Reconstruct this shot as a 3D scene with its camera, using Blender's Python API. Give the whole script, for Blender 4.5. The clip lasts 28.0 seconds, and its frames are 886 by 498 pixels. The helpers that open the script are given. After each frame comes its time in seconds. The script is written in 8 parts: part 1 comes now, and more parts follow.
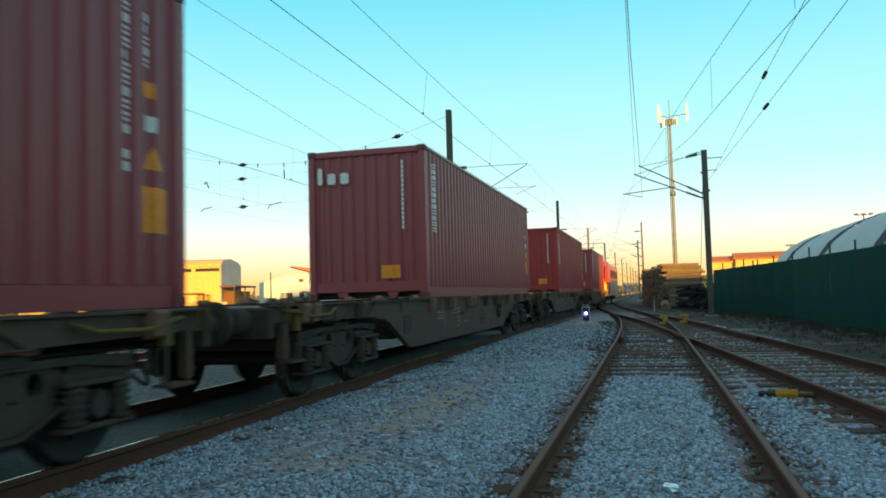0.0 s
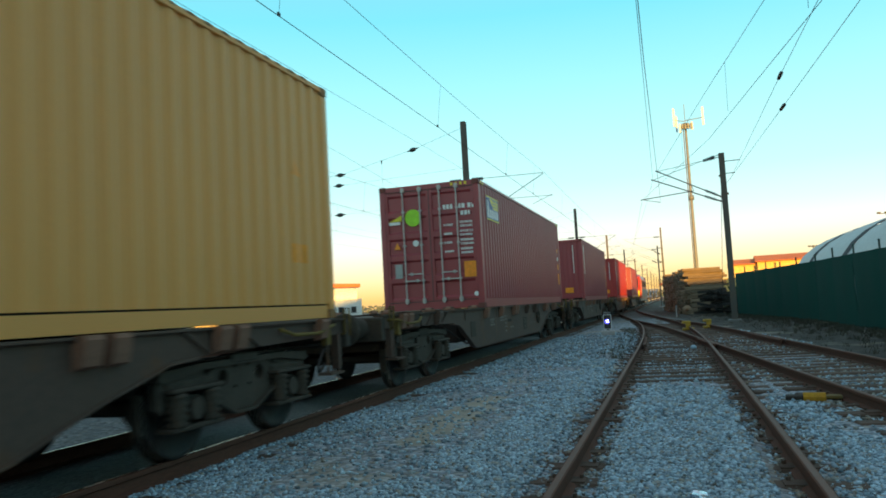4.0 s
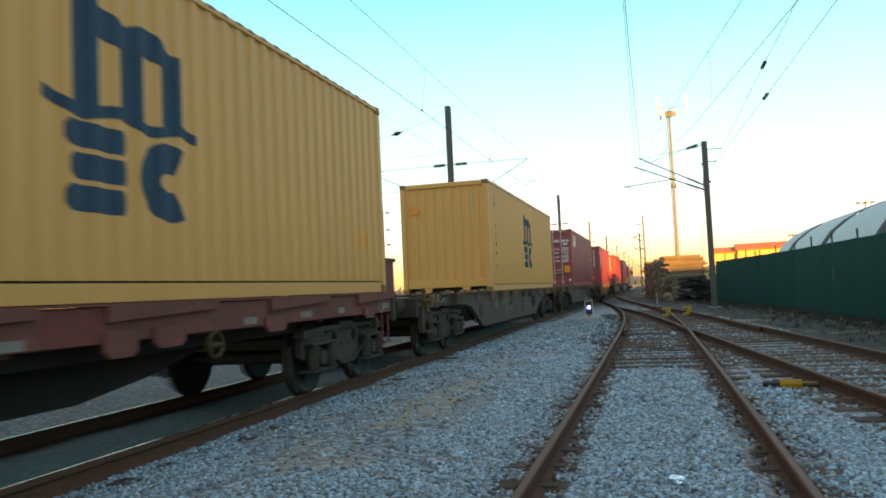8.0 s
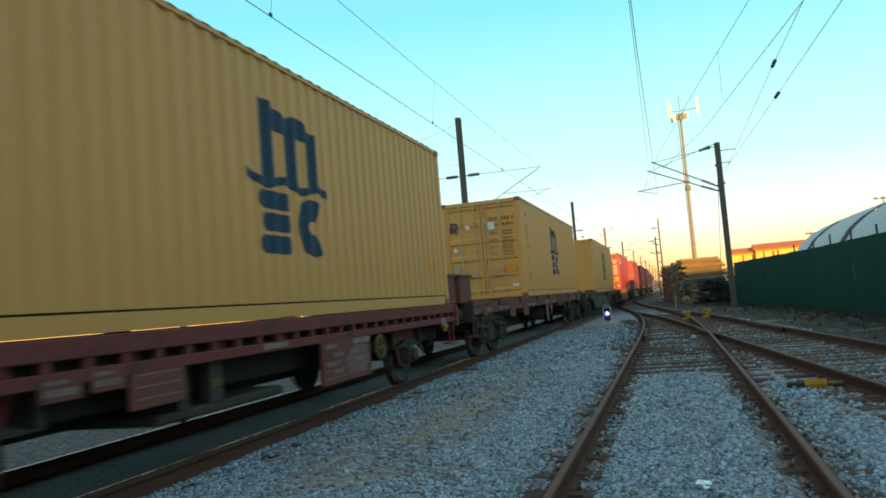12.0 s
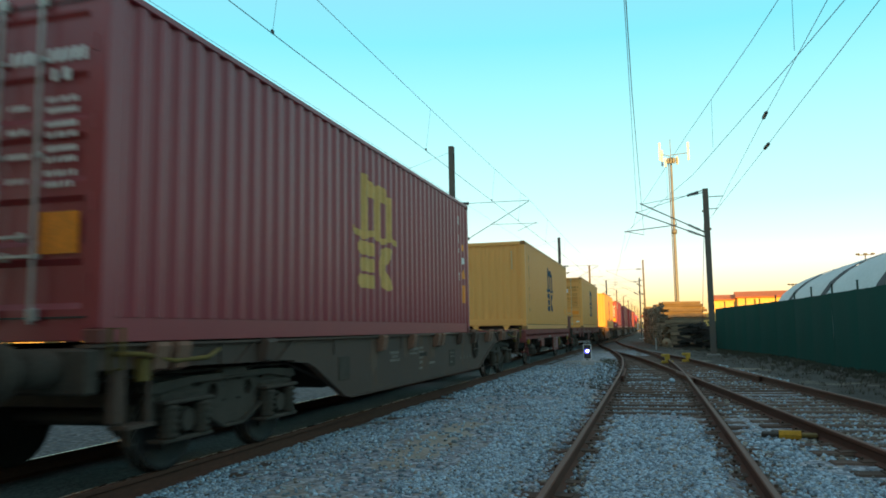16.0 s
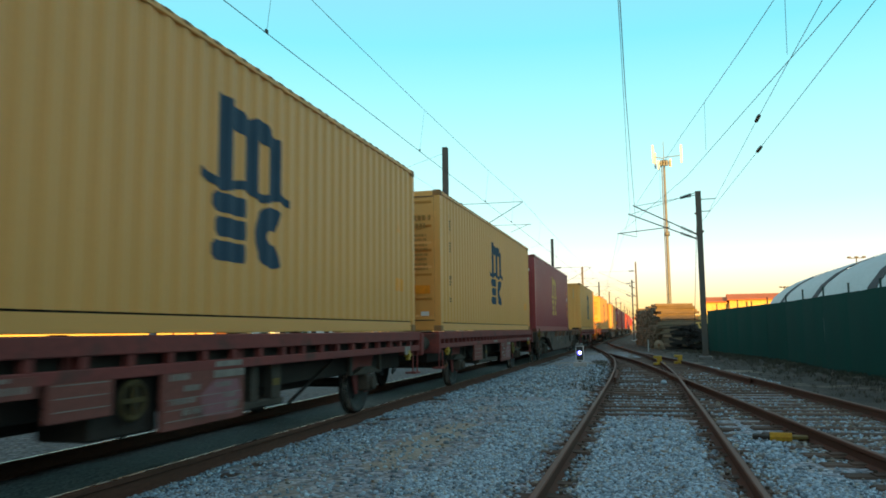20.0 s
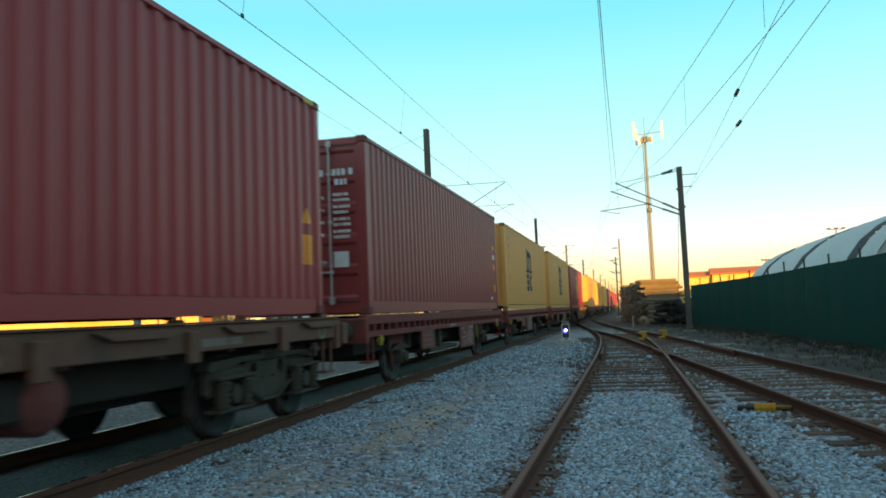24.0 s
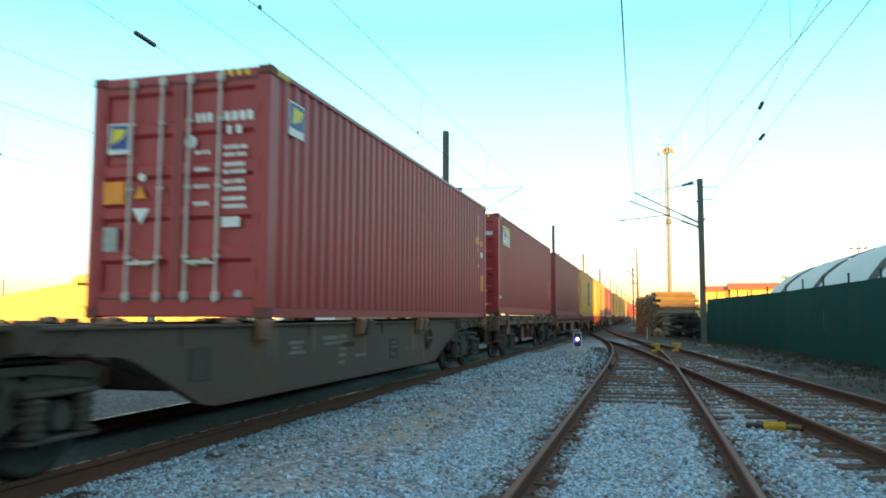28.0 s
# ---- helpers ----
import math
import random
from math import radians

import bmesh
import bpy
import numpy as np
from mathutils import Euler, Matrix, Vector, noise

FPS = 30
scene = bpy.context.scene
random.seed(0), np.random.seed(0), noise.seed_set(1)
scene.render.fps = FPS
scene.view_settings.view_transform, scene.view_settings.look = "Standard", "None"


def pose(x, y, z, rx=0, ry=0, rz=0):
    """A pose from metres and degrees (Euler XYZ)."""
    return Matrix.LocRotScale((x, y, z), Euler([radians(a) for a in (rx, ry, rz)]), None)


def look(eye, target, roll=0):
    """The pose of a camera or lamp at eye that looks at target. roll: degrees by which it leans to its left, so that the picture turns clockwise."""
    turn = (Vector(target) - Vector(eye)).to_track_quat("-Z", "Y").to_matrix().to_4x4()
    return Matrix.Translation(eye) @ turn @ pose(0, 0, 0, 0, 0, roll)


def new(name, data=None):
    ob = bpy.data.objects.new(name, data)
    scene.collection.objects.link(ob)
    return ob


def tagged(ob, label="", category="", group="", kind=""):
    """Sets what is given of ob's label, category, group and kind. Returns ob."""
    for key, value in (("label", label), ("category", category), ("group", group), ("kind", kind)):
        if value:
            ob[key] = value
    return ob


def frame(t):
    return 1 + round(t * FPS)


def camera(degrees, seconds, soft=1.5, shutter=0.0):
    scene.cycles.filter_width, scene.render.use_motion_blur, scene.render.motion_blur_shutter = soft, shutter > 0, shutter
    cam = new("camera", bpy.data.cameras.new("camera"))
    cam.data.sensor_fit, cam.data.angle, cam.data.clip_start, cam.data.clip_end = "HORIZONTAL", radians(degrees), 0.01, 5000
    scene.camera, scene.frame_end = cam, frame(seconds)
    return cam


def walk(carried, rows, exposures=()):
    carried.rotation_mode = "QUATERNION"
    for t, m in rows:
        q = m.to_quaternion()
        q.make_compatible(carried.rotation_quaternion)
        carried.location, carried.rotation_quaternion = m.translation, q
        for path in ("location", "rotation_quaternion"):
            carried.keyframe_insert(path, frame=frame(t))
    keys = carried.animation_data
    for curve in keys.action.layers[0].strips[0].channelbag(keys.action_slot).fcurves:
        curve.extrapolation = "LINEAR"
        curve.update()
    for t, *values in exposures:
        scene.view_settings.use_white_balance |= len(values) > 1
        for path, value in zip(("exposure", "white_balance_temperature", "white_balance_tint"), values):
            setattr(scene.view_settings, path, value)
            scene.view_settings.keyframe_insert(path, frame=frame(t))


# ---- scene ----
cam = camera(60.29, 28.0, soft=1.75, shutter=0.5)

# seconds and the turn of the camera, which stands between the rails of the siding
EYE = (0.0, 0.0, 1.284)
TURNS = [
    (0, 93.40, 1.54, 15.53), (0.5, 93.85, 1.91, 15.62), (1, 93.78, 2.26, 15.88), (1.5, 93.66, 2.11, 16.23), (2, 93.59, 1.77, 15.84), 
    (2.5, 93.72, 1.76, 16.51), (3, 93.95, 2.41, 16.65), (3.5, 94.19, 3.07, 16.69), (5.5, 94.68, 2.81, 17.70), (6, 94.68, 2.71, 15.93), 
    (6.5, 94.70, 3.80, 16.49), (7, 94.86, 2.93, 16.41), (7.5, 93.98, 2.10, 18.03), (8, 93.14, 2.62, 15.72), (8.5, 93.15, 2.66, 15.22), 
    (9, 93.47, 2.67, 15.19), (9.5, 93.92, 2.37, 14.62), (10, 94.14, 2.77, 14.78), (10.5, 94.19, 3.43, 15.00), (11, 93.95, 3.76, 14.75), 
    (11.5, 93.74, 4.25, 15.14), (12, 94.10, 4.67, 17.01), (12.5, 94.44, 4.68, 16.71), (14.5, 96.05, 2.59, 15.92), (15, 96.11, 1.94, 15.75), 
    (15.5, 96.11, 1.23, 15.58), (16, 96.07, 0.92, 15.59), (16.5, 95.95, 0.91, 15.72), (17, 95.66, 0.77, 15.60), (17.5, 95.74, 0.16, 15.55), 
    (18, 95.85, -0.26, 15.49), (18.5, 96.02, -0.31, 15.39), (19, 96.12, -0.08, 15.30), (19.5, 96.13, 0.20, 15.16), (20, 96.13, 0.66, 15.05), 
    (20.5, 95.99, 0.90, 14.92), (21, 95.84, 1.29, 14.79), (21.5, 95.59, 1.59, 14.60), (23.5, 94.90, 1.90, 13.77), (24, 94.75, 2.32, 14.01), 
    (24.5, 95.13, 0.93, 23.83), (25, 96.30, -0.50, 32.60), (25.5, 96.80, -2.72, 33.59), (26, 95.44, -2.39, 29.40),
    (26.5, 95.86, -2.07, 24.76), (27, 95.18, -1.29, 16.98), (27.5, 94.04, -1.04, 14.25), (28, 95.02, -0.17, 15.12),
]
# the camera sways a little while it swings to the last containers
SWAY = {24.5: (-0.073, -0.022, 1.263), 25: (-0.135, 0.12, 1.24), 25.5: (-0.209, 0.035, 1.273), 26: (-0.145, 0.011, 1.286), 26.5: (-0.122, -0.028, 1.266), 27: (-0.013, 0.041, 1.268), 27.5: (0.03, 0.10, 1.265), 28: (0.079, 0.162, 1.263)}
# seconds, stops, kelvin and tint, as the film camera adapts
EXPOSURES = [(0.0, 0.72, 6600, 11), (1.0, 0.92, 7100, 16), (2.0, 0.90, 6900, 13), (3.0, 0.78, 6550, 10), (6.0, 0.88, 6900, 13), (7.0, 0.72, 6550, 11), (8.0, 1.24, 7350, 24), (9.0, 0.88, 6900, 14),
             (10.0, 0.84, 6600, 11), (12.0, 0.88, 7000, 15), (15.0, 0.87, 6800, 13), (24.0, 0.87, 6800, 13), (24.4, 0.9, 6900, 16), (25.0, 1.62, 7050, 32), (25.5, 2.32, 7100, 36), (26.0, 2.54, 7100, 36),
             (26.5, 2.47, 7100, 36), (27.0, 2.12, 7050, 33), (27.5, 1.7, 6900, 22), (28.0, 1.45, 6750, 16)]
walk(cam, [(t, pose(*SWAY.get(t, EYE), rx, ry, rz)) for t, rx, ry, rz in TURNS], EXPOSURES)

# ---- world and sun ----
SUN_AZ, SUN_EL = 160.0, 4.6      # where the low sun stands, clockwise from +y


def build_world():
    w = bpy.data.worlds.new("evening_sky")
    scene.world = w
    w.use_nodes = True
    nt = w.node_tree
    bg = nt.nodes["Background"]
    sky = nt.nodes.new("ShaderNodeTexSky")
    sky.sky_type = "NISHITA"
    sky.sun_disc = False
    sky.sun_elevation = radians(SUN_EL)
    sky.sun_rotation = radians(SUN_AZ)
    co = nt.nodes.new("ShaderNodeTexCoord")
    sep = nt.nodes.new("ShaderNodeSeparateXYZ")
    nt.links.new(co.outputs["Generated"], sep.inputs[0])
    ramp = nt.nodes.new("ShaderNodeValToRGB")
    stops = [(0.0, (0.95, 0.56, 0.24)), (0.012, (1.06, 0.68, 0.23)), (0.024, (1.10, 0.82, 0.36)), (0.048, (1.06, 0.96, 0.64)), (0.074, (0.97, 1.03, 0.94)), (0.108, (0.73, 1.03, 1.03)),
             (0.152, (0.55, 1.01, 1.04)), (0.24, (0.40, 0.97, 1.02)), (0.36, (0.17, 0.80, 0.98)), (0.58, (0.34, 0.55, 0.70)), (1.0, (0.35, 0.43, 0.49))]
    el = ramp.color_ramp.elements
    el[0].position, el[0].color = stops[0][0], (*stops[0][1], 1)
    el[1].position, el[1].color = stops[-1][0], (*stops[-1][1], 1)
    for p, c in stops[1:-1]:
        e = el.new(p)
        e.color = (*c, 1)
    nt.links.new(sep.outputs["Z"], ramp.inputs[0])
    mix = nt.nodes.new("ShaderNodeMix")
    mix.data_type, mix.blend_type = "RGBA", "ADD"
    mix.inputs[0].default_value = 1.0
    gain = nt.nodes.new("ShaderNodeVectorMath")
    gain.operation = "SCALE"
    gain.inputs[3].default_value = 0.05
    nt.links.new(sky.outputs[0], gain.inputs[0])
    nt.links.new(ramp.outputs[0], mix.inputs["A"])
    nt.links.new(gain.outputs[0], mix.inputs["B"])
    nt.links.new(mix.outputs["Result"], bg.inputs[0])
    bg.inputs[1].default_value = 0.55
    lamp = bpy.data.lights.new("sun", "SUN")
    lamp.energy, lamp.angle, lamp.color = 5.0, radians(0.6), (1.0, 0.56, 0.10)
    ob = new("sun", lamp)
    a, e = radians(SUN_AZ), radians(SUN_EL)
    to_sun = Vector((math.sin(a) * math.cos(e), math.cos(a) * math.cos(e), math.sin(e)))
    ob.matrix_world = look(to_sun * 100, (0, 0, 0))


build_world()

# ---- materials ----
MATS = {}


def mat(name, base, rough=0.7, metal=0.0, second=None, scale=3.0, fine=40.0, bump=0.2, dist=0.01, island=0.0, spec=0.5, stain=None, amount=0.5,
        stretch=(1, 1, 1), emit=None, glow=0.0, rand=0.0, grit=1.0):
    """A surface with variation at two scales: broad patches of a second colour, fine grain and relief."""
    if name in MATS:
        return MATS[name]
    m = bpy.data.materials.new(name)
    m.use_nodes = True
    nt = m.node_tree
    bs = nt.nodes["Principled BSDF"]
    bs.inputs["Roughness"].default_value = rough
    bs.inputs["Metallic"].default_value = metal
    bs.inputs["Specular IOR Level"].default_value = spec
    co = nt.nodes.new("ShaderNodeTexCoord")
    mp = nt.nodes.new("ShaderNodeMapping")
    mp.inputs["Scale"].default_value = stretch
    nt.links.new(co.outputs["Object"], mp.inputs[0])

    def noise_node(sc, detail=4.0):
        n = nt.nodes.new("ShaderNodeTexNoise")
        n.inputs["Scale"].default_value = sc
        n.inputs["Detail"].default_value = detail
        nt.links.new(mp.outputs[0], n.inputs["Vector"])
        return n

    def blend(fac, a, b, kind="MIX"):
        x = nt.nodes.new("ShaderNodeMix")
        x.data_type = "RGBA"
        x.blend_type = kind
        for sock, v in ((x.inputs[0], fac), (x.inputs["A"], a), (x.inputs["B"], b)):
            if isinstance(v, (tuple, float, int)):
                sock.default_value = (*v, 1) if isinstance(v, tuple) else v
            else:
                nt.links.new(v, sock)
        return x.outputs["Result"]

    def curve(src, lo, hi, a=0.0, b=1.0):
        r = nt.nodes.new("ShaderNodeMapRange")
        for i, v in enumerate((lo, hi, a, b)):
            r.inputs[i + 1].default_value = v
        nt.links.new(src, r.inputs[0])
        return r.outputs[0]

    second = second or tuple(c * 0.72 for c in base)
    big = noise_node(scale)
    col = blend(curve(big.outputs[0], 0.35, 0.65, 0.0, amount), base, second)
    small = noise_node(fine, 3.0)
    grain = curve(small.outputs[0], 0.25, 0.75, 1 - 0.22 * grit, 1 + 0.18 * grit)
    comb = nt.nodes.new("ShaderNodeCombineColor")
    for i in range(3):
        nt.links.new(grain, comb.inputs[i])
    col = blend(1.0, col, comb.outputs[0], "MULTIPLY")
    if stain:
        st = noise_node(scale * 2.7, 6.0)
        col = blend(curve(st.outputs[0], 0.58, 0.7, 0.0, 0.85), col, stain)
    if island or rand:
        if island:
            g = nt.nodes.new("ShaderNodeNewGeometry")
            src, amp = g.outputs["Random Per Island"], island
        else:
            g = nt.nodes.new("ShaderNodeObjectInfo")
            src, amp = g.outputs["Random"], rand
        v = curve(src, 0, 1, 1 - amp, 1 + amp)
        c2 = nt.nodes.new("ShaderNodeCombineColor")
        for i in range(3):
            nt.links.new(v, c2.inputs[i])
        col = blend(1.0, col, c2.outputs[0], "MULTIPLY")
    nt.links.new(col, bs.inputs["Base Color"])
    nt.links.new(curve(small.outputs[0], 0.3, 0.7, max(rough - 0.12, 0.03), min(rough + 0.12, 1)), bs.inputs["Roughness"])
    if bump:
        bp = nt.nodes.new("ShaderNodeBump")
        bp.inputs["Strength"].default_value = bump
        bp.inputs["Distance"].default_value = dist
        nt.links.new(small.outputs[0], bp.inputs["Height"])
        nt.links.new(bp.outputs[0], bs.inputs["Normal"])
    if emit:
        bs.inputs["Emission Color"].default_value = (*emit, 1)
        bs.inputs["Emission Strength"].default_value = glow
    MATS[name] = m
    return m


M_RED = mat("oxide_red_paint", (0.30, 0.046, 0.044), 0.42, scale=0.5, fine=90, bump=0.03, second=(0.24, 0.040, 0.040), spec=0.5, stretch=(1, 1, 0.3), grit=0.25)
M_RED2 = mat("wine_red_paint", (0.31, 0.037, 0.047), 0.42, scale=0.5, fine=90, bump=0.03, second=(0.24, 0.032, 0.042), spec=0.62, stretch=(1, 1, 0.3), grit=0.25)
M_RED3 = mat("faded_red_paint", (0.385, 0.036, 0.039), 0.42, scale=0.5, fine=90, bump=0.03, second=(0.285, 0.031, 0.036), spec=0.45, stretch=(1, 1, 0.3), grit=0.25)
M_RED4 = mat("bright_red_paint", (0.42, 0.030, 0.028), 0.5, scale=0.8, fine=14, bump=0.05)
M_YEL = mat("mustard_yellow_paint", (0.77, 0.345, 0.085), 0.5, scale=0.6, amount=0.3, fine=90, bump=0.03, second=(0.68, 0.300, 0.076), stretch=(1, 1, 0.25), spec=0.45, grit=0.25)
M_NAVY = mat("navy_blue_decal", (0.022, 0.060, 0.100), 0.7, scale=4, fine=60, bump=0.0, spec=0.35)
M_GOLD = mat("pale_gold_decal", (0.74, 0.44, 0.15), 0.7, scale=4, fine=60, bump=0.0, spec=0.2)
M_WHITE = mat("white_decal", (0.78, 0.78, 0.76), 0.5, scale=8, fine=60, bump=0.0, second=(0.62, 0.60, 0.58))
M_ORANGE = mat("orange_yellow_sticker", (0.95, 0.285, 0.01), 0.45, scale=8, fine=60, bump=0.0)
M_LIME = mat("lime_green_sticker", (0.36, 0.75, 0.02), 0.45, scale=8, fine=60, bump=0.0)
M_BLUE = mat("deep_blue_sticker", (0.02, 0.06, 0.26), 0.45, scale=8, fine=60, bump=0.0)
M_YELL = mat("lemon_yellow_sticker", (0.80, 0.62, 0.03), 0.45, scale=8, fine=60, bump=0.0)
M_CREAM = mat("cream_painted_rod", (0.62, 0.57, 0.50), 0.5, scale=6, fine=60, bump=0.05)
M_GALV = mat("galvanised_steel", (0.52, 0.49, 0.46), 0.5, 0.2, scale=6, fine=60, bump=0.05)
M_YFADE = mat("faded_ochre_ink", (0.42, 0.20, 0.055), 0.8, scale=8, fine=60, bump=0.0, spec=0.15)
M_AMBER = mat("amber_sticker", (0.95, 0.33, 0.01), 0.45, scale=8, fine=60, bump=0.0)
M_CASTY = mat("rust_ochre_casting_and_notch_shade", (0.33, 0.16, 0.05), 0.75, scale=6, fine=40, bump=0.1, second=(0.18, 0.08, 0.035))
M_CASTR = mat("rust_worn_red_casting", (0.19, 0.045, 0.038), 0.75, scale=6, fine=40, bump=0.1, second=(0.12, 0.05, 0.035))
M_YINK = mat("faded_brown_ink", (0.085, 0.066, 0.036), 0.8, scale=8, fine=60, bump=0.0, spec=0.15)
M_YROD = mat("worn_yellow_painted_rod", (0.52, 0.42, 0.25), 0.5, scale=6, fine=60, bump=0.05)
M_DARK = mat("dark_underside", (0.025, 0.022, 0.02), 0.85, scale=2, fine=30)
M_WGREY = mat("grimy_grey_wagon_steel", (0.108, 0.068, 0.050), 0.72, scale=0.7, fine=18, bump=0.12, second=(0.078, 0.056, 0.046), stain=(0.14, 0.068, 0.036), spec=0.22)
M_WRED = mat("weathered_red_brown_wagon_steel", (0.245, 0.058, 0.049), 0.75, spec=0.18, scale=0.9, fine=18, bump=0.12, second=(0.15, 0.048, 0.041), stain=(0.09, 0.05, 0.04))
M_WFADE = mat("faded_salmon_red_wagon_paint", (0.235, 0.078, 0.060), 0.78, spec=0.18, scale=1.1, fine=18, bump=0.12, second=(0.15, 0.048, 0.040), stain=(0.12, 0.07, 0.055))
M_PINK = mat("faded_pink_paint", (0.30, 0.13, 0.14), 0.8, scale=6, fine=40, bump=0.05, second=(0.22, 0.085, 0.08), spec=0.2)
M_WBROWN = mat("dull_brown_wagon_steel", (0.185, 0.080, 0.052), 0.7, spec=0.25, scale=0.9, fine=18, bump=0.12, second=(0.125, 0.066, 0.048), stain=(0.08, 0.05, 0.04))
M_STREAK = mat("rust_streak_on_steel", (0.150, 0.080, 0.050), 0.85, scale=3, fine=30, bump=0.1, second=(0.12, 0.08, 0.055))
M_BOGIE = mat("brake_dust_black_steel", (0.086, 0.068, 0.053), 0.85, scale=3, fine=30, bump=0.25, second=(0.042, 0.034, 0.027), spec=0.15)
M_WHEEL = mat("oily_wheel_steel", (0.035, 0.031, 0.028), 0.7, scale=3, fine=30, bump=0.2, second=(0.05, 0.04, 0.032), spec=0.3)
# near-black, with the shade below the wagon decks put into the colour
M_FRAME = mat("shade_dark_underframe_steel", (0.042, 0.034, 0.029), 0.9, scale=2, fine=25, bump=0.2, second=(0.065, 0.045, 0.035), spec=0.15)
M_RUST = mat("rusty_steel", (0.22, 0.085, 0.035), 0.85, scale=4, fine=30, bump=0.3, second=(0.13, 0.055, 0.03))
M_TREAD = mat("worn_bright_steel", (0.55, 0.53, 0.50), 0.25, 1.0, scale=6, fine=80, bump=0.03)
M_YPART = mat("yellow_fitting_paint", (0.46, 0.27, 0.022), 0.6, scale=6, fine=40)
M_RAIL = mat("rust_brown_rail", (0.122, 0.053, 0.036), 0.9, spec=0.15, scale=3, fine=40, bump=0.35, second=(0.105, 0.055, 0.036), stretch=(1, 0.25, 1))
M_RAILTOP = mat("polished_rail_head", (0.66, 0.62, 0.56), 0.27, 1.0, scale=3, fine=60, bump=0.02, stretch=(1, 0.1, 1))
M_RAILDULL = mat("dull_rail_head", (0.17, 0.092, 0.068), 0.7, 0.0, spec=0.2, scale=3, fine=60, bump=0.1, stretch=(1, 0.2, 1))
M_WOOD = mat("oiled_sleeper_wood", (0.120, 0.080, 0.060), 0.9, spec=0.15, scale=3, fine=26, bump=0.4, second=(0.070, 0.048, 0.038), stretch=(0.3, 3, 3), rand=0.25)
M_PILE = mat("weathered_sleeper_timber", (0.26, 0.175, 0.11), 0.85, scale=3, fine=26, bump=0.4, second=(0.125, 0.092, 0.066), stretch=(0.4, 3, 3), rand=0.3)
M_CONC = mat("grey_sleeper_concrete", (0.20, 0.19, 0.175), 0.85, scale=3, fine=30, bump=0.2, rand=0.12)
M_STONE = mat("blue_grey_ballast_stone", (0.365, 0.478, 0.535), 0.85, scale=1.3, fine=50, bump=0.2, second=(0.31, 0.388, 0.424), spec=0.25)
M_STONER = mat("rust_dusted_ballast_stone", (0.30, 0.275, 0.225), 0.9, scale=1.3, fine=50, bump=0.2, second=(0.22, 0.185, 0.145), spec=0.2)


def stone_tints(m):
    """Each stone takes its own tint: slate, blue-grey, buff or nearly white."""
    nt = m.node_tree
    bs = nt.nodes["Principled BSDF"]
    old = bs.inputs["Base Color"].links[0].from_socket
    g = nt.nodes.new("ShaderNodeNewGeometry")
    r = nt.nodes.new("ShaderNodeValToRGB")
    stops = [(0.0, (0.34, 0.355, 0.37)), (0.24, (0.60, 0.625, 0.66)), (0.5, (0.92, 0.95, 1.0)), (0.66, (1.10, 1.14, 1.22)), (0.72, (1.02, 0.84, 0.70)), (0.82, (0.85, 0.66, 0.55)),
             (0.86, (1.14, 1.19, 1.24)), (1.0, (1.34, 1.38, 1.42))]
    el = r.color_ramp.elements
    el[0].position, el[0].color = stops[0][0], (*stops[0][1], 1)
    el[1].position, el[1].color = stops[-1][0], (*stops[-1][1], 1)
    for p, c in stops[1:-1]:
        el.new(p).color = (*c, 1)
    x = nt.nodes.new("ShaderNodeMix")
    x.data_type, x.blend_type = "RGBA", "MULTIPLY"
    x.inputs[0].default_value = 1.0
    nt.links.new(g.outputs["Random Per Island"], r.inputs[0])
    nt.links.new(old, x.inputs["A"])
    nt.links.new(r.outputs[0], x.inputs["B"])
    nt.links.new(x.outputs["Result"], bs.inputs["Base Color"])


stone_tints(M_STONE)
stone_tints(M_STONER)
M_MAST = mat("dark_mast_steel", (0.085, 0.078, 0.07), 0.6, 0.2, scale=2, fine=30, bump=0.1, second=(0.12, 0.085, 0.06))
M_LETTER = mat("worn_white_lettering", (0.29, 0.24, 0.205), 0.75, scale=5, fine=50, bump=0.0, second=(0.15, 0.11, 0.095), spec=0.2)
M_FLAP = mat("rusty_brown_flap", (0.24, 0.125, 0.085), 0.85, scale=4, fine=30, bump=0.2, second=(0.17, 0.09, 0.06), spec=0.2)
M_WORN = mat("faded_white_stencil", (0.17, 0.145, 0.12), 0.8, scale=9, fine=50, bump=0.0, second=(0.13, 0.10, 0.08), spec=0.2)
M_YDULL = mat("grimy_yellow_paint", (0.19, 0.122, 0.03), 0.8, scale=5, fine=40, bump=0.1, second=(0.085, 0.066, 0.036), spec=0.2)
M_YPLATE = mat("chipped_orange_yellow_paint", (0.50, 0.26, 0.022), 0.75, scale=5, fine=40, bump=0.1, second=(0.33, 0.15, 0.02), spec=0.25)
M_YDARK = mat("oily_ochre_paint", (0.10, 0.070, 0.028), 0.85, scale=5, fine=40, bump=0.1, second=(0.05, 0.04, 0.025), spec=0.15)
M_MASTG = mat("grey_mast_concrete", (0.25, 0.245, 0.25), 0.8, scale=2, fine=30, bump=0.1)
M_WIRE = mat("weathered_copper_wire", (0.045, 0.045, 0.045), 0.5, 0.6, scale=6, fine=60, bump=0.0)
M_INS = mat("dark_glazed_porcelain", (0.045, 0.05, 0.052), 0.25, scale=9, fine=60, bump=0.0)
M_FENCE = mat("dark_green_fence_netting", (0.008, 0.064, 0.050), 0.95, scale=0.6, fine=60, bump=0.15, second=(0.018, 0.050, 0.042), spec=0.10, stretch=(1, 1, 0.5))
M_POST = mat("dull_green_post_steel", (0.03, 0.06, 0.05), 0.6, 0.3, scale=3, fine=40, bump=0.05)
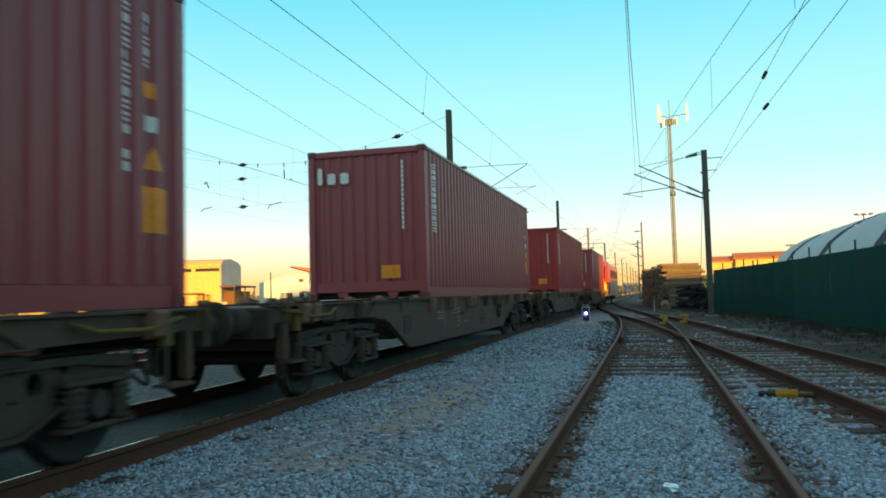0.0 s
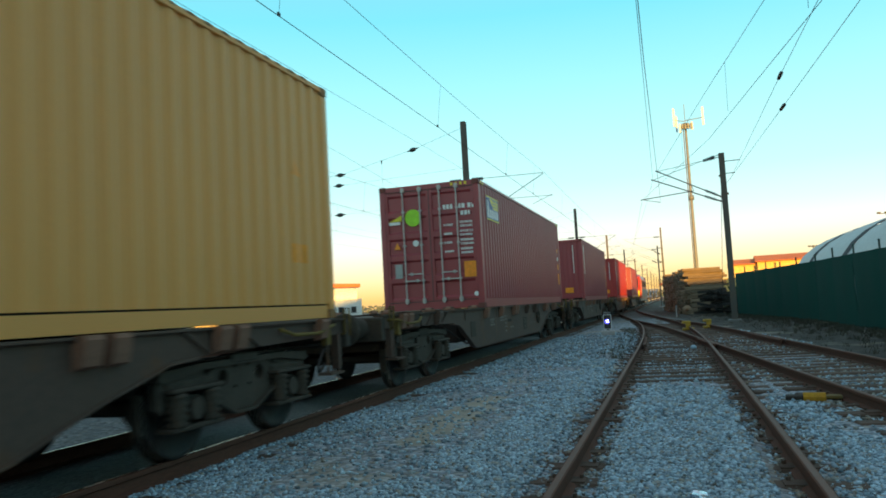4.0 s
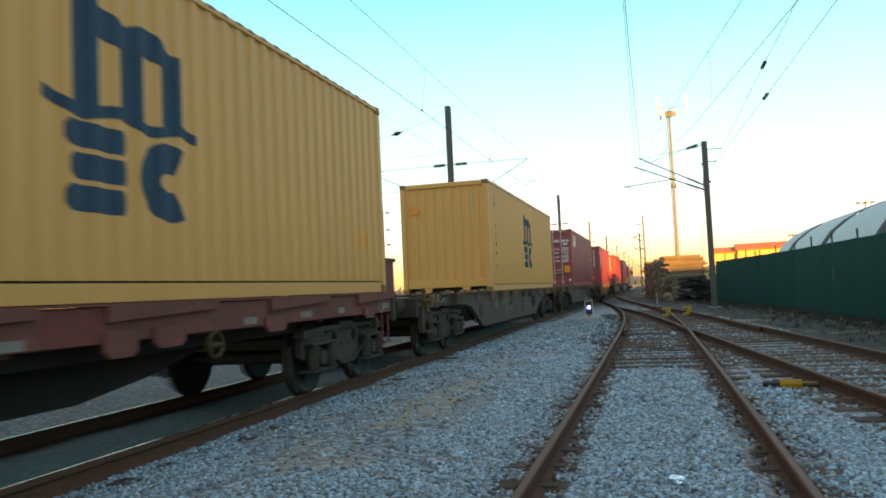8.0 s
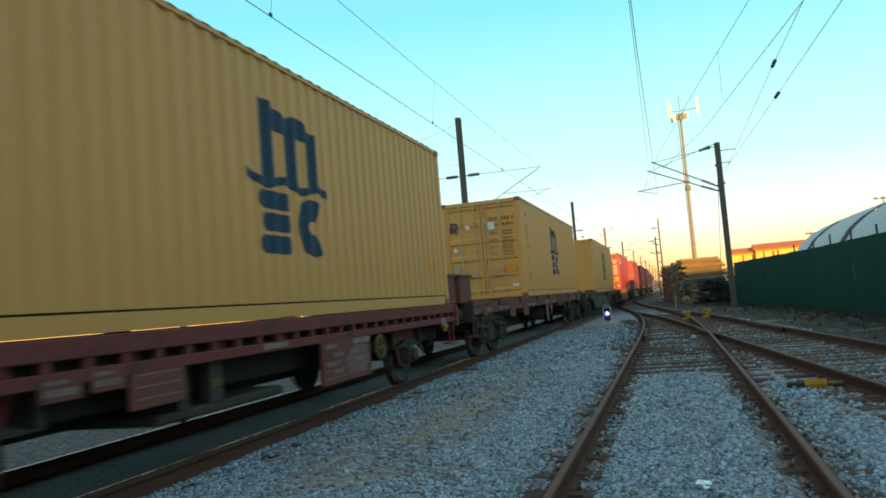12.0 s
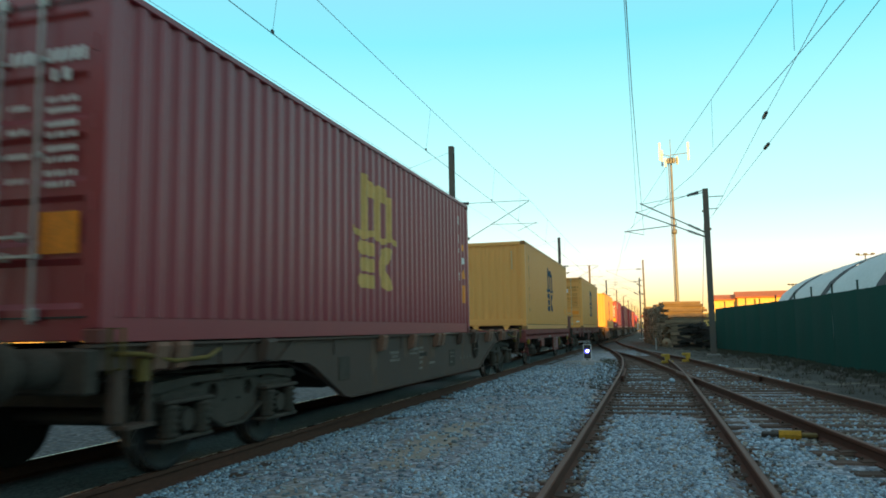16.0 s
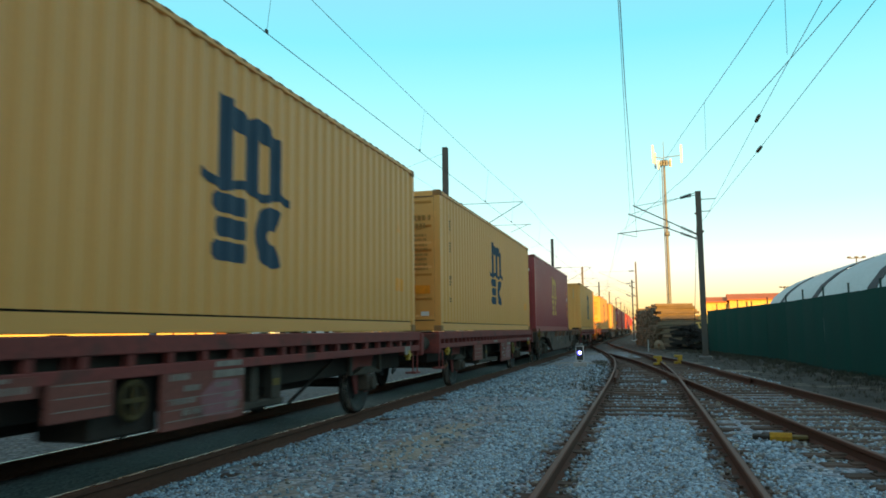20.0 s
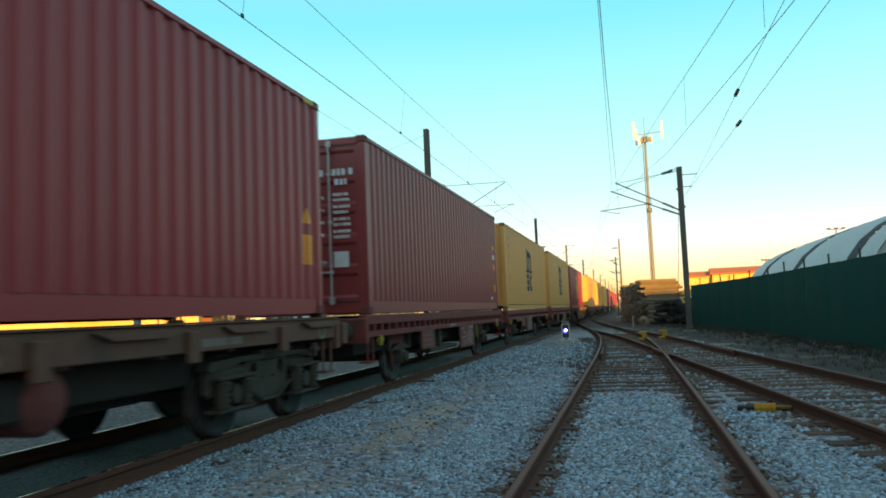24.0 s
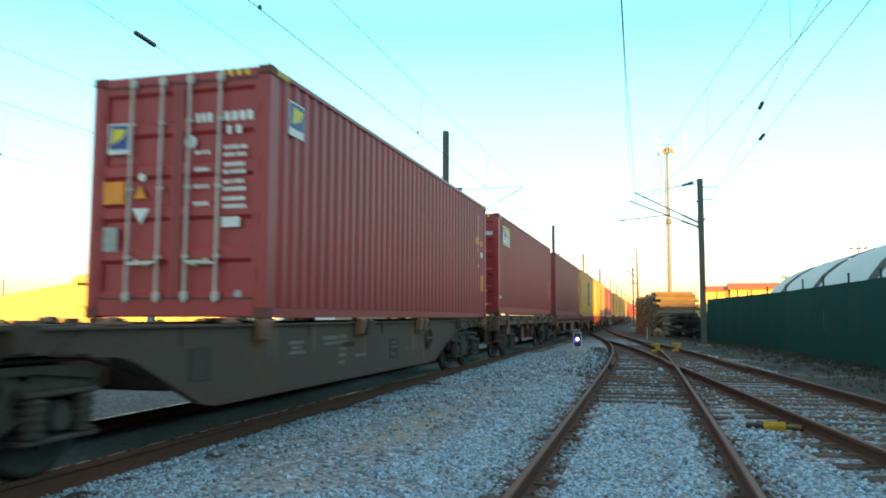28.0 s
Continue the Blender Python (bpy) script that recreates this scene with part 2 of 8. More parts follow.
M_DOME = mat("pale_grey_membrane", (0.44, 0.45, 0.45), 0.6, scale=0.5, fine=6, bump=0.05, second=(0.38, 0.39, 0.39))
M_DOMED = mat("charcoal_membrane_band", (0.085, 0.085, 0.09), 0.9, spec=0.1, scale=0.5, fine=6, bump=0.05)
M_WALLY = mat("pale_yellow_render", (0.74, 0.49, 0.17), 0.9, scale=0.3, fine=4, bump=0.1, second=(0.66, 0.42, 0.14))
M_WALLW = mat("white_render", (0.74, 0.74, 0.72), 0.9, scale=0.3, fine=4, bump=0.1, second=(0.64, 0.64, 0.64))
M_WALLG = mat("grey_corrugated_cladding", (0.42, 0.43, 0.44), 0.7, scale=0.3, fine=5, bump=0.1)
M_TILE = mat("red_clay_roof", (0.62, 0.17, 0.06), 0.85, scale=0.5, fine=6, bump=0.3)
M_PANE = mat("dark_window_pane", (0.03, 0.032, 0.035), 0.15, scale=1, fine=6, bump=0.0)
M_BUSH = mat("dull_green_leaf", (0.055, 0.075, 0.030), 0.8, scale=3, fine=20, bump=0.1, island=0.4, second=(0.075, 0.070, 0.034))
M_WEED = mat("withered_brown_weed", (0.085, 0.078, 0.055), 0.9, scale=3, fine=20, bump=0.1, island=0.4)
M_STRAW = mat("dry_grass", (0.20, 0.16, 0.085), 0.9, scale=3, fine=20, bump=0.1, island=0.4)
M_ANT = mat("white_radome", (0.74, 0.80, 0.90), 0.4, scale=3, fine=30, bump=0.0)
M_POLE = mat("galvanised_tower_pole", (0.20, 0.20, 0.205), 0.55, 0.3, scale=2, fine=30, bump=0.05)
M_LOCO = mat("traffic_red_loco_paint", (0.55, 0.035, 0.02), 0.35, scale=1, fine=20, bump=0.02)
M_LOCOG = mat("dusty_grey_loco_paint", (0.22, 0.22, 0.21), 0.5, scale=1, fine=20, bump=0.05)
M_LAMP = mat("signal_lamp_glass", (0.8, 0.85, 1.0), 0.2, bump=0.0, emit=(0.75, 0.82, 1.0), glow=9.0)
M_GLOWB = mat("blue_lamp_glow", (0.1, 0.1, 0.9), 0.2, bump=0.0, emit=(0.10, 0.10, 1.0), glow=2.2)
M_BLACK = mat("black_signal_housing", (0.03, 0.03, 0.03), 0.5, bump=0.05)
M_FOIL = mat("crumpled_foil", (0.88, 0.93, 0.98), 0.14, 1.0, scale=20, fine=60, bump=0.6)
M_CONCW = mat("pale_concrete", (0.42, 0.41, 0.39), 0.9, scale=3, fine=30, bump=0.2)
M_FAR = mat("hazy_far_building", (0.36, 0.37, 0.42), 0.9, scale=0.1, fine=1, bump=0.0, rand=0.25)
M_FARTREE = mat("hazy_far_tree", (0.10, 0.12, 0.11), 0.9, scale=0.2, fine=3, bump=0.0, island=0.3)


# ---- mesh helpers ----
class Mesh:
    """Collects simple solids and turns them into one mesh."""

    def __init__(self):
        self.v, self.f, self.smooth = [], [], []

    def add(self, vs, fs, smooth=False):
        o = len(self.v)
        self.v += [tuple(p) for p in vs]
        self.f += [tuple(i + o for i in q) for q in fs]
        self.smooth += [smooth] * len(fs)
        return self

    def box(self, x0, y0, z0, x1, y1, z1, c=0.0):
        """A box; c chamfers its long upright and level edges."""
        if c <= 0:
            vs = [(x, y, z) for z in (z0, z1) for x, y in ((x0, y0), (x1, y0), (x1, y1), (x0, y1))]
            return self.add(vs, [(3, 2, 1, 0), (4, 5, 6, 7), (0, 1, 5, 4), (1, 2, 6, 5), (2, 3, 7, 6), (3, 0, 4, 7)])
        rings = []
        for z, d in ((z0, c), (z0 + c, 0), (z1 - c, 0), (z1, c)):
            a, b, e, g = x0 + d, x1 - d, y0 + d, y1 - d
            k = c * 0.6
            rings.append([(a + k, e, z), (b - k, e, z), (b, e + k, z), (b, g - k, z), (b - k, g, z), (a + k, g, z), (a, g - k, z), (a, e + k, z)])
        vs = [p for r in rings for p in r]
        fs = [tuple(range(7, -1, -1)), tuple(range(24, 32))]
        for r in range(3):
            for i in range(8):
                j = (i + 1) % 8
                fs.append((r * 8 + i, r * 8 + j, r * 8 + 8 + j, r * 8 + 8 + i))
        return self.add(vs, fs)

    def tube(self, p, q, r, seg=10, r2=None, caps=True):
        p, q = Vector(p), Vector(q)
        d = (q - p).normalized()
        a = d.orthogonal().normalized()
        b = d.cross(a)
        r2 = r if r2 is None else r2
        vs = []
        for c, rr in ((p, r), (q, r2)):
            for i in range(seg):
                w = 2 * math.pi * i / seg
                vs.append(c + (a * math.cos(w) + b * math.sin(w)) * rr)
        fs = [(i, (i + 1) % seg, seg + (i + 1) % seg, seg + i) for i in range(seg)]
        self.add(vs, fs, True)
        if caps:
            self.add(vs, [tuple(range(seg - 1, -1, -1)), tuple(range(seg, 2 * seg))])
        return self

    def extrude(self, outline, axis, a, b):
        """A closed outline in the plane across axis, swept from a to b. Outline pairs: (y,z) for x, (x,z) for y, (x,y) for z."""
        def at(u, v, w):
            return {"x": (w, u, v), "y": (u, w, v), "z": (u, v, w)}[axis]
        n = len(outline)
        vs = [at(u, v, a) for u, v in outline] + [at(u, v, b) for u, v in outline]
        fs = [(i, (i + 1) % n, n + (i + 1) % n, n + i) for i in range(n)]
        return self.add(vs, fs + [tuple(range(n - 1, -1, -1)), tuple(range(n, 2 * n))])

    def lathe(self, rings, axis_p, axis_d, seg=18):
        """Rings of (distance along the axis, radius)."""
        p, d = Vector(axis_p), Vector(axis_d).normalized()
        a = d.orthogonal().normalized()
        b = d.cross(a)
        vs = []
        for s, r in rings:
            for i in range(seg):
                w = 2 * math.pi * i / seg
                vs.append(p + d * s + (a * math.cos(w) + b * math.sin(w)) * r)
        fs = []
        for k in range(len(rings) - 1):
            for i in range(seg):
                j = (i + 1) % seg
                fs.append((k * seg + i, k * seg + j, k * seg + seg + j, k * seg + seg + i))
        return self.add(vs, fs, True)

    def wire(self, pts, r, seg=5):
        """One bent tube through all the places given."""
        pts = [Vector(p) for p in pts]
        vs = []
        a = None
        for i, p in enumerate(pts):
            d = (pts[min(i + 1, len(pts) - 1)] - pts[max(i - 1, 0)]).normalized()
            a = d.orthogonal().normalized() if a is None else (a - d * a.dot(d)).normalized()
            b = d.cross(a)
            vs += [p + (a * math.cos(2 * math.pi * k / seg) + b * math.sin(2 * math.pi * k / seg)) * r for k in range(seg)]
        fs = [(i * seg + k, i * seg + (k + 1) % seg, i * seg + seg + (k + 1) % seg, i * seg + seg + k) for i in range(len(pts) - 1) for k in range(seg)]
        n = len(vs)
        return self.add(vs, fs + [tuple(range(seg - 1, -1, -1)), tuple(range(n - seg, n))], True)

    def data(self, name, material):
        me = bpy.data.meshes.new(name)
        me.from_pydata(self.v, [], self.f)
        me.polygons.foreach_set("use_smooth", self.smooth)
        bm = bmesh.new()
        bm.from_mesh(me)
        bmesh.ops.recalc_face_normals(bm, faces=bm.faces)
        bm.to_mesh(me)
        bm.free()
        me.materials.append(material)
        return me


def part(name, geo, material, parent, label="", at=None):
    """One mesh object under a thing or a part. geo: a Mesh, or mesh data to share."""
    me = geo.data(name, material) if isinstance(geo, Mesh) else geo
    ob = new(name, me)
    ob.parent = parent
    if at is not None:
        ob.matrix_basis = at if isinstance(at, Matrix) else pose(*at)
    if label:
        tagged(ob, label)
    return ob


def thing(name, label, category, at=(0, 0, 0), group="", kind="", geo=None, material=None):
    ob = new(name, geo.data(name, material) if geo else None)
    ob.matrix_basis = at if isinstance(at, Matrix) else pose(*at)
    return tagged(ob, label, category, group, kind)


SHARED = {}


def shared(key, make, material):
    """Mesh data built once and used by all alike pieces."""
    k = (key, material.name)
    if k not in SHARED:
        SHARED[k] = make().data(key, material)
    return SHARED[k]


XT, ZT = -5.366, 0.038          # the running line of the train: centre and rail height
GAUGE = 1.74                    # between the middles of the rail heads

# ---- ground ----
def curve_through(pts):
    """A smooth line x(y) through a few places."""
    ys = np.array([p[0] for p in pts], float)
    xs = np.array([p[1] for p in pts], float)
    sl = np.gradient(xs, ys)

    def at(y):
        y = float(min(max(y, ys[0]), ys[-1]))
        i = int(min(max(np.searchsorted(ys, y, "right") - 1, 0), len(ys) - 2))
        h = ys[i + 1] - ys[i]
        s = (y - ys[i]) / h
        return float((2 * s**3 - 3 * s**2 + 1) * xs[i] + (s**3 - 2 * s**2 + s) * h * sl[i] + (3 * s**2 - 2 * s**3) * xs[i + 1] + (s**3 - s**2) * h * sl[i + 1])
    return at


siding_x = curve_through([(-30, 0.05), (0, -0.04), (8, -0.06), (16, -0.12), (23, -0.20), (28.7, -0.37), (36.4, -0.81), (44.8, -1.62), (55, -2.82),
                          (66, -3.95), (80, -4.95), (98, XT)])
branch_x = curve_through([(-30, 7.7), (2, 3.84), (8.6, 3.07), (15.2, 2.32), (23, 1.43), (34.4, 0.04), (43.6, -1.46), (50, -2.28)])


def ground_z(x, y):
    """The lie of the land: ballast beds, a low shoulder between the lines, rough earth by the fence."""
    z = -0.16
    n = noise.noise(Vector((x * 0.35, y * 0.22, 0.3)))
    m = noise.noise(Vector((x * 1.7, y * 1.5, 4.0)))
    if XT - 0.80 < x < XT + 0.80:
        z = ZT - 0.160
    elif XT + 0.80 <= x < XT + 1.06:
        z = ZT - 0.175
    elif XT - 1.4 < x < XT:
        z = ZT - 0.17
    elif -4.35 <= x < -1.2:
        k = math.sin(math.pi * min(max((x + 4.3) / 3.1, 0), 1))
        z = -0.155 + 0.075 * k + 0.03 * n * k
    elif x < XT - 7.5:
        z = -0.20 + 0.06 * n
    if y > 0:
        d = x - siding_x(y)
        if abs(d) < 0.80 and 13.0 < y < 40:
            z = -0.188
        elif abs(d) < 0.62:
            z = -0.135 + 0.02 * m
        elif abs(d) < 1.15:
            z = -0.172 + 0.02 * m
        e = x - branch_x(y)
        if abs(e) < 1.4 and 5 < y < 40:
            z = min(z, -0.178)
        if e > 1.4:
            k = min((e - 1.4) / 1.2, 1)
            z = z + k * (0.0 + 0.05 * n)
    return z + 0.012 * m


def build_ground():
    def line(parts):
        out = []
        for a, b, step in parts:
            out += list(np.arange(a, b - 1e-6, step))
        return out + [parts[-1][1]]
    xs = line([(-2500, -400, 700), (-400, -60, 68), (-60, -16, 4), (-16, -7, 0.75), (-7, 7, 0.14), (7, 16, 0.75), (16, 60, 5.5), (60, 400, 85), (400, 2500, 700)])
    ys = line([(-600, -40, 140), (-40, 0, 5), (0, 3, 0.6), (3, 14, 0.16), (14, 45, 0.45), (45, 120, 3), (120, 600, 40), (600, 4200, 600)])
    verts = []
    for y in ys:
        for x in xs:
            near = abs(x) < 60 and -40 < y < 150
            verts.append((x, y, ground_z(x, y) if near else -0.2))
    w = len(xs)
    faces = [(j * w + i, j * w + i + 1, j * w + w + i + 1, j * w + w + i) for j in range(len(ys) - 1) for i in range(w - 1)]
    me = bpy.data.meshes.new("ground")
    me.from_pydata(verts, [], faces)
    me.polygons.foreach_set("use_smooth", [True] * len(faces))
    m = bpy.data.materials.new("ballast_and_earth")
    m.use_nodes = True
    nt = m.node_tree
    bs = nt.nodes["Principled BSDF"]
    bs.inputs["Roughness"].default_value = 0.92
    g = nt.nodes.new("ShaderNodeNewGeometry")
    sep = nt.nodes.new("ShaderNodeSeparateXYZ")
    nt.links.new(g.outputs["Position"], sep.inputs[0])

    def tex(kind, sc, detail=4.0):
        n = nt.nodes.new(kind)
        n.inputs["Scale"].default_value = sc
        if kind == "ShaderNodeTexNoise":
            n.inputs["Detail"].default_value = detail
        nt.links.new(g.outputs["Position"], n.inputs["Vector"])
        return n

    def ramp(src, stops):
        r = nt.nodes.new("ShaderNodeValToRGB")
        el = r.color_ramp.elements
        el[0].position, el[0].color = stops[0][0], (*stops[0][1], 1)
        el[1].position, el[1].color = stops[-1][0], (*stops[-1][1], 1)
        for p, c in stops[1:-1]:
            el.new(p).color = (*c, 1)
        nt.links.new(src, r.inputs[0])
        return r.outputs[0]

    def mixc(fac, a, b, kind="MIX"):
        x = nt.nodes.new("ShaderNodeMix")
        x.data_type, x.blend_type = "RGBA", kind
        for sock, v in ((x.inputs[0], fac), (x.inputs["A"], a), (x.inputs["B"], b)):
            if isinstance(v, (float, int)):
                sock.default_value = v
            else:
                nt.links.new(v, sock)
        return x.outputs["Result"]

    def maths(op, a, b):
        n = nt.nodes.new("ShaderNodeMath")
        n.operation = op
        for sock, v in ((n.inputs[0], a), (n.inputs[1], b)):
            if isinstance(v, (float, int)):
                sock.default_value = v
            else:
                nt.links.new(v, sock)
        return n.outputs[0]

    cells = tex("ShaderNodeTexVoronoi", 17.0)
    cellv = nt.nodes.new("ShaderNodeSeparateColor")
    nt.links.new(cells.outputs["Color"], cellv.inputs[0])
    stone = ramp(cellv.outputs[0], [(0.0, (0.115, 0.125, 0.14)), (0.3, (0.205, 0.235, 0.27)), (0.6, (0.31, 0.36, 0.41)), (0.72, (0.29, 0.25, 0.20)), (0.85, (0.40, 0.445, 0.50)), (1.0, (0.54, 0.57, 0.60))])
    # cell borders are darkened to paint the shade between stones
    gap_shade = ramp(cells.outputs["Distance"], [(0.0, (1, 1, 1)), (0.55, (0.9, 0.9, 0.9)), (0.95, (0.35, 0.33, 0.31))])
    stone = mixc(1.0, stone, gap_shade, "MULTIPLY")
    soil_n = tex("ShaderNodeTexNoise", 2.2, 8.0)
    soil = ramp(soil_n.outputs[0], [(0.25, (0.017, 0.014, 0.010)), (0.5, (0.046, 0.036, 0.025)), (0.75, (0.086, 0.068, 0.046))])
    fine_n = tex("ShaderNodeTexNoise", 38.0, 3.0)
    soil = mixc(0.6, soil, ramp(fine_n.outputs[0], [(0.3, (0.45, 0.44, 0.42)), (0.7, (1, 1, 1))]), "MULTIPLY")
    # ballast lies between the fence side and the far line; wide noise frays its border
    wob = tex("ShaderNodeTexNoise", 0.5, 5.0)
    edge = maths("ADD", maths("ADD", sep.outputs["X"], maths("MULTIPLY", sep.outputs["Y"], 0.115)), maths("MULTIPLY", wob.outputs[0], 1.6))
    right = ramp(maths("MULTIPLY", edge, 0.1), [(0.56, (0, 0, 0)), (0.64, (1, 1, 1))])
    left = ramp(maths("MULTIPLY", sep.outputs["X"], -0.05), [(0.62, (0, 0, 0)), (0.70, (1, 1, 1))])
    col = mixc(right, stone, soil)
    col = mixc(left, col, soil)
    # silted sandy patches in the ballast and brown dust by the siding rails
    sand_n = tex("ShaderNodeTexNoise", 0.42, 5.0)
    sand = ramp(soil_n.outputs[0], [(0.3, (0.27, 0.225, 0.165)), (0.7, (0.42, 0.36, 0.275))])
    col = mixc(ramp(sand_n.outputs[0], [(0.56, (0, 0, 0)), (0.68, (0.75, 0.75, 0.75))]), col, sand)
    ex = maths("MULTIPLY", maths("ADD", sep.outputs["X"], 2.72), 1.35)
    ey = maths("MULTIPLY", maths("ADD", sep.outputs["Y"], -9.5), 0.21)
    spot = maths("ADD", maths("SQRT", maths("ADD", maths("MULTIPLY", ex, ex), maths("MULTIPLY", ey, ey)), 0.0), maths("MULTIPLY", soil_n.outputs[0], 1.1))
    col = mixc(ramp(spot, [(0.0, (0.85, 0.85, 0.85)), (0.9, (0.8, 0.8, 0.8)), (1.0, (0, 0, 0))]), col, sand)
    # rust dust beside the siding rails
    off = maths("ABSOLUTE", maths("ADD", maths("ABSOLUTE", maths("ADD", sep.outputs["X"], 0.08), 0.0), -0.90), 0.0)
    near = maths("ADD", off, maths("MULTIPLY", soil_n.outputs[0], 0.35))
    rust = ramp(fine_n.outputs[0], [(0.3, (0.07, 0.045, 0.032)), (0.7, (0.16, 0.115, 0.085))])
    col = mixc(ramp(near, [(0.22, (0.75, 0.75, 0.75)), (0.42, (0, 0, 0))]), col, rust)
    # the ballast thins out into dark trodden earth by the turnout
    far_y = maths("ADD", maths("MULTIPLY", sep.outputs["Y"], 0.01), maths("MULTIPLY", wob.outputs[0], 0.06))
    col = mixc(ramp(far_y, [(0.42, (0, 0, 0)), (0.56, (0.85, 0.85, 0.85)), (0.9, (0.85, 0.85, 0.85)), (1.0, (0.3, 0.3, 0.3))]), col, soil)
    # darker rust-brown ballast beyond the train's line
    away = ramp(maths("MULTIPLY", maths("ADD", sep.outputs["X"], maths("MULTIPLY", wob.outputs[0], 0.5)), -0.1), [(0.635, (0, 0, 0)), (0.68, (0.82, 0.82, 0.82))])
    brown_stone = mixc(1.0, stone, ramp(fine_n.outputs[0], [(0.3, (0.10, 0.08, 0.07)), (0.7, (0.31, 0.25, 0.22))]), "MULTIPLY")
    col = mixc(away, col, brown_stone)
    # the train's own bed is silted up, in a darker grey-brown
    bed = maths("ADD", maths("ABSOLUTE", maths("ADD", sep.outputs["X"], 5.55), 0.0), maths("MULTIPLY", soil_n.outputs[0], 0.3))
    bed_tone = ramp(fine_n.outputs[0], [(0.3, (0.072, 0.070, 0.062)), (0.7, (0.140, 0.136, 0.122))])
    col = mixc(ramp(maths("MULTIPLY", bed, 0.5), [(0.56, (0.92, 0.92, 0.92)), (0.62, (0, 0, 0))]), col, bed_tone)
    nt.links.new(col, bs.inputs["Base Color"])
    bp = nt.nodes.new("ShaderNodeBump")
    bp.inputs["Strength"].default_value, bp.inputs["Distance"].default_value = 0.9, 0.03
    bp.invert = True
    nt.links.new(cells.outputs["Distance"], bp.inputs["Height"])
    nt.links.new(bp.outputs[0], bs.inputs["Normal"])
    me.materials.append(m)
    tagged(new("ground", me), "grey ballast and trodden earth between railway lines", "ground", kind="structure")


build_ground()


def build_ballast():
    """Loose stones that lie on the ballast, thinning out with distance."""
    rng = np.random.default_rng(7)
    pts = []

    def scatter(x0, x1, y0, y1, per, size):
        n = int((x1 - x0) * (y1 - y0) * per)
        xs, ys = rng.uniform(x0, x1, n), rng.uniform(y0, y1, n)
        for x, y in zip(xs, ys):
            big = size
            d, e, r = abs(x - siding_x(y)), x - branch_x(y), x - XT
            if abs(d - GAUGE / 2) < 0.07 or abs(abs(e) - GAUGE / 2) < 0.07 or r < GAUGE / 2 + 0.055 or e > 1.55:
                continue
            if 13 < y < 30 and (d < 0.85 or abs(e) < 0.85):
                if rng.random() < 0.12:
                    continue
                big = size * 0.72
            # trodden dust lies over the stones further along the shoulder
            if y > 16 and -3.5 < x < -1.5 and rng.random() < 0.62:
                continue
            if 0.62 < d < 1.30 and rng.random() < 0.70:
                continue
            if abs(e) < 1.5 and rng.random() < (0.80 if y < 12.5 and abs(e) < 0.85 else 0.62):
                continue
            patch = noise.noise(Vector((x * 0.42, y * 0.42, 0)))
            if (patch > 0.28 or math.hypot((x + 2.72) / 0.74, (y - 9.5) / 4.8) < 0.95 + 0.8 * noise.noise(Vector((x * 2, y * 0.9, 7)))) and rng.random() < 0.94:
                continue
            # brake dust and rust colour the stones beside the siding and branch rails
            near = min(abs(d - GAUGE / 2), abs(abs(e) - GAUGE / 2))
            pts.append((x, y, ground_z(x, y), big, rng.random() < 0.75 - 2.2 * near or rng.random() < (0.5 if e > -1.2 else 0.05)))
    scatter(-4.6, 3.6, 3.0, 9, 1750, 0.0185)
    scatter(-4.6, 3.6, 9, 15, 820, 0.0235)
    scatter(-4.6, 3.2, 15, 30, 270, 0.030)
    scatter(-4.6, 3.6, -4, 3.0, 420, 0.024)
    p = np.array(pts)
    n = len(p)
    cube = np.array([(x, y, z) for z in (-1, 1) for x, y in ((-1, -1), (1, -1), (1, 1), (-1, 1))], float)
    quads = np.array([(3, 2, 1, 0), (4, 5, 6, 7), (0, 1, 5, 4), (1, 2, 6, 5), (2, 3, 7, 6), (3, 0, 4, 7)])
    v = cube[None] * rng.uniform(0.45, 1.0, (n, 8, 3)) * rng.uniform(0.65, 1.35, (n, 1, 3))
    ang = rng.uniform(0, 6.28, (n, 3))
    for ax in range(3):
        c, s = np.cos(ang[:, ax])[:, None], np.sin(ang[:, ax])[:, None]
        i, j = (ax + 1) % 3, (ax + 2) % 3
        v[:, :, i], v[:, :, j] = v[:, :, i] * c - v[:, :, j] * s, v[:, :, i] * s + v[:, :, j] * c
    size = p[:, 3:4] * rng.uniform(0.6, 1.25, (n, 1))
    v = v * size[:, :, None] * np.array([1.0, 1.0, 0.75])
    v[:, :, 0] += p[:, 0:1]
    v[:, :, 1] += p[:, 1:2]
    v[:, :, 2] += p[:, 2:3] + size * 0.35
    me = bpy.data.meshes.new("ballast_stones")
    f = (quads[None] + (np.arange(n) * 8)[:, None, None]).reshape(-1, 4)
    me.vertices.add(n * 8)
    me.vertices.foreach_set("co", v.reshape(-1))
    me.loops.add(len(f) * 4)
    me.loops.foreach_set("vertex_index", f.reshape(-1).astype(np.int32))
    me.polygons.add(len(f))
    me.polygons.foreach_set("loop_start", np.arange(len(f), dtype=np.int32) * 4)
    me.update(calc_edges=True)
    me.materials.append(M_STONE)
    me.materials.append(M_STONER)
    me.polygons.foreach_set("material_index", np.repeat(p[:, 4].astype(np.int32), 6))
    tagged(new("ballast_stones", me), "loose crushed blue-grey ballast stones between the tracks", "gravel", kind="stuff")


build_ballast()


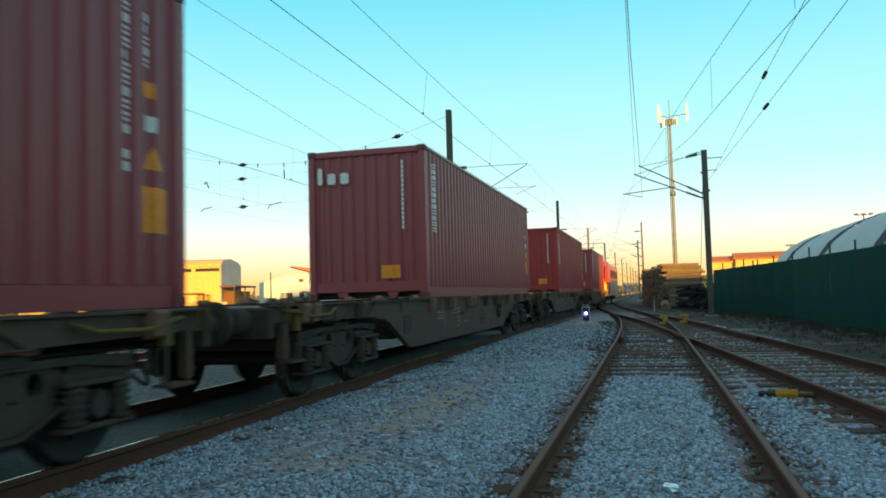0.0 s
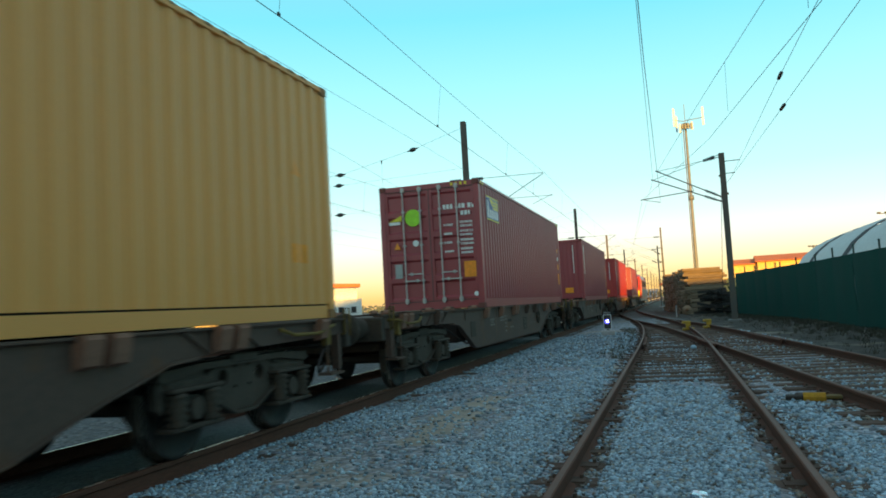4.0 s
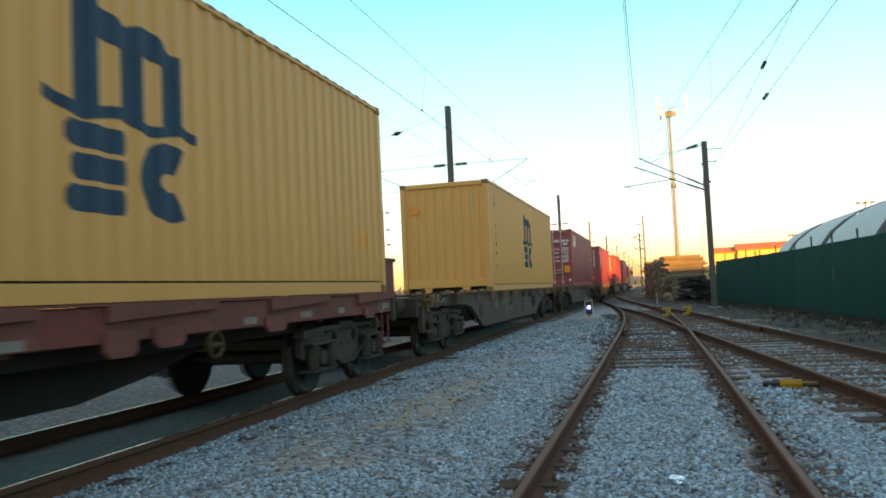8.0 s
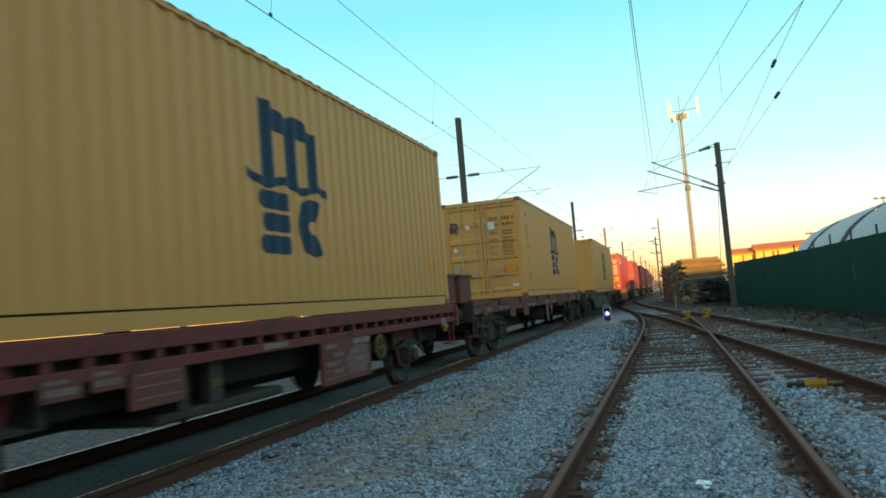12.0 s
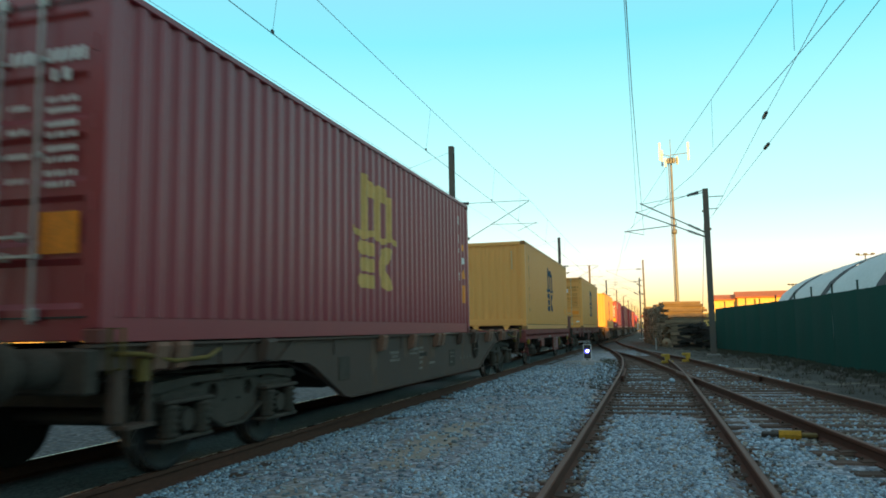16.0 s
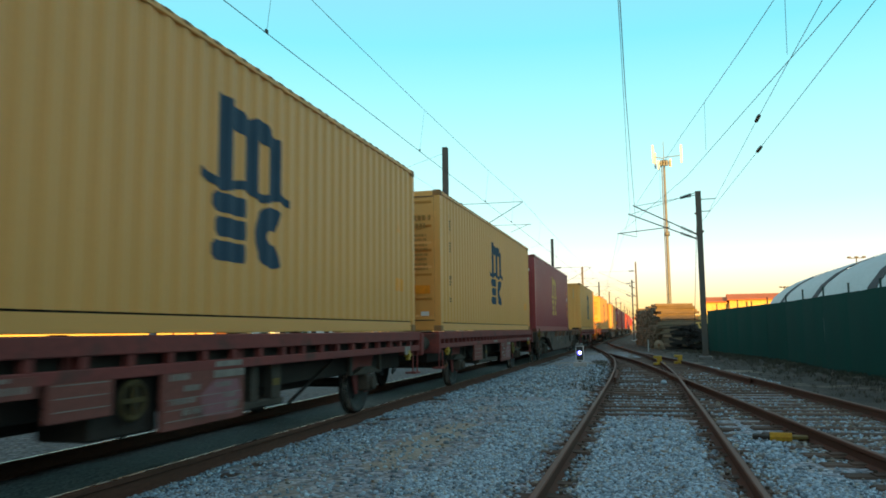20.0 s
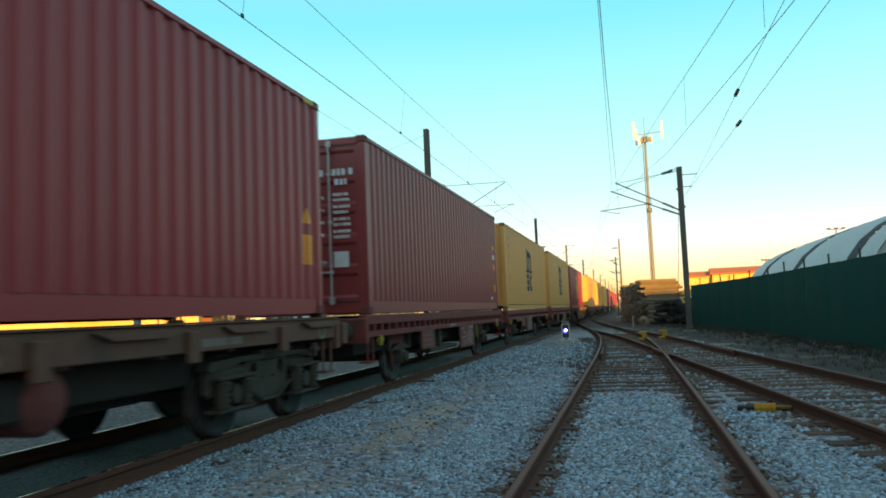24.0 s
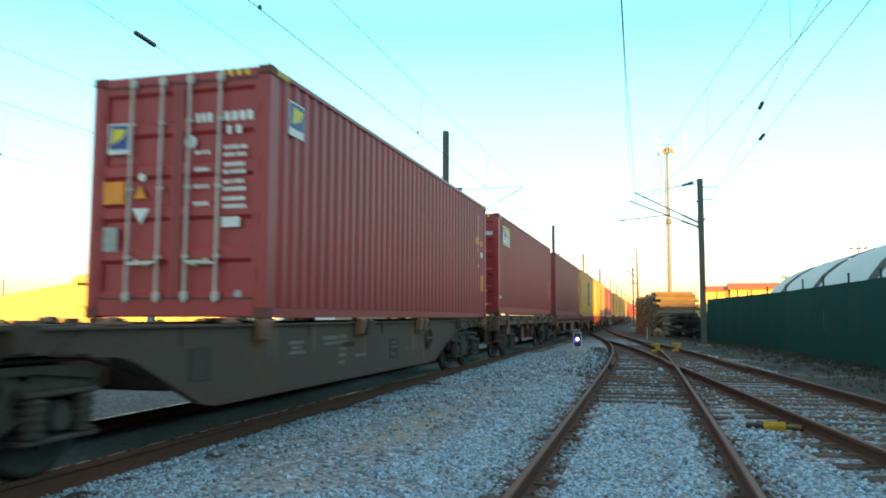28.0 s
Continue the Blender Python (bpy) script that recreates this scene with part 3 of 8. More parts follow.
# ---- tracks ----
RAIL_OUT = [(-0.035, -0.006), (-0.028, 0.0), (0.028, 0.0), (0.035, -0.006), (0.035, -0.038), (0.010, -0.052), (0.010, -0.135), (0.068, -0.158), (0.068, -0.168),
            (-0.068, -0.168), (-0.068, -0.158), (-0.010, -0.135), (-0.010, -0.052), (-0.035, -0.038)]


def sweep(outline, path):
    """An outline (across, up) carried along a path of places in plan."""
    g = Mesh()
    n = len(outline)
    vs = []
    for i, (x, y, z) in enumerate(path):
        a, b = path[max(i - 1, 0)], path[min(i + 1, len(path) - 1)]
        d = Vector((b[0] - a[0], b[1] - a[1], 0)).normalized()
        side = Vector((d.y, -d.x, 0))
        vs += [(x + side.x * u, y + side.y * u, z + v) for u, v in outline]
    fs = []
    for k in range(len(path) - 1):
        fs += [(k * n + i, k * n + (i + 1) % n, k * n + n + (i + 1) % n, k * n + n + i) for i in range(n)]
    fs += [tuple(range(n - 1, -1, -1)), tuple(range((len(path) - 1) * n, len(path) * n))]
    return g.add(vs, fs)


def build_track(label, centre, y0, y1, z, head, sleeper_mat, s0, s1, step, detail, slp_z, cut=None, strip=(-0.024, 0.024)):
    t = thing("railway_track", label, "track", kind="structure")
    ys = [y0]
    while ys[-1] < y1:
        ys.append(ys[-1] + (1.5 if detail else 40))
    ys[-1] = y1
    for side in (-1, 1):
        yy = [y for y in ys if not cut or side not in cut or y <= cut[side]]
        path = [(centre(y) + side * GAUGE / 2, y, z) for y in yy]
        r = part("rail", sweep(RAIL_OUT, path), M_RAIL, t)
        a, b = strip if side > 0 else (-strip[1], -strip[0])
        part("rail_head", sweep([(a, 0.0005), (a + 0.004, 0.003), (b - 0.004, 0.003), (b, 0.0005)], path), head, r)

    def one():
        g = Mesh().box(-1.3, -0.125, -0.14, 1.3, 0.125, 0.0, 0.018)
        if detail:
            for sx in (-1, 1):
                g.box(sx * GAUGE / 2 - 0.15, -0.09, -0.001, sx * GAUGE / 2 + 0.15, 0.09, 0.014, 0.003)
                for u in (-0.11, 0.11):
                    g.tube((sx * GAUGE / 2 + u, 0.05, 0.013), (sx * GAUGE / 2 + u, 0.05, 0.04), 0.018, 6)
        return g
    y, n = s0, 0
    rng = random.Random(int(s0 * 10) + 3)
    while y < s1 and n < 300:
        d = centre(y + 0.5) - centre(y - 0.5)
        part("sleeper", shared("sleeper_detailed" if detail else "sleeper_plain", one, sleeper_mat), sleeper_mat, t,
             at=pose(centre(y) + rng.uniform(-0.04, 0.04), y, slp_z + rng.uniform(-0.012, 0.008), 0, 0, -math.degrees(math.atan(d)) + rng.uniform(-0.8, 0.8)))
        y += step * rng.uniform(0.94, 1.06)
        n += 1
    # the sleepers go on behind the viewer
    for y in np.arange(s0 - step, -8.0, -step) if detail else ():
        d = centre(y + 0.5) - centre(y - 0.5)
        part("sleeper", shared("sleeper_detailed", one, sleeper_mat), sleeper_mat, t, at=pose(centre(y), float(y), slp_z, 0, 0, -math.degrees(math.atan(d))))
    return t


build_track("running line with polished rails on dark sleepers under the train", lambda y: XT, -60, 1500, ZT, M_RAILTOP, M_WOOD, -2, 150, 0.6, False, ZT - 0.172, strip=(-0.030, -0.006))
build_track("rusty siding with timber sleepers curving to join the branch", siding_x, -8, 97, 0.0, M_RAILDULL, M_WOOD, 2.5, 60, 0.62, True, -0.152)
build_track("rusty branch track with timber sleepers running into the turnout", branch_x, -20, 47, 0.0, M_RAILDULL, M_WOOD, 3.0, 40, 0.62, True, -0.150, {-1: 45, 1: 47})
build_track("far running line on the other side of the train", lambda y: XT - 6.2, -60, 1500, ZT, M_RAILTOP, M_CONC, 0, 90, 0.6, False, ZT - 0.165)
build_track("third running line beyond the far line", lambda y: -16.4, -60, 900, ZT - 0.02, M_RAILDULL, M_CONC, 0, 60, 0.6, False, ZT - 0.19)
build_track("outer yard track beyond the running lines", lambda y: -20.5, -60, 600, -0.05, M_RAILDULL, M_CONC, 10, 60, 0.6, False, -0.22)


def sag(p, q, drop, n=14):
    p, q = Vector(p), Vector(q)
    return [tuple(p.lerp(q, i / n) - Vector((0, 0, drop * 4 * (i / n) * (1 - i / n)))) for i in range(n + 1)]


def insulator(g, p, q, fat=1.0):
    """A ribbed rod insulator between two places."""
    p, q = Vector(p), Vector(q)
    L = (q - p).length
    rings = []
    n = max(int(L / 0.055), 4)
    for i in range(n):
        s = L * i / n
        rings += [(s, 0.030 * fat), (s + L / n * 0.3, 0.078 * fat), (s + L / n * 0.6, 0.078 * fat), (s + L / n * 0.7, 0.030 * fat)]
    g.lathe([(0, 0.001)] + rings + [(L, 0.03), (L, 0.001)], p, q - p, 10)


def h_mast(g, x, y, z0, z1, w=0.22):
    """An H-section mast."""
    h, t, k = w / 2, 0.022, 0.012
    out = [(-h, -h), (h, -h), (h, -h + t), (k, -h + t), (k, h - t), (h, h - t), (h, h), (-h, h), (-h, h - t), (-k, h - t), (-k, -h + t), (-h, -h + t)]
    g.extrude([(x + u, y + v) for u, v in out], "z", z0, z1)


def catenary_mast(label, x, y, top, reach, wire_z, mess_z, material, group, z0=-0.25, w=0.22, both=0.0, fine=1.0):
    m = thing("catenary_mast", label, "catenary mast", (x, y, 0), group)
    g = Mesh()
    h_mast(g, 0, 0, z0, top, w)
    part("post", g, material, m)
    part("foundation", Mesh().box(-0.3, -0.3, z0 - 0.1, 0.3, 0.3, z0 + 0.22, 0.03), M_CONCW, m)
    for s in ((1, -1) if both else (1,)):
        r = reach if s > 0 else -both
        g = Mesh()
        k = 1 if r > 0 else -1
        b = k * w / 2
        i1, i2 = b + k * 0.12, b + k * 0.62
        tube = part("cantilever", g, M_MAST, m)
        g2 = Mesh()
        g2.tube((b, 0, wire_z - 0.52), (i1, 0, wire_z - 0.45), 0.035 * fine, 8)
        g2.tube((i2, 0, wire_z - 0.18), (r, 0, mess_z), 0.024 * fine, 8)
        g2.tube((b, 0, mess_z + 0.05), (i1, 0, mess_z + 0.05), 0.03 * fine, 8)
        g2.tube((i2, 0, mess_z + 0.05), (r, 0, mess_z + 0.03), 0.018 * fine, 8)
        g2.tube((i2 + k * 0.9, 0, wire_z + 0.34), (r + k * 0.35, 0, wire_z + 0.30), 0.014 * fine, 8)
        g2.tube((r + k * 0.3, 0, wire_z + 0.34), (r - k * 0.5, 0, wire_z + 0.02), 0.014 * fine, 8)
        tube.data = g2.data("cantilever", M_MAST)
        gi = Mesh()
        insulator(gi, (i1, 0, wire_z - 0.45), (i2, 0, wire_z - 0.18))
        part("insulator", gi, M_INS, m)
        gi = Mesh()
        insulator(gi, (i1, 0, mess_z + 0.05), (i2, 0, mess_z + 0.05))
        part("insulator", gi, M_INS, m)
    return m


def headspan(a, b):
    """Three wires strung across the yard from mast to mast, with insulators, hangers and registration arms."""
    def at(x, z):
        k = (x - a[0]) / (b[0] - a[0])
        return (x, a[1] + (b[1] - a[1]) * k, z)
    h = thing("headspan", "cross-span wires with dark insulators strung between the masts", "overhead wire", group="headspans over the yard")
    head = [(a[0] + 0.1, 8.74), (-23.3, 8.66), (-19.0, 7.80), (-16.5, 7.62), (-14.4, 7.60), (-10.6, 8.25), (b[0] - 0.08, 8.85)]
    part("head_wire", Mesh().wire([at(*p) for p in head], 0.006, 5), M_WIRE, h)
    for z in (7.12, 5.76):
        part("cross_wire", Mesh().wire([at(a[0] + 0.85, z), at(b[0] - 0.08, z)], 0.004, 5), M_WIRE, h)
    for x, z in ((-19.0, 7.80), (-14.4, 7.60), (-10.6, 8.25), (-19.05, 7.12), (-14.5, 7.12), (-19.0, 5.76), (-14.5, 5.76)):
        slope = 0.17 if x > -12 else 0.0
        p = Vector(at(x - 0.3, z - 0.3 * slope))
        q = Vector(at(x + 0.3, z + 0.3 * slope))
        part("insulator", Mesh().lathe([(0, 0.001), (0.01, 0.02), (0.14, 0.04), (0.20, 0.085), (0.30, 0.10), (0.40, 0.085), (0.46, 0.04), (0.59, 0.02), (0.6, 0.001)], p, q - p, 10), M_INS, h)
    for x, hi in ((-20.4, 8.10), (-18.1, 7.74), (-16.6, 7.63), (-15.4, 7.61), (-12.2, 7.97)):
        part("hanger", Mesh().wire([at(x, hi), at(x, 5.76)], 0.0035, 4).box(x - 0.02, at(x, 0)[1] - 0.02, hi - 0.14, x + 0.02, at(x, 0)[1] + 0.02, hi + 0.03), M_WIRE, h)
    part("drop_bracket", Mesh().wire([at(-16.6, 7.34), at(-16.58, 6.95)], 0.028, 6), M_MAST, h)
    part("registration_arm", Mesh().wire([at(-17.55, 5.56), at(-17.42, 5.74), at(-16.75, 5.82)], 0.02, 6), M_MAST, h)


def build_overhead():
    # masts between the two running lines
    for y in (31.0, 66.0, 97.0, 130, 164, 198, 232, 266, 300, 340, 380):
        catenary_mast("dark steel catenary mast between the running lines", -8.15 if y < 40 else -7.85, y, 9.1, 3.28, 5.30, 6.54, M_MAST, "masts between the running lines", both=3.63 if y < 40 else 3.93, fine=0.62)
    for y in (-4.0, 33.6, 66.2, 99, 132):
        m = thing("catenary_mast", "grey concrete catenary mast beside the yard track", "catenary mast", (-24.2, y, 0), "masts beside the yard")
        part("post", Mesh().extrude([(-0.13, -0.13), (0.13, -0.13), (0.13, -0.07), (0.06, -0.05), (0.06, 0.05), (0.13, 0.07), (0.13, 0.13), (-0.13, 0.13), (-0.13, 0.07), (-0.06, 0.05), (-0.06, -0.05), (-0.13, -0.07)], "z", -0.3, 9.0), M_MASTG, m)
        part("foundation", Mesh().box(-0.35, -0.35, -0.35, 0.35, 0.35, 0.05, 0.03), M_CONCW, m)
        for z in (8.7, 7.12, 5.74):
            part("clamp_band", Mesh().box(-0.15, -0.15, z - 0.04, 0.15, 0.15, z + 0.04, 0.01), M_MAST, m)
            part("insulator", Mesh().lathe([(0, 0.001), (0.01, 0.03), (0.12, 0.05), (0.26, 0.10), (0.40, 0.05), (0.55, 0.03), (0.56, 0.001)], (0.32, 0, z), (1, 0, 0), 10), M_INS, m)
            part("bracket_rod", Mesh().tube((0.14, 0, z), (0.34, 0, z), 0.022, 6), M_MAST, m)
        part("drop_bracket", Mesh().wire([(2.55, 0, 7.12), (2.65, 0, 7.26), (2.80, 0, 6.92)], 0.03, 6), M_MAST, m)
        part("registration_arm", Mesh().wire([(2.35, 0, 5.74), (2.42, 0, 5.86), (3.0, 0, 5.98)], 0.02, 6), M_MAST, m)
    catenary_mast("slender dark catenary mast beside the far line", -1.75, 92, 7.0, -3.0, 5.5, 6.5, M_MAST, "far masts beyond the turnout", w=0.15, fine=0.45)
    for ya, xb, yb in ((33.6, -8.15, 31.0), (66.2, -7.85, 66.0), (99, -7.85, 97.0)):
        headspan((-24.2, ya), (xb, yb))
    for y in (78, 97, 140, 190, 240):
        catenary_mast("slender catenary mast beside the far line", -1.07 - (y - 78) * 0.012, y, 7.9, -3.6, 5.75, 6.95, M_MAST, "far masts beyond the turnout", w=0.15, fine=0.45)

    def line(name, label, p, q, r=0.009, drop=0.0, mid=()):
        g = Mesh()
        pts = [p, *mid, q]
        run = []
        for a, b in zip(pts, pts[1:]):
            run += sag(a, b, drop)[0 if not run else 1:]
        g.wire(run, r)
        return thing(name, label, "overhead wire", geo=g, material=M_WIRE)
    ys = [-3.0, 31.0, 66.0, 97.0, 130, 164, 198, 232, 266, 300]
    for cx, zm, zc, r, lab in ((-4.92, 6.54, 5.38, 0.0062, "the train"), (-11.9, 6.55, 5.34, 0.0060, "the far line"), (-16.55, 6.90, 5.50, 0.0050, "the third line")):
        g = Mesh()
        drops, run = [], []
        for a, b in zip(ys, ys[1:]):
            pts = sag((cx + 0.12, a, zm), (cx + 0.12, b, zm), 0.20)
            run += pts[0 if not run else 1:]
            drops += [pts[k] for k in (2, 5, 8, 11, 13)]
        g.wire(run, r * 0.85)
        if "third" not in lab:
            mw = thing("catenary_line", "sagging messenger and contact wires with droppers over " + lab, "overhead wire")
        part("messenger_wire", g, M_WIRE, mw)
        part("contact_wire", Mesh().wire([(cx, ys[0], zc), (cx, ys[-1], zc)], r), M_WIRE, mw)
        for p in drops:
            part("dropper", Mesh().wire([p, (p[0] - 0.12, p[1], zc + 0.01)], 0.003, 4).box(p[0] - 0.132, p[1] - 0.03, zc, p[0] - 0.108, p[1] + 0.03, zc + 0.05), M_WIRE, mw)
    line("feeder_wire", "feeder wire carried along the mast tops", (-7.95, -4, 6.85), (-7.95, 300, 6.85), 0.0045)
    line("feeder_wire", "feeder wire beside the yard masts", (-21.2, -4, 7.125), (-21.2, 132, 7.125), 0.004)
    line("contact_wire", "contact wire over the yard track", (-20.86, -4, 5.748), (-20.86, 132, 5.748), 0.004)
    # an anchor wire that slants across to the far line, with one long insulator
    a = Vector((-9.0, 11.85, 6.47))
    d = Vector((-0.108, 1.0, 0.0)).normalized()
    wire = line("anchor_wire", "anchor wire slanting to the far line with a long ribbed insulator", a - d * 14, a + d * 20, 0.0048)
    g = Mesh()
    insulator(g, a + d * 0.05, a + d * 0.75, 0.6)
    part("insulator", g, M_INS, wire)
    # siding and branch wires, held by the mast at the turnout
    E1, E2, E3 = (-0.71, 39.2, 7.0), (-0.47, 39.2, 7.41), (-1.30, 39.2, 6.04)
    line("contact_wire", "contact wire over the siding", (-0.10, 0.5, 5.85), (-0.42, 39.2, 5.872), 0.0075, mid=((-0.27, 15, 5.85),))
    line("messenger_wire", "messenger wire over the siding", (-0.12, 0.5, 7.0), E1, 0.0065, 0.05, mid=((-0.33, 15.2, 6.95),))
    line("contact_wire", "contact wire over the branch track", (3.75, 1.2, 5.65), E3, 0.0065, mid=((2.47, 12.4, 5.62), (1.21, 22.9, 5.65)))
    line("messenger_wire", "messenger wire over the branch track", (3.7, 1.2, 6.85), E2, 0.0065, mid=((2.02, 15.5, 6.8), (1.11, 23.1, 6.9)))
    for a, z in ((12.9, 6.82), (19.5, 6.85), (27.5, 6.98)):
        x = 2.02 + (a - 15.5) * -0.12
        thing("wire_dropper", "thin dropper between branch messenger and contact wire", "overhead wire", geo=Mesh().wire([(x, a, z), (x - 0.02, a, 5.64)], 0.005, 4), material=M_WIRE)
    line("contact_wire", "contact wire beyond the turnout mast", E3, (-5.1, 97, 5.75), 0.006)
    line("messenger_wire", "messenger wire beyond the turnout mast", E1, (-5.1, 97, 6.95), 0.006, 0.3)
    # two tensioned anchor wires with insulators that run to the turnout mast
    for n, (near, ins, far) in enumerate((((3.62, 0.6, 7.6), (3.42, 24.3, 7.58), (3.38, 46.0, 7.6)), ((4.55, 0.6, 6.95), (3.64, 25.9, 6.98), (2.85, 46.0, 7.0)))):
        wire = line("anchor_wire", "anchor wire with a dark ribbed insulator running to the turnout mast", near, far, 0.008, mid=(ins,))
        g = Mesh()
        a, b = Vector(near), Vector(ins)
        d = (Vector(far) - b).normalized()
        insulator(g, b - d * 0.32, b + d * 0.32, 0.72)
        part("insulator", g, M_INS, wire)
    # the mast itself
    m = thing("catenary_mast", "dark steel catenary mast with two cantilevers by the fence", "catenary mast", (2.58, 39.2, 0))
    g = Mesh()
    h_mast(g, 0, 0, -0.2, 8.0, 0.26)
    part("post", g, M_MAST, m)
    part("foundation", Mesh().box(-0.30, -0.30, -0.3, 0.30, 0.30, -0.06, 0.03), M_CONC, m)
    for tip, zm, top in ((Vector(E1) - Vector((2.58, 39.2, 0)), 5.65, 7.95), (Vector(E2) - Vector((2.58, 39.2, 0)), 5.85, 7.8)):
        root = Vector((-0.13, 0.1 if zm < 5.8 else -0.1, zm))
        d = (tip - root).normalized()
        g = Mesh().tube(root, root + d * 0.25, 0.04, 8)
        g.tube(root + d * 0.85, tip + d * 0.1, 0.028, 8)
        part("cantilever", g, M_MAST, m)
        g = Mesh()
        insulator(g, root + d * 0.25, root + d * 0.85)
        part("insulator", g, M_INS, m)
        r2 = Vector((-0.13, root.y, top))
        d2 = (tip - r2).normalized()
        g = Mesh().tube(r2, r2 + d2 * 0.2, 0.02, 6).tube(r2 + d2 * 0.75, tip, 0.012, 6)
        part("stay_rod", g, M_MAST, m)
        g = Mesh()
        insulator(g, r2 + d2 * 0.2, r2 + d2 * 0.75)
        part("insulator", g, M_INS, m)
    g = Mesh().tube((-1.4, 0, 6.28), (-3.95, 0, 6.06), 0.022, 8).tube((-3.8, 0, 6.05), (-3.0, 0, 5.86), 0.014, 6).tube((-1.4, 0, 6.28), (-1.5, 0, 6.6), 0.012, 6)
    part("registration_arm", g, M_MAST, m)
    g = Mesh().tube((-0.14, 0, 6.9), (-0.2, 0, 6.9), 0.05).tube((0.13, 0, 6.0), (0.20, 0, 6.0), 0.06)
    part("clamp", g, M_RUST, m)
    part("anchor_bracket", Mesh().tube((0.1, 0, 7.594), (0.83, 0, 7.594), 0.02, 6), M_MAST, m)
    part("anchor_bracket", Mesh().tube((0.1, 0, 6.992), (0.56, 0, 6.992), 0.02, 6), M_MAST, m)
    g = Mesh().wire([(-0.1, 0.3, 6.5), (-0.45, 1.6, 0.0)], 0.012, 6)
    part("guy_wire", g, M_WIRE, m)


build_overhead()


def build_fence():
    pts = [(7.3, 2.0), (6.75, 12.0), (6.2, 23.6), (5.62, 35.2), (4.55, 43.5), (3.56, 50.6)]
    f = thing("green_fence", "tall dark green netting fence on steel posts along the yard", "fence", kind="structure")
    rng = random.Random(4)
    for (ax, ay), (bx, by) in zip(pts, pts[1:]):
        a, b = Vector((ax, ay, 0)), Vector((bx, by, 0))
        L = (b - a).length
        n = max(round(L / 2.6), 1)
        ang = math.degrees(math.atan2(-(b - a).x, (b - a).y))
        for i in range(n):
            p = a.lerp(b, i / n)
            q = a.lerp(b, (i + 1) / n)
            zg = ground_z(p.x, p.y)
            g = Mesh()
            w = (q - p).length
            m = 8
            vs = []
            for j in range(m + 1):
                s = j / m
                bow = 0.05 * math.sin(math.pi * s) + rng.uniform(-0.012, 0.012)
                top = 2.35 - 0.014 * math.sin(math.pi * s) + rng.uniform(-0.006, 0.006)
                for z in (-0.30, 0.5, 1.2, 1.8, top):
                    vs.append((-bow * math.sin(z * 1.3), s * w, z))
            fs = [(j * 5 + k, j * 5 + 5 + k, j * 5 + 6 + k, j * 5 + 1 + k) for j in range(m) for k in range(4)]
            g.add(vs, fs, True)
            g.add([(x + 0.012, y, z) for x, y, z in vs], fs, True)
            part("netting_panel", g, M_FENCE, f, at=pose(p.x, p.y, 0, 0, 0, ang))
            h = 2.62 + rng.uniform(-0.06, 0.1)
            g = Mesh().tube((0.05, 0, zg - 0.2), (0.05, 0, h), 0.032, 8).tube((0.05, 0, h), (0.05, 0, h + 0.03), 0.04, 8)
            part("post", g, M_POST, f, at=pose(p.x, p.y, 0))


build_fence()


def build_dome():
    """An arched membrane hall whose axis runs nearly along the tracks."""
    d = thing("membrane_hall", "arched pale grey membrane sports hall with dark bands", "hall", pose(24.7, 0, -0.2))
    R, H, y0, y1 = 14.7, 7.25, 37.0, 75.0

    def arc(y, grow=0.0):
        return [((R + grow) * math.cos(math.pi * i / 24), y, (H + grow) * math.sin(math.pi * i / 24) ** 0.56 if 0 < i < 24 else 0.0) for i in range(25)]
    cuts = [y0, 40.2, 41.8, 53.6, 55.2, 67.0, 68.6, y1]
    for i, (a, b) in enumerate(zip(cuts, cuts[1:])):
        g = Mesh()
        dark = i % 2 == 1
        rows = [a, (a + b) / 2, b]
        vs = [p for k, y in enumerate(rows) for p in arc(y, (0.0 if k == 1 and not dark else (0.012 if dark else -0.02)))]
        fs = [(k * 25 + j, k * 25 + j + 1, k * 25 + 26 + j, k * 25 + 25 + j) for k in range(2) for j in range(24)]
        g.add(vs, fs, True)
        part("dark_band" if dark else "membrane_bay", g, M_DOMED if dark else M_DOME, d)
    for y in (y0 + 0.2, y1 - 0.2):
        part("end_panel", Mesh().add(arc(y, -0.1), [tuple(range(25))]), M_DOME, d)


build_dome()


def window(parent, x, y, z, w, h, axis="y", depth=0.12):
    """A pane with a frame, set in a wall that faces -y (axis y) or +x (axis x)."""
    if axis == "y":
        fr = Mesh().box(x - w / 2 - 0.08, y - 0.05, z - h / 2 - 0.08, x + w / 2 + 0.08, y + depth, z + h / 2 + 0.08)
        pn = Mesh().box(x - w / 2, y - 0.07, z - h / 2, x + w / 2, y - 0.05 - 0.001, z + h / 2)
    else:
        fr = Mesh().box(x - depth, y - w / 2 - 0.08, z - h / 2 - 0.08, x + 0.05, y + w / 2 + 0.08, z + h / 2 + 0.08)
        pn = Mesh().box(x + 0.051, y - w / 2, z - h / 2, x + 0.07, y + w / 2, z + h / 2)
    f = part("window", fr, M_WALLG, parent)
    part("pane", pn, M_PANE, f)


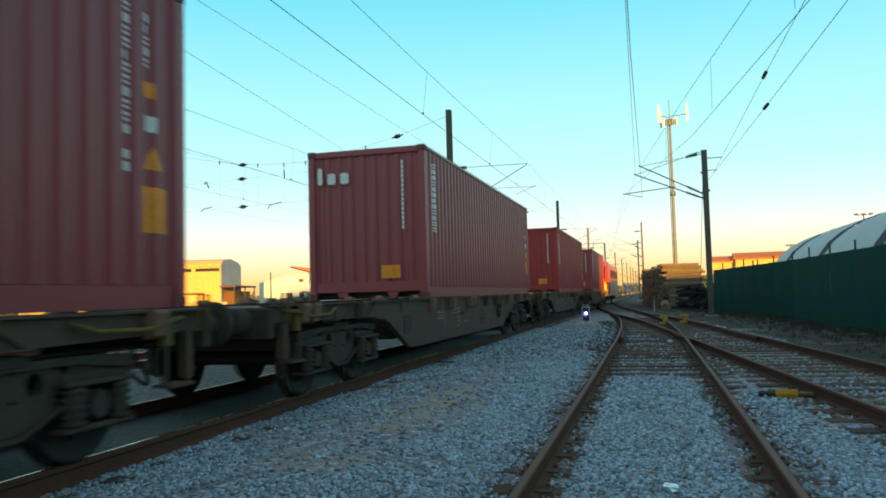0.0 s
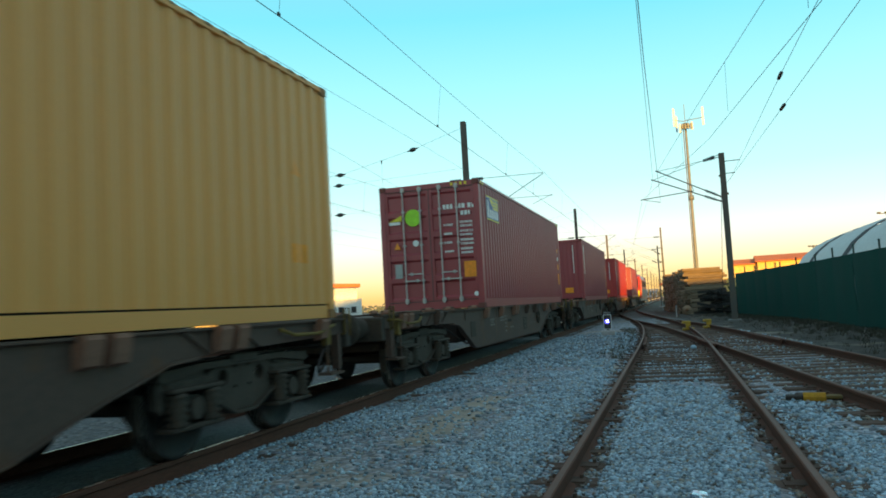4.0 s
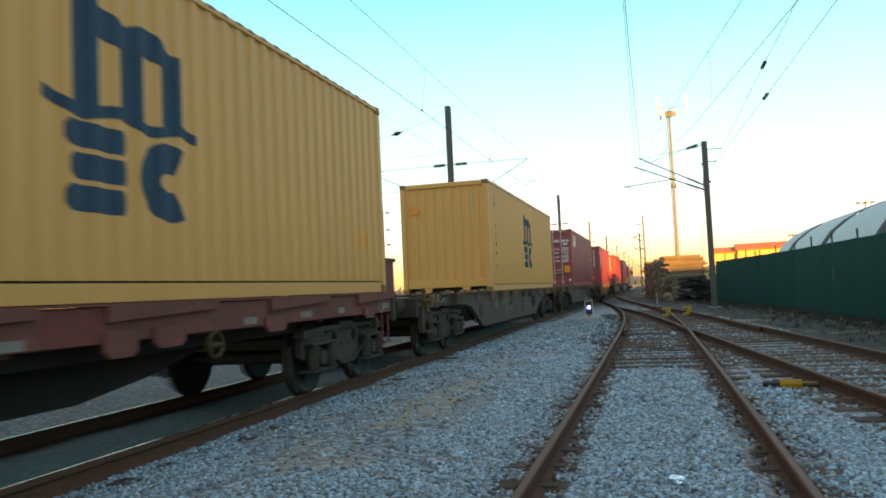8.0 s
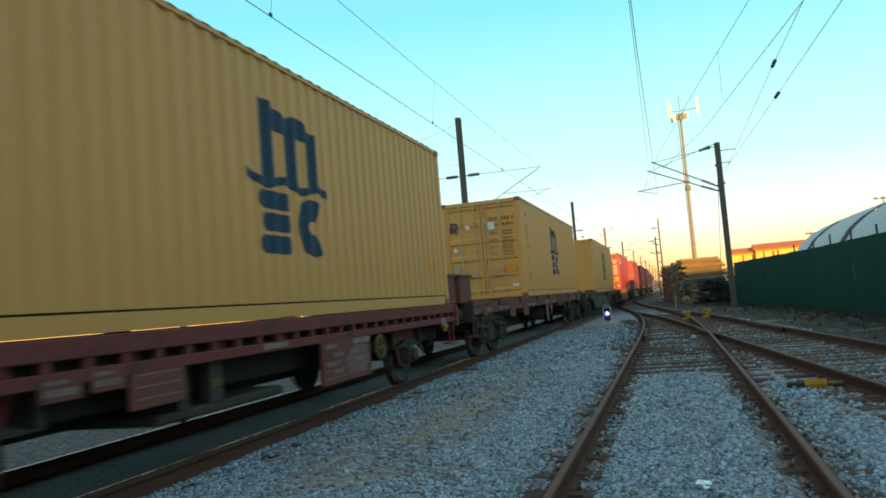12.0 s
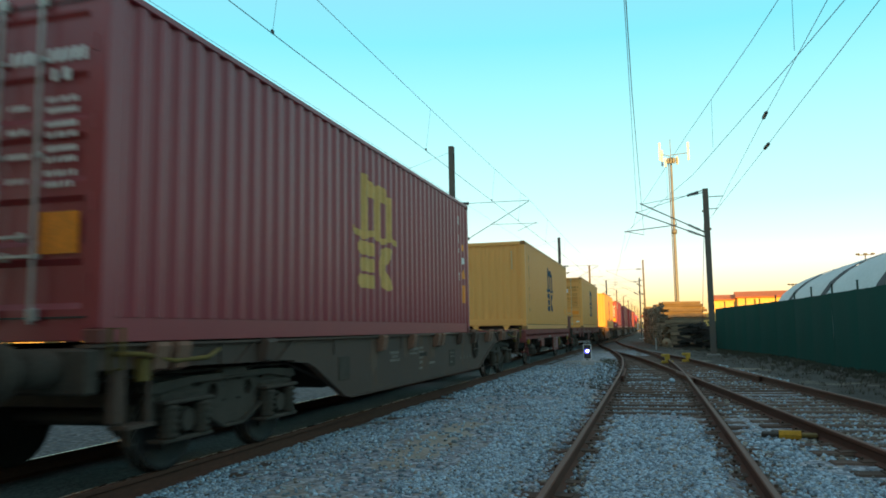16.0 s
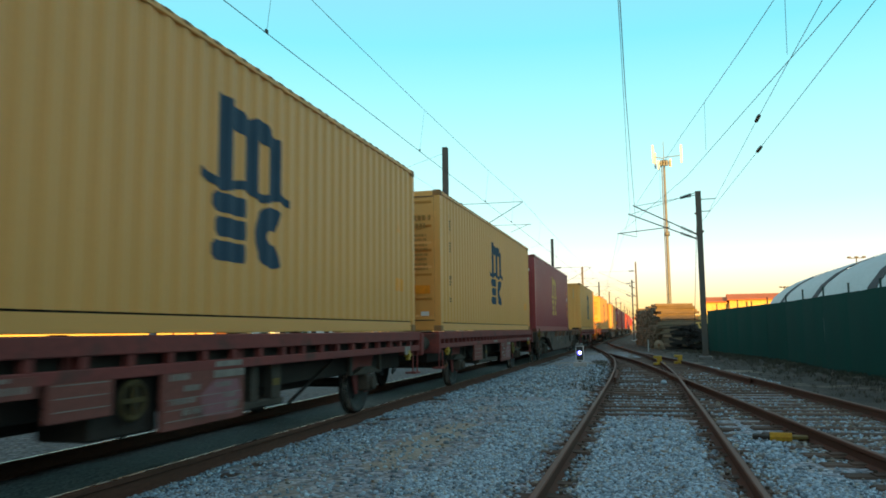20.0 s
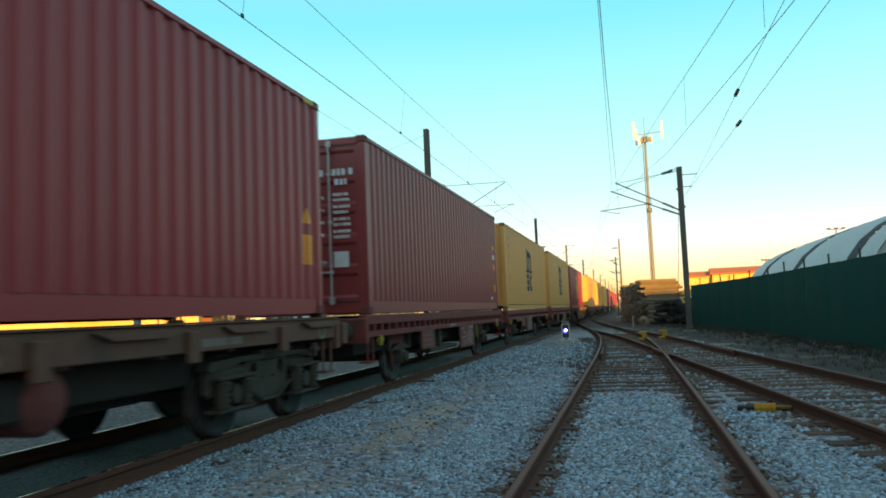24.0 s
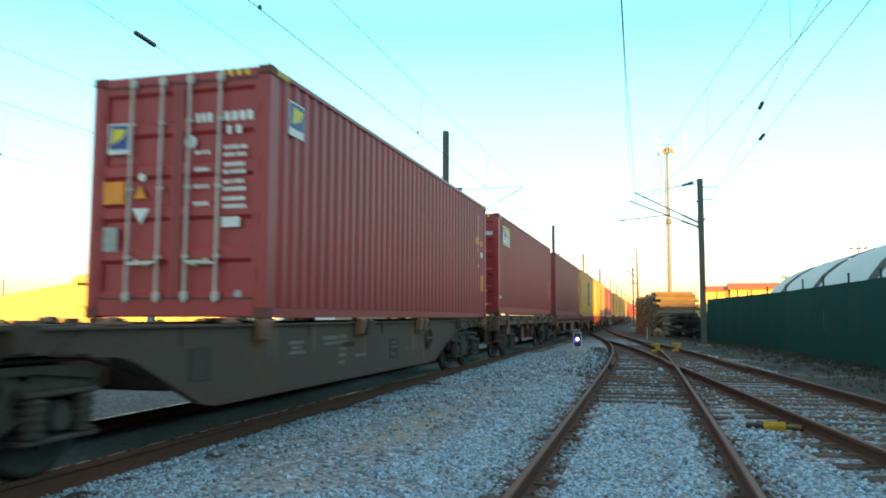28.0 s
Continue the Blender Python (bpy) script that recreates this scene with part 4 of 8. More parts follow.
def build_buildings():
    # tiled house behind the fence, lit by the low sun
    b = thing("tiled_building", "long cream building with a red clay tile roof behind the fence", "building", pose(8.2, 118, -0.2, 0, 0, -3))
    part("wall", Mesh().box(3.2, 0, 0, 26, 9, 5.55), M_WALLY, b)
    part("wing_wall", Mesh().box(-0.4, 0.8, 0, 3.19, 8, 5.30), M_WALLY, b)
    part("roof", Mesh().extrude([(-0.6, 5.52), (3.2, 6.45), (9.5, 5.52), (9.5, 5.40), (-0.6, 5.40)], "x", 2.9, 26.6), M_TILE, b)
    part("wing_roof", Mesh().extrude([(0.3, 5.28), (3.4, 6.05), (8.4, 5.28), (8.4, 5.15), (0.3, 5.15)], "x", -0.8, 2.89), M_TILE, b)
    part("buttress", Mesh().box(5.6, -0.5, 0, 6.0, 0.0, 5.2), M_WALLY, b)
    part("buttress", Mesh().box(17, -0.4, 0, 17.3, 0, 5.0), M_WALLY, b)
    for x in (2.2, 4.4, 8.4, 10.6, 12.8, 15.0, 19, 21.5):
        window(b, x, 0.0, 3.1, 1.0, 1.3)
    part("side_wing", Mesh().box(-5.5, 2, 0, -0.01, 9, 3.4), M_WALLY, b)
    # great warehouse beyond the yard, with a sunlit long wall
    h = thing("warehouse", "large pale warehouse with a long clerestory and a curved grey roof", "warehouse", pose(0, 0, -0.2))
    ends = (Vector((-77.6, 89.6, 0)), Vector((-58.2, 94.0, 0)))
    u = (ends[1] - ends[0]).normalized()
    n = Vector((u.y, -u.x, 0))
    rot = math.degrees(math.atan2(u.y, u.x))
    h.matrix_basis = pose(ends[0].x, ends[0].y, -0.2, 0, 0, rot)
    L = (ends[1] - ends[0]).length
    x0, x1 = -16.0, L
    g = Mesh().extrude([(0, 0), (0, 6.5), (1.1, 7.1), (4.2, 7.4), (7.6, 7.0), (9, 6.5), (9, 0)], "x", x0 + 16, x1)
    part("wall", g, M_WALLY, h)
    g = Mesh().extrude([(-10.6, 0.0), (-10.6, 4.0), (-0.01, 6.0), (-0.01, 0)], "y", 0, 9)
    part("low_wing", g, M_WALLY, h)
    part("far_wing", Mesh().box(-24, 1, 0, -10.61, 13, 2.3), M_WALLY, h)
    part("end_cladding", Mesh().extrude([(0.1, 0), (0.1, 6.5), (1.1, 7.1), (4.2, 7.4), (7.6, 7.0), (8.9, 6.5), (8.9, 0)], "x", x1 + 0.01, x1 + 0.12), M_WALLG, h)
    part("roof_edge", Mesh().box(x0 + 15.8, -0.35, 6.25, x1 + 0.3, 0.0, 6.5), M_WALLY, h)
    g = Mesh()
    k = x0 + 16.6
    while k < x1 - 3:
        w = 3.4
        f = part("clerestory_window", Mesh().box(k - 0.08, -0.06, 5.46, k + w + 0.08, 0.1, 6.06), M_WALLY, h)
        part("pane", Mesh().box(k, -0.09, 5.54, k + w, -0.061, 5.98), M_PANE, f)
        k += w + 0.55
    part("canopy", Mesh().box(2.0, -2.2, 2.5, 9.0, 0, 2.7), M_TILE, h)
    dr = part("door", Mesh().box(x1 - 5.6, -0.08, 0, x1 - 2.2, 0.0, 2.6), M_RUST, h)
    part("door_leaf", Mesh().box(x1 - 5.3, -0.11, 0, x1 - 2.5, -0.081, 2.3), M_WALLY, dr)
    aw = part("awning", Mesh().box(x1 + 0.13, -0.6, 3.25, x1 + 2.3, 9.2, 3.5), M_WBROWN, h, "brown awning along the end wall")
    for y in (-0.4, 4.4, 9.0):
        part("awning_post", Mesh().tube((x1 + 2.1, y, 0), (x1 + 2.1, y, 3.25), 0.09, 8), M_MAST, aw)
    # brown block stands in for the shaded space under the awning
    part("shed_wall", Mesh().box(x1 + 0.13, 1.2, 0, x1 + 1.5, 8.8, 2.7), M_RUST, aw)
    # low wall with railings before it
    w2 = thing("yard_wall", "low rendered wall with rough shrubs before the warehouse", "wall", pose(ends[0].x - u.x * 30 + n.x * 9, ends[0].y - u.y * 30 + n.y * 9, -0.2, 0, 0, rot), kind="structure")
    part("coping", Mesh().box(0, -0.2, 1.2, L + 34, 0.2, 1.3), M_CONCW, w2)
    part("wall_face", Mesh().box(0, -0.15, 0, L + 34, 0.15, 1.2), M_WALLY, w2)
    # white house with a red awning roof further along
    c = thing("white_house", "white flat-roofed house with small windows", "house", pose(-61.1, 118, -0.2, 0, 0, 28))
    part("wall", Mesh().box(0, 0, 0, 10, 8, 3.55), M_WALLW, c)
    part("upper_wall", Mesh().extrude([(-4.0, 0), (-4.0, 4.4), (1.0, 5.7), (9.9, 5.7), (9.9, 0)], "y", 8.01, 14), M_WALLW, c)
    part("parapet", Mesh().box(-0.1, -0.1, 3.551, 10.1, 8.1, 3.75), M_WALLW, c)
    for x in (1.2, 3.2, 6.4, 8.6):
        window(c, x, 0, 1.9, 0.8, 1.0)
    window(c, 3.4, 8.0, 4.7, 0.8, 0.6)
    part("red_roof", Mesh().extrude([(1.6, 7.2), (5.6, 6.1), (10.5, 6.0), (10.5, 6.6), (5.6, 6.8), (1.6, 7.3)], "y", 7, 12), M_TILE, c)
    part("roof_post", Mesh().tube((4.8, 7.2, 3.6), (4.8, 7.2, 6.4), 0.08).tube((9.9, 11.8, 5.6), (9.9, 11.8, 6.1), 0.06), M_POLE, c)
    p = thing("wooden_pole", "thin dark utility pole beside the white house", "pole", (-51.5, 96, -0.2))
    part("shaft", Mesh().tube((0, 0, 0), (0, 0, 5.2), 0.11, 8, 0.08), M_MAST, p)
    p = thing("wooden_pole", "thin dark utility pole beyond the yard", "pole", (-96, 96, -0.2))
    part("shaft", Mesh().tube((0, 0, 0), (0, 0, 7.0), 0.11, 8, 0.08), M_MAST, p)
    # unseen plain blocks, added to close the place out of view and keep the low sun off the near tracks
    e = thing("depot_building", "unseen added block that keeps low sun off the tracks", "building", kind="structure")
    part("wall", Mesh().box(20, -105, -0.3, 26, -22, 21.0), M_WALLW, e)
    e = thing("low_shed", "unseen added low block that trims the low sunlight", "building", kind="structure")
    part("wall", Mesh().box(26.01, -40, -0.3, 36, -12.5, 8.0), M_WALLW, e)
    e = thing("store_building", "unseen added tall block that shades the far train", "building", kind="structure")
    part("wall", Mesh().box(36.01, -15.5, -0.3, 44, 8, 21.0), M_WALLW, e)


build_buildings()


def build_sleeper_stack():
    rng = random.Random(11)
    s = thing("sleeper_stack", "tall stack of weathered timber railway sleepers beside the track", "timber stack", pose(0.72, 55.5, -0.15, 0, 0, 10))
    base = [shared("stacked_sleeper", lambda: Mesh().box(-1.3, -0.13, 0.0, 1.3, 0.13, 0.175, 0.015), M_PILE)]
    z = 0.0
    for k in range(14):
        if k % 2 == 1:
            # spacers laid across, with dark gaps between them
            for x in (0.15, 0.9, 1.75, 2.45):
                part("spacer", shared("stack_spacer", lambda: Mesh().box(-0.06, -0.1, 0, 0.06, 2.9, 0.044), M_PILE), M_PILE, s, at=pose(x + rng.uniform(-0.15, 0.15), 0, z, 0, 0, rng.uniform(-2, 2)))
            z += 0.045
        else:
            for j in range(5):
                part("sleeper", base[0], M_PILE, s, at=pose(1.3 + rng.uniform(-0.28, 0.28), 0.10 + j * 0.62 + rng.uniform(-0.16, 0.16), z, 0, 0, rng.uniform(-4.5, 4.5)))
            z += 0.176
        if k in (3, 7, 11):
            for j in range(4):
                part("sleeper", base[0], M_PILE, s, at=pose(1.3 + rng.uniform(-0.3, 0.3), 0.10 + j * 0.8 + rng.uniform(-0.1, 0.1), z, 0, 0, rng.uniform(-3, 3)))
            z += 0.176
    while z < 2.98:
        for j in range(3):
            part("sleeper", base[0], M_PILE, s, at=pose(1.3 + rng.uniform(-0.35, 0.35), 0.2 + j * 0.9 + rng.uniform(-0.15, 0.15), z, 0, 0, rng.uniform(-6, 6)))
        z += 0.18
    for n, (y, x) in enumerate(((58.9, 0.28), (62.4, -0.08), (66.0, -0.44), (69.6, -0.82))):
        s2 = thing("sleeper_stack", "long dark stack of timber sleepers seen end on", "timber stack", pose(x, y, -0.15, 0, 0, 6), "sleeper stacks behind the first")
        top = (16, 17, 16, 17)[n]
        for k in range(top):
            for j in range(8 if k < top - 2 else 6):
                part("sleeper", base[0], M_PILE, s2, at=pose(1.3 + rng.uniform(-0.16, 0.16), 0.2 + j * 0.40 + rng.uniform(-0.05, 0.05), k * 0.188, 0, 0, rng.uniform(-2.5, 2.5)))
    s3 = thing("scrap_pile", "dark heap of scrap rail parts beside the sleeper stack", "scrap heap", pose(3.0, 52.5, -0.1))
    for i in range(54):
        a = rng.uniform(0, 180)
        g = Mesh().extrude(RAIL_OUT[:], "y", -rng.uniform(0.4, 0.9), rng.uniform(0.3, 0.8))
        part("rail_offcut", g, M_WHEEL, s3, at=pose(rng.uniform(-1.4, 1.5 - 0.03 * i), rng.uniform(-0.6, 0.8), 0.17 + (i // 6) * 0.17, rng.uniform(-12, 12), rng.uniform(-20, 20), a))
    d = thing("wooden_reel", "small round yellowish drum end by the stack", "drum", pose(0.55, 50.5, 0.25))
    part("disc", Mesh().lathe([(0, 0.001), (0, 0.3), (0.06, 0.3), (0.06, 0.001)], (0, 0, 0), (0, 1, 0), 20), M_PILE, d)
    part("hub", Mesh().lathe([(-0.04, 0.001), (-0.04, 0.09), (0.0, 0.09)], (0, 0, 0), (0, 1, 0), 12), M_RUST, d)
    w = thing("marker_post", "short white marker post beside the track", "marker post", pose(-0.1, 50.0, -0.15))
    part("shaft", Mesh().box(-0.035, -0.035, 0, 0.035, 0.035, 0.75, 0.008), M_CONCW, w)
    part("cap", Mesh().box(-0.045, -0.045, 0.75, 0.045, 0.045, 0.78), M_BLACK, w)


build_sleeper_stack()


def build_tower():
    t = thing("antenna_tower", "tall slender phone mast with white panel antennas", "antenna mast", pose(1.9, 72, 0.05))
    part("shaft", Mesh().tube((0, 0, -0.4), (0, 0, 16.6), 0.17, 12, 0.10), M_POLE, t)
    part("cable_run", Mesh().box(-0.25, -0.05, 2, -0.17, 0.05, 16.2), M_MAST, t)
    part("collar", Mesh().lathe([(0, 0.001), (0, 0.26), (0.4, 0.26), (0.4, 0.001)], (0, 0, 9.6), (0, 0, 1), 12), M_POLE, t)
    part("platform", Mesh().lathe([(0, 0.001), (0, 0.38), (0.12, 0.42), (0.4, 0.36), (0.4, 0.001)], (0, 0, 16.2), (0, 0, 1), 12), M_MAST, t)
    part("lightning_rod", Mesh().tube((0, 0, 16.6), (0, 0, 18.4), 0.03, 6), M_POLE, t)
    for x, y, z, hgt in ((-0.95, -0.2, 16.4, 2.0), (-0.75, 0.5, 16.0, 1.8), (1.55, 0, 16.3, 2.0), (-0.5, -0.5, 15.7, 1.0), (0.55, -0.4, 15.9, 0.9)):
        part("panel_antenna", Mesh().box(x - 0.09, y - 0.06, z, x + 0.09, y + 0.06, z + hgt * 0.85, 0.03), M_ANT, t)
    part("antenna_arm", Mesh().tube((0, 0, 16.9), (1.55, 0, 17.0), 0.035, 6).tube((0, 0, 16.8), (-0.95, -0.2, 17.0), 0.035, 6), M_POLE, t)
    for i in range(4):
        part("remote_unit", Mesh().box(-0.35 + i * 0.25, -0.62, 16.0, -0.17 + i * 0.25, -0.45, 16.5, 0.02), M_LOCOG, t)


build_tower()


def floodlight(x, y, hgt, wide, ang):
    f = thing("floodlight_mast", "distant floodlight mast with a bar of lamps", "floodlight", pose(x, y, -0.2, 0, 0, ang), "floodlights of the sports ground")
    part("shaft", Mesh().tube((0, 0, 0), (0, 0, hgt), 0.12, 8, 0.07), M_MAST, f)
    part("crossbar", Mesh().box(-wide, -0.06, hgt - 0.05, wide, 0.06, hgt + 0.05), M_MAST, f)
    for i in range(3):
        u = -wide + i * wide
        part("lamp_head", Mesh().box(u - 0.22, -0.2, hgt, u + 0.22, 0.15, hgt + 0.22, 0.04), M_MAST, f)


floodlight(27.0, 112, 10.5, 0.9, 0)
floodlight(24.0, 150, 8.6, 0.7, 20)


# ---- the train ----
TRAVEL = [(0, 0.0), (3, 17.13), (6, 34.28), (8, 45.64), (9.5, 54.12), (11, 62.67), (13, 74.18), (15, 85.85), (17, 97.75), (19, 109.77), (21, 121.95),
          (23.5, 137.20), (26, 152.45), (28, 164.62)]
ROLLING, WHEELS = [], []
CL, CW, CH = 12.192, 1.219, 2.896
DECK = 1.243


FLAT = 0.27     # share of a corrugation that one flat takes


def wave_wall(length, z0, z1, depth, period, flat=FLAT):
    """A corrugated sheet in the plane x = 0 along y, its outer ribs at x = 0."""
    n = max(int(round(length / period)), 1)
    p = length / n
    ys, ds = [], []
    for i in range(n):
        for k, d in ((0.0, 0.0), (flat, 0.0), (0.5, -depth), (0.5 + flat, -depth)):
            ys.append((i + k) * p)
            ds.append(d)
    ys.append(length)
    ds.append(0.0)
    vs = [(d, y, z) for z in (z0, z1) for y, d in zip(ys, ds)]
    m = len(ys)
    return vs, [(i, i + 1, m + i + 1, m + i) for i in range(m - 1)]


def rib_depth(paint):
    return 0.027 if paint is M_YEL else 0.036


def side_mesh(depth, drop=0.0, seam=0.155):
    g = Mesh()
    vs, fs = wave_wall(CL - 0.30, seam + (0.030 if depth < 0.035 else 0.015) - drop, CH - 0.065, depth, 0.279)
    return g.add([(x, y + 0.15, z) for x, y, z in vs], fs)


def end_mesh():
    g = Mesh()
    vs, fs = wave_wall(2 * CW - 0.24, 0.27, CH - 0.10, 0.03, 0.25)
    return g.add([(y - CW + 0.12, -x, z) for x, y, z in vs], fs)


def door_leaf(side):
    """One door leaf with pressed level ribs; side -1 or +1."""
    g = Mesh()
    x0, x1 = (0.012, CW - 0.14) if side > 0 else (-CW + 0.14, -0.012)
    zs, ds = [0.16], [0.0]
    for k in range(5):
        c = 0.16 + (k + 0.5) * (CH - 0.33) / 5
        zs += [c - 0.20, c - 0.15, c + 0.15, c + 0.20]
        ds += [0.0, 0.035, 0.035, 0.0]
    zs.append(CH - 0.14)
    ds.append(0.0)
    a, b = x0 + 0.06, x1 - 0.06
    vs = [(x, d, z) for x in (a, b) for z, d in zip(zs, ds)]
    n = len(zs)
    g.add(vs, [(i, i + 1, n + i + 1, n + i) for i in range(n - 1)])
    g.box(x0, -0.012, 0.15, a, 0.05, CH - 0.13)
    g.box(b, -0.012, 0.15, x1, 0.05, CH - 0.13)
    return g


def drape(g, depth, name, material):
    """Lays flat paint (x = 0, along y and z) into the ribs of a side wall, 2 mm off the sheet."""
    me = g.data(name, material)
    bm = bmesh.new()
    bm.from_mesh(me)
    ys = [v.co.y for v in bm.verts]
    n = round((CL - 0.30) / 0.279)
    p = (CL - 0.30) / n
    lo, hi = min(ys), max(ys)
    for i in range(n):
        for k in (0.0, FLAT, 0.5, 0.5 + FLAT):
            y = 0.15 + (i + k) * p
            if lo < y < hi:
                bmesh.ops.bisect_plane(bm, geom=bm.verts[:] + bm.edges[:] + bm.faces[:], plane_co=(0, y, 0), plane_no=(0, 1, 0))
    for v in bm.verts:
        k = ((v.co.y - 0.15) / p) % 1.0
        if 0.9999 < k:
            k = 0.0
        d = 0.0 if k <= FLAT else (k - FLAT) / (0.5 - FLAT) if k < 0.5 else 1.0 if k <= 0.5 + FLAT else (1 - k) / (0.5 - FLAT)
        v.co.x += CW - 0.010 - depth * d
    bm.to_mesh(me)
    bm.free()
    return me


def castings():
    return Mesh().box(-0.081, -0.089, -0.059, 0.081, 0.089, 0.059, 0.012)


def emblem(g, flat, w, h, heavy, piece="all"):
    """A block emblem: three uprights under a slab with two feet, and below a stack of three short bars beside a half ring. flat maps (u, v) to a place."""
    def bar(u0, v0, u1, v1, k=0):
        p = [flat(u, v, k) for u, v in ((u0, v0), (u1, v0), (u1, v1), (u0, v1))]
        g.add(p, [(0, 1, 2, 3)])

    def ring(cu, cv, ru, rv, t, a0, a1, k=0, n=16):
        vs = []
        for i in range(n + 1):
            a = radians(a0 + (a1 - a0) * i / n)
            vs += [flat(cu + ru * math.cos(a), cv + rv * math.sin(a), k), flat(cu + (ru - t) * math.cos(a), cv + (rv - t) * math.sin(a), k)]
        g.add(vs, [(2 * i, 2 * i + 2, 2 * i + 3, 2 * i + 1) for i in range(n)])
    t = heavy * w

    def slab(u0, v0, u1, v1, c):
        """A block with cut corners."""
        p = [(u0 + c, v0), (u1 - c, v0), (u1, v0 + c), (u1, v1 - c), (u1 - c, v1), (u0 + c, v1), (u0, v1 - c), (u0, v0 + c)]
        g.add([flat(u, v) for u, v in p], [tuple(range(8))])

    def band(pts, k):
        """A ribbon through rows of (across, low edge, high edge)."""
        vs = [flat(u * w, v * h, k) for u, lo, hi in pts for v in (lo, hi)]
        g.add(vs, [(2 * i, 2 * i + 2, 2 * i + 3, 2 * i + 1) for i in range(len(pts) - 1)])
    for name, v, u0, u1 in (("bar_a", 0.00, 0.05, 0.45), ("bar_b", 0.142, 0.08, 0.47), ("bar_c", 0.284, 0.05, 0.46)):
        if piece in ("all", name):
            slab(u0 * w, v * h, u1 * w, (v + 0.118) * h, 0.03 * w)
    if piece in ("all", "half_ring"):
        ring(0.80 * w, 0.200 * h, 0.25 * w, 0.205 * h, t * 0.95, 62, 298)
    if piece not in ("all", "top"):
        return
    for u in (0.10, 0.42, 0.74):
        bar(u * w, 0.46 * h, u * w + t, 0.88 * h)
    for u in (0.12, 0.44):
        rows = []
        for i in range(9):
            k = i / 8
            rows.append((u + k * 0.44, 0.795 + 0.03 * math.sin(math.pi * k) - 0.04 * k, 0.905 + 0.05 * math.sin(math.pi * min(k * 1.15, 1)) - 0.10 * max(k - 0.62, 0)))
        band(rows, 1 if u < 0.3 else 2)
    band([(-0.08 + 1.12 * i / 16, 0.435 + 0.022 * math.cos(i * 0.9), 0.492 + 0.022 * math.cos(i * 0.9)) for i in range(17)], 3)
    bar(0.10 * w, 0.88 * h, 0.10 * w + t, 0.99 * h, 3)


def writing_bars(g, flat, rows, rng):
    """Lines of unreadable writing as short bars: rows of (u, v, width, height)."""
    for u, v, w, h in rows:
        x = u
        while x < u + w - 0.02:
            c = min(h * rng.uniform(0.45, 0.75), u + w - x)
            p = [flat(a, b) for a, b in ((x, v), (x + c, v), (x + c, v + h), (x, v + h))]
            g.add(p, [(0, 1, 2, 3)])
            x += c + h * (0.22 if rng.random() < 0.8 else 0.6)


def lettering(text, size, material, parent, m):
    cu = bpy.data.curves.new("lettering", "FONT")
    cu.body, cu.size = text, size
    tmp = bpy.data.objects.new("lettering_curve", cu)
    me = bpy.data.meshes.new_from_object(tmp)
    bpy.data.objects.remove(tmp)
    me.materials.clear()
    me.materials.append(material)
    return tagged(part("lettering", me, material, parent, at=m), "line of small white weight lettering", kind="stuff")


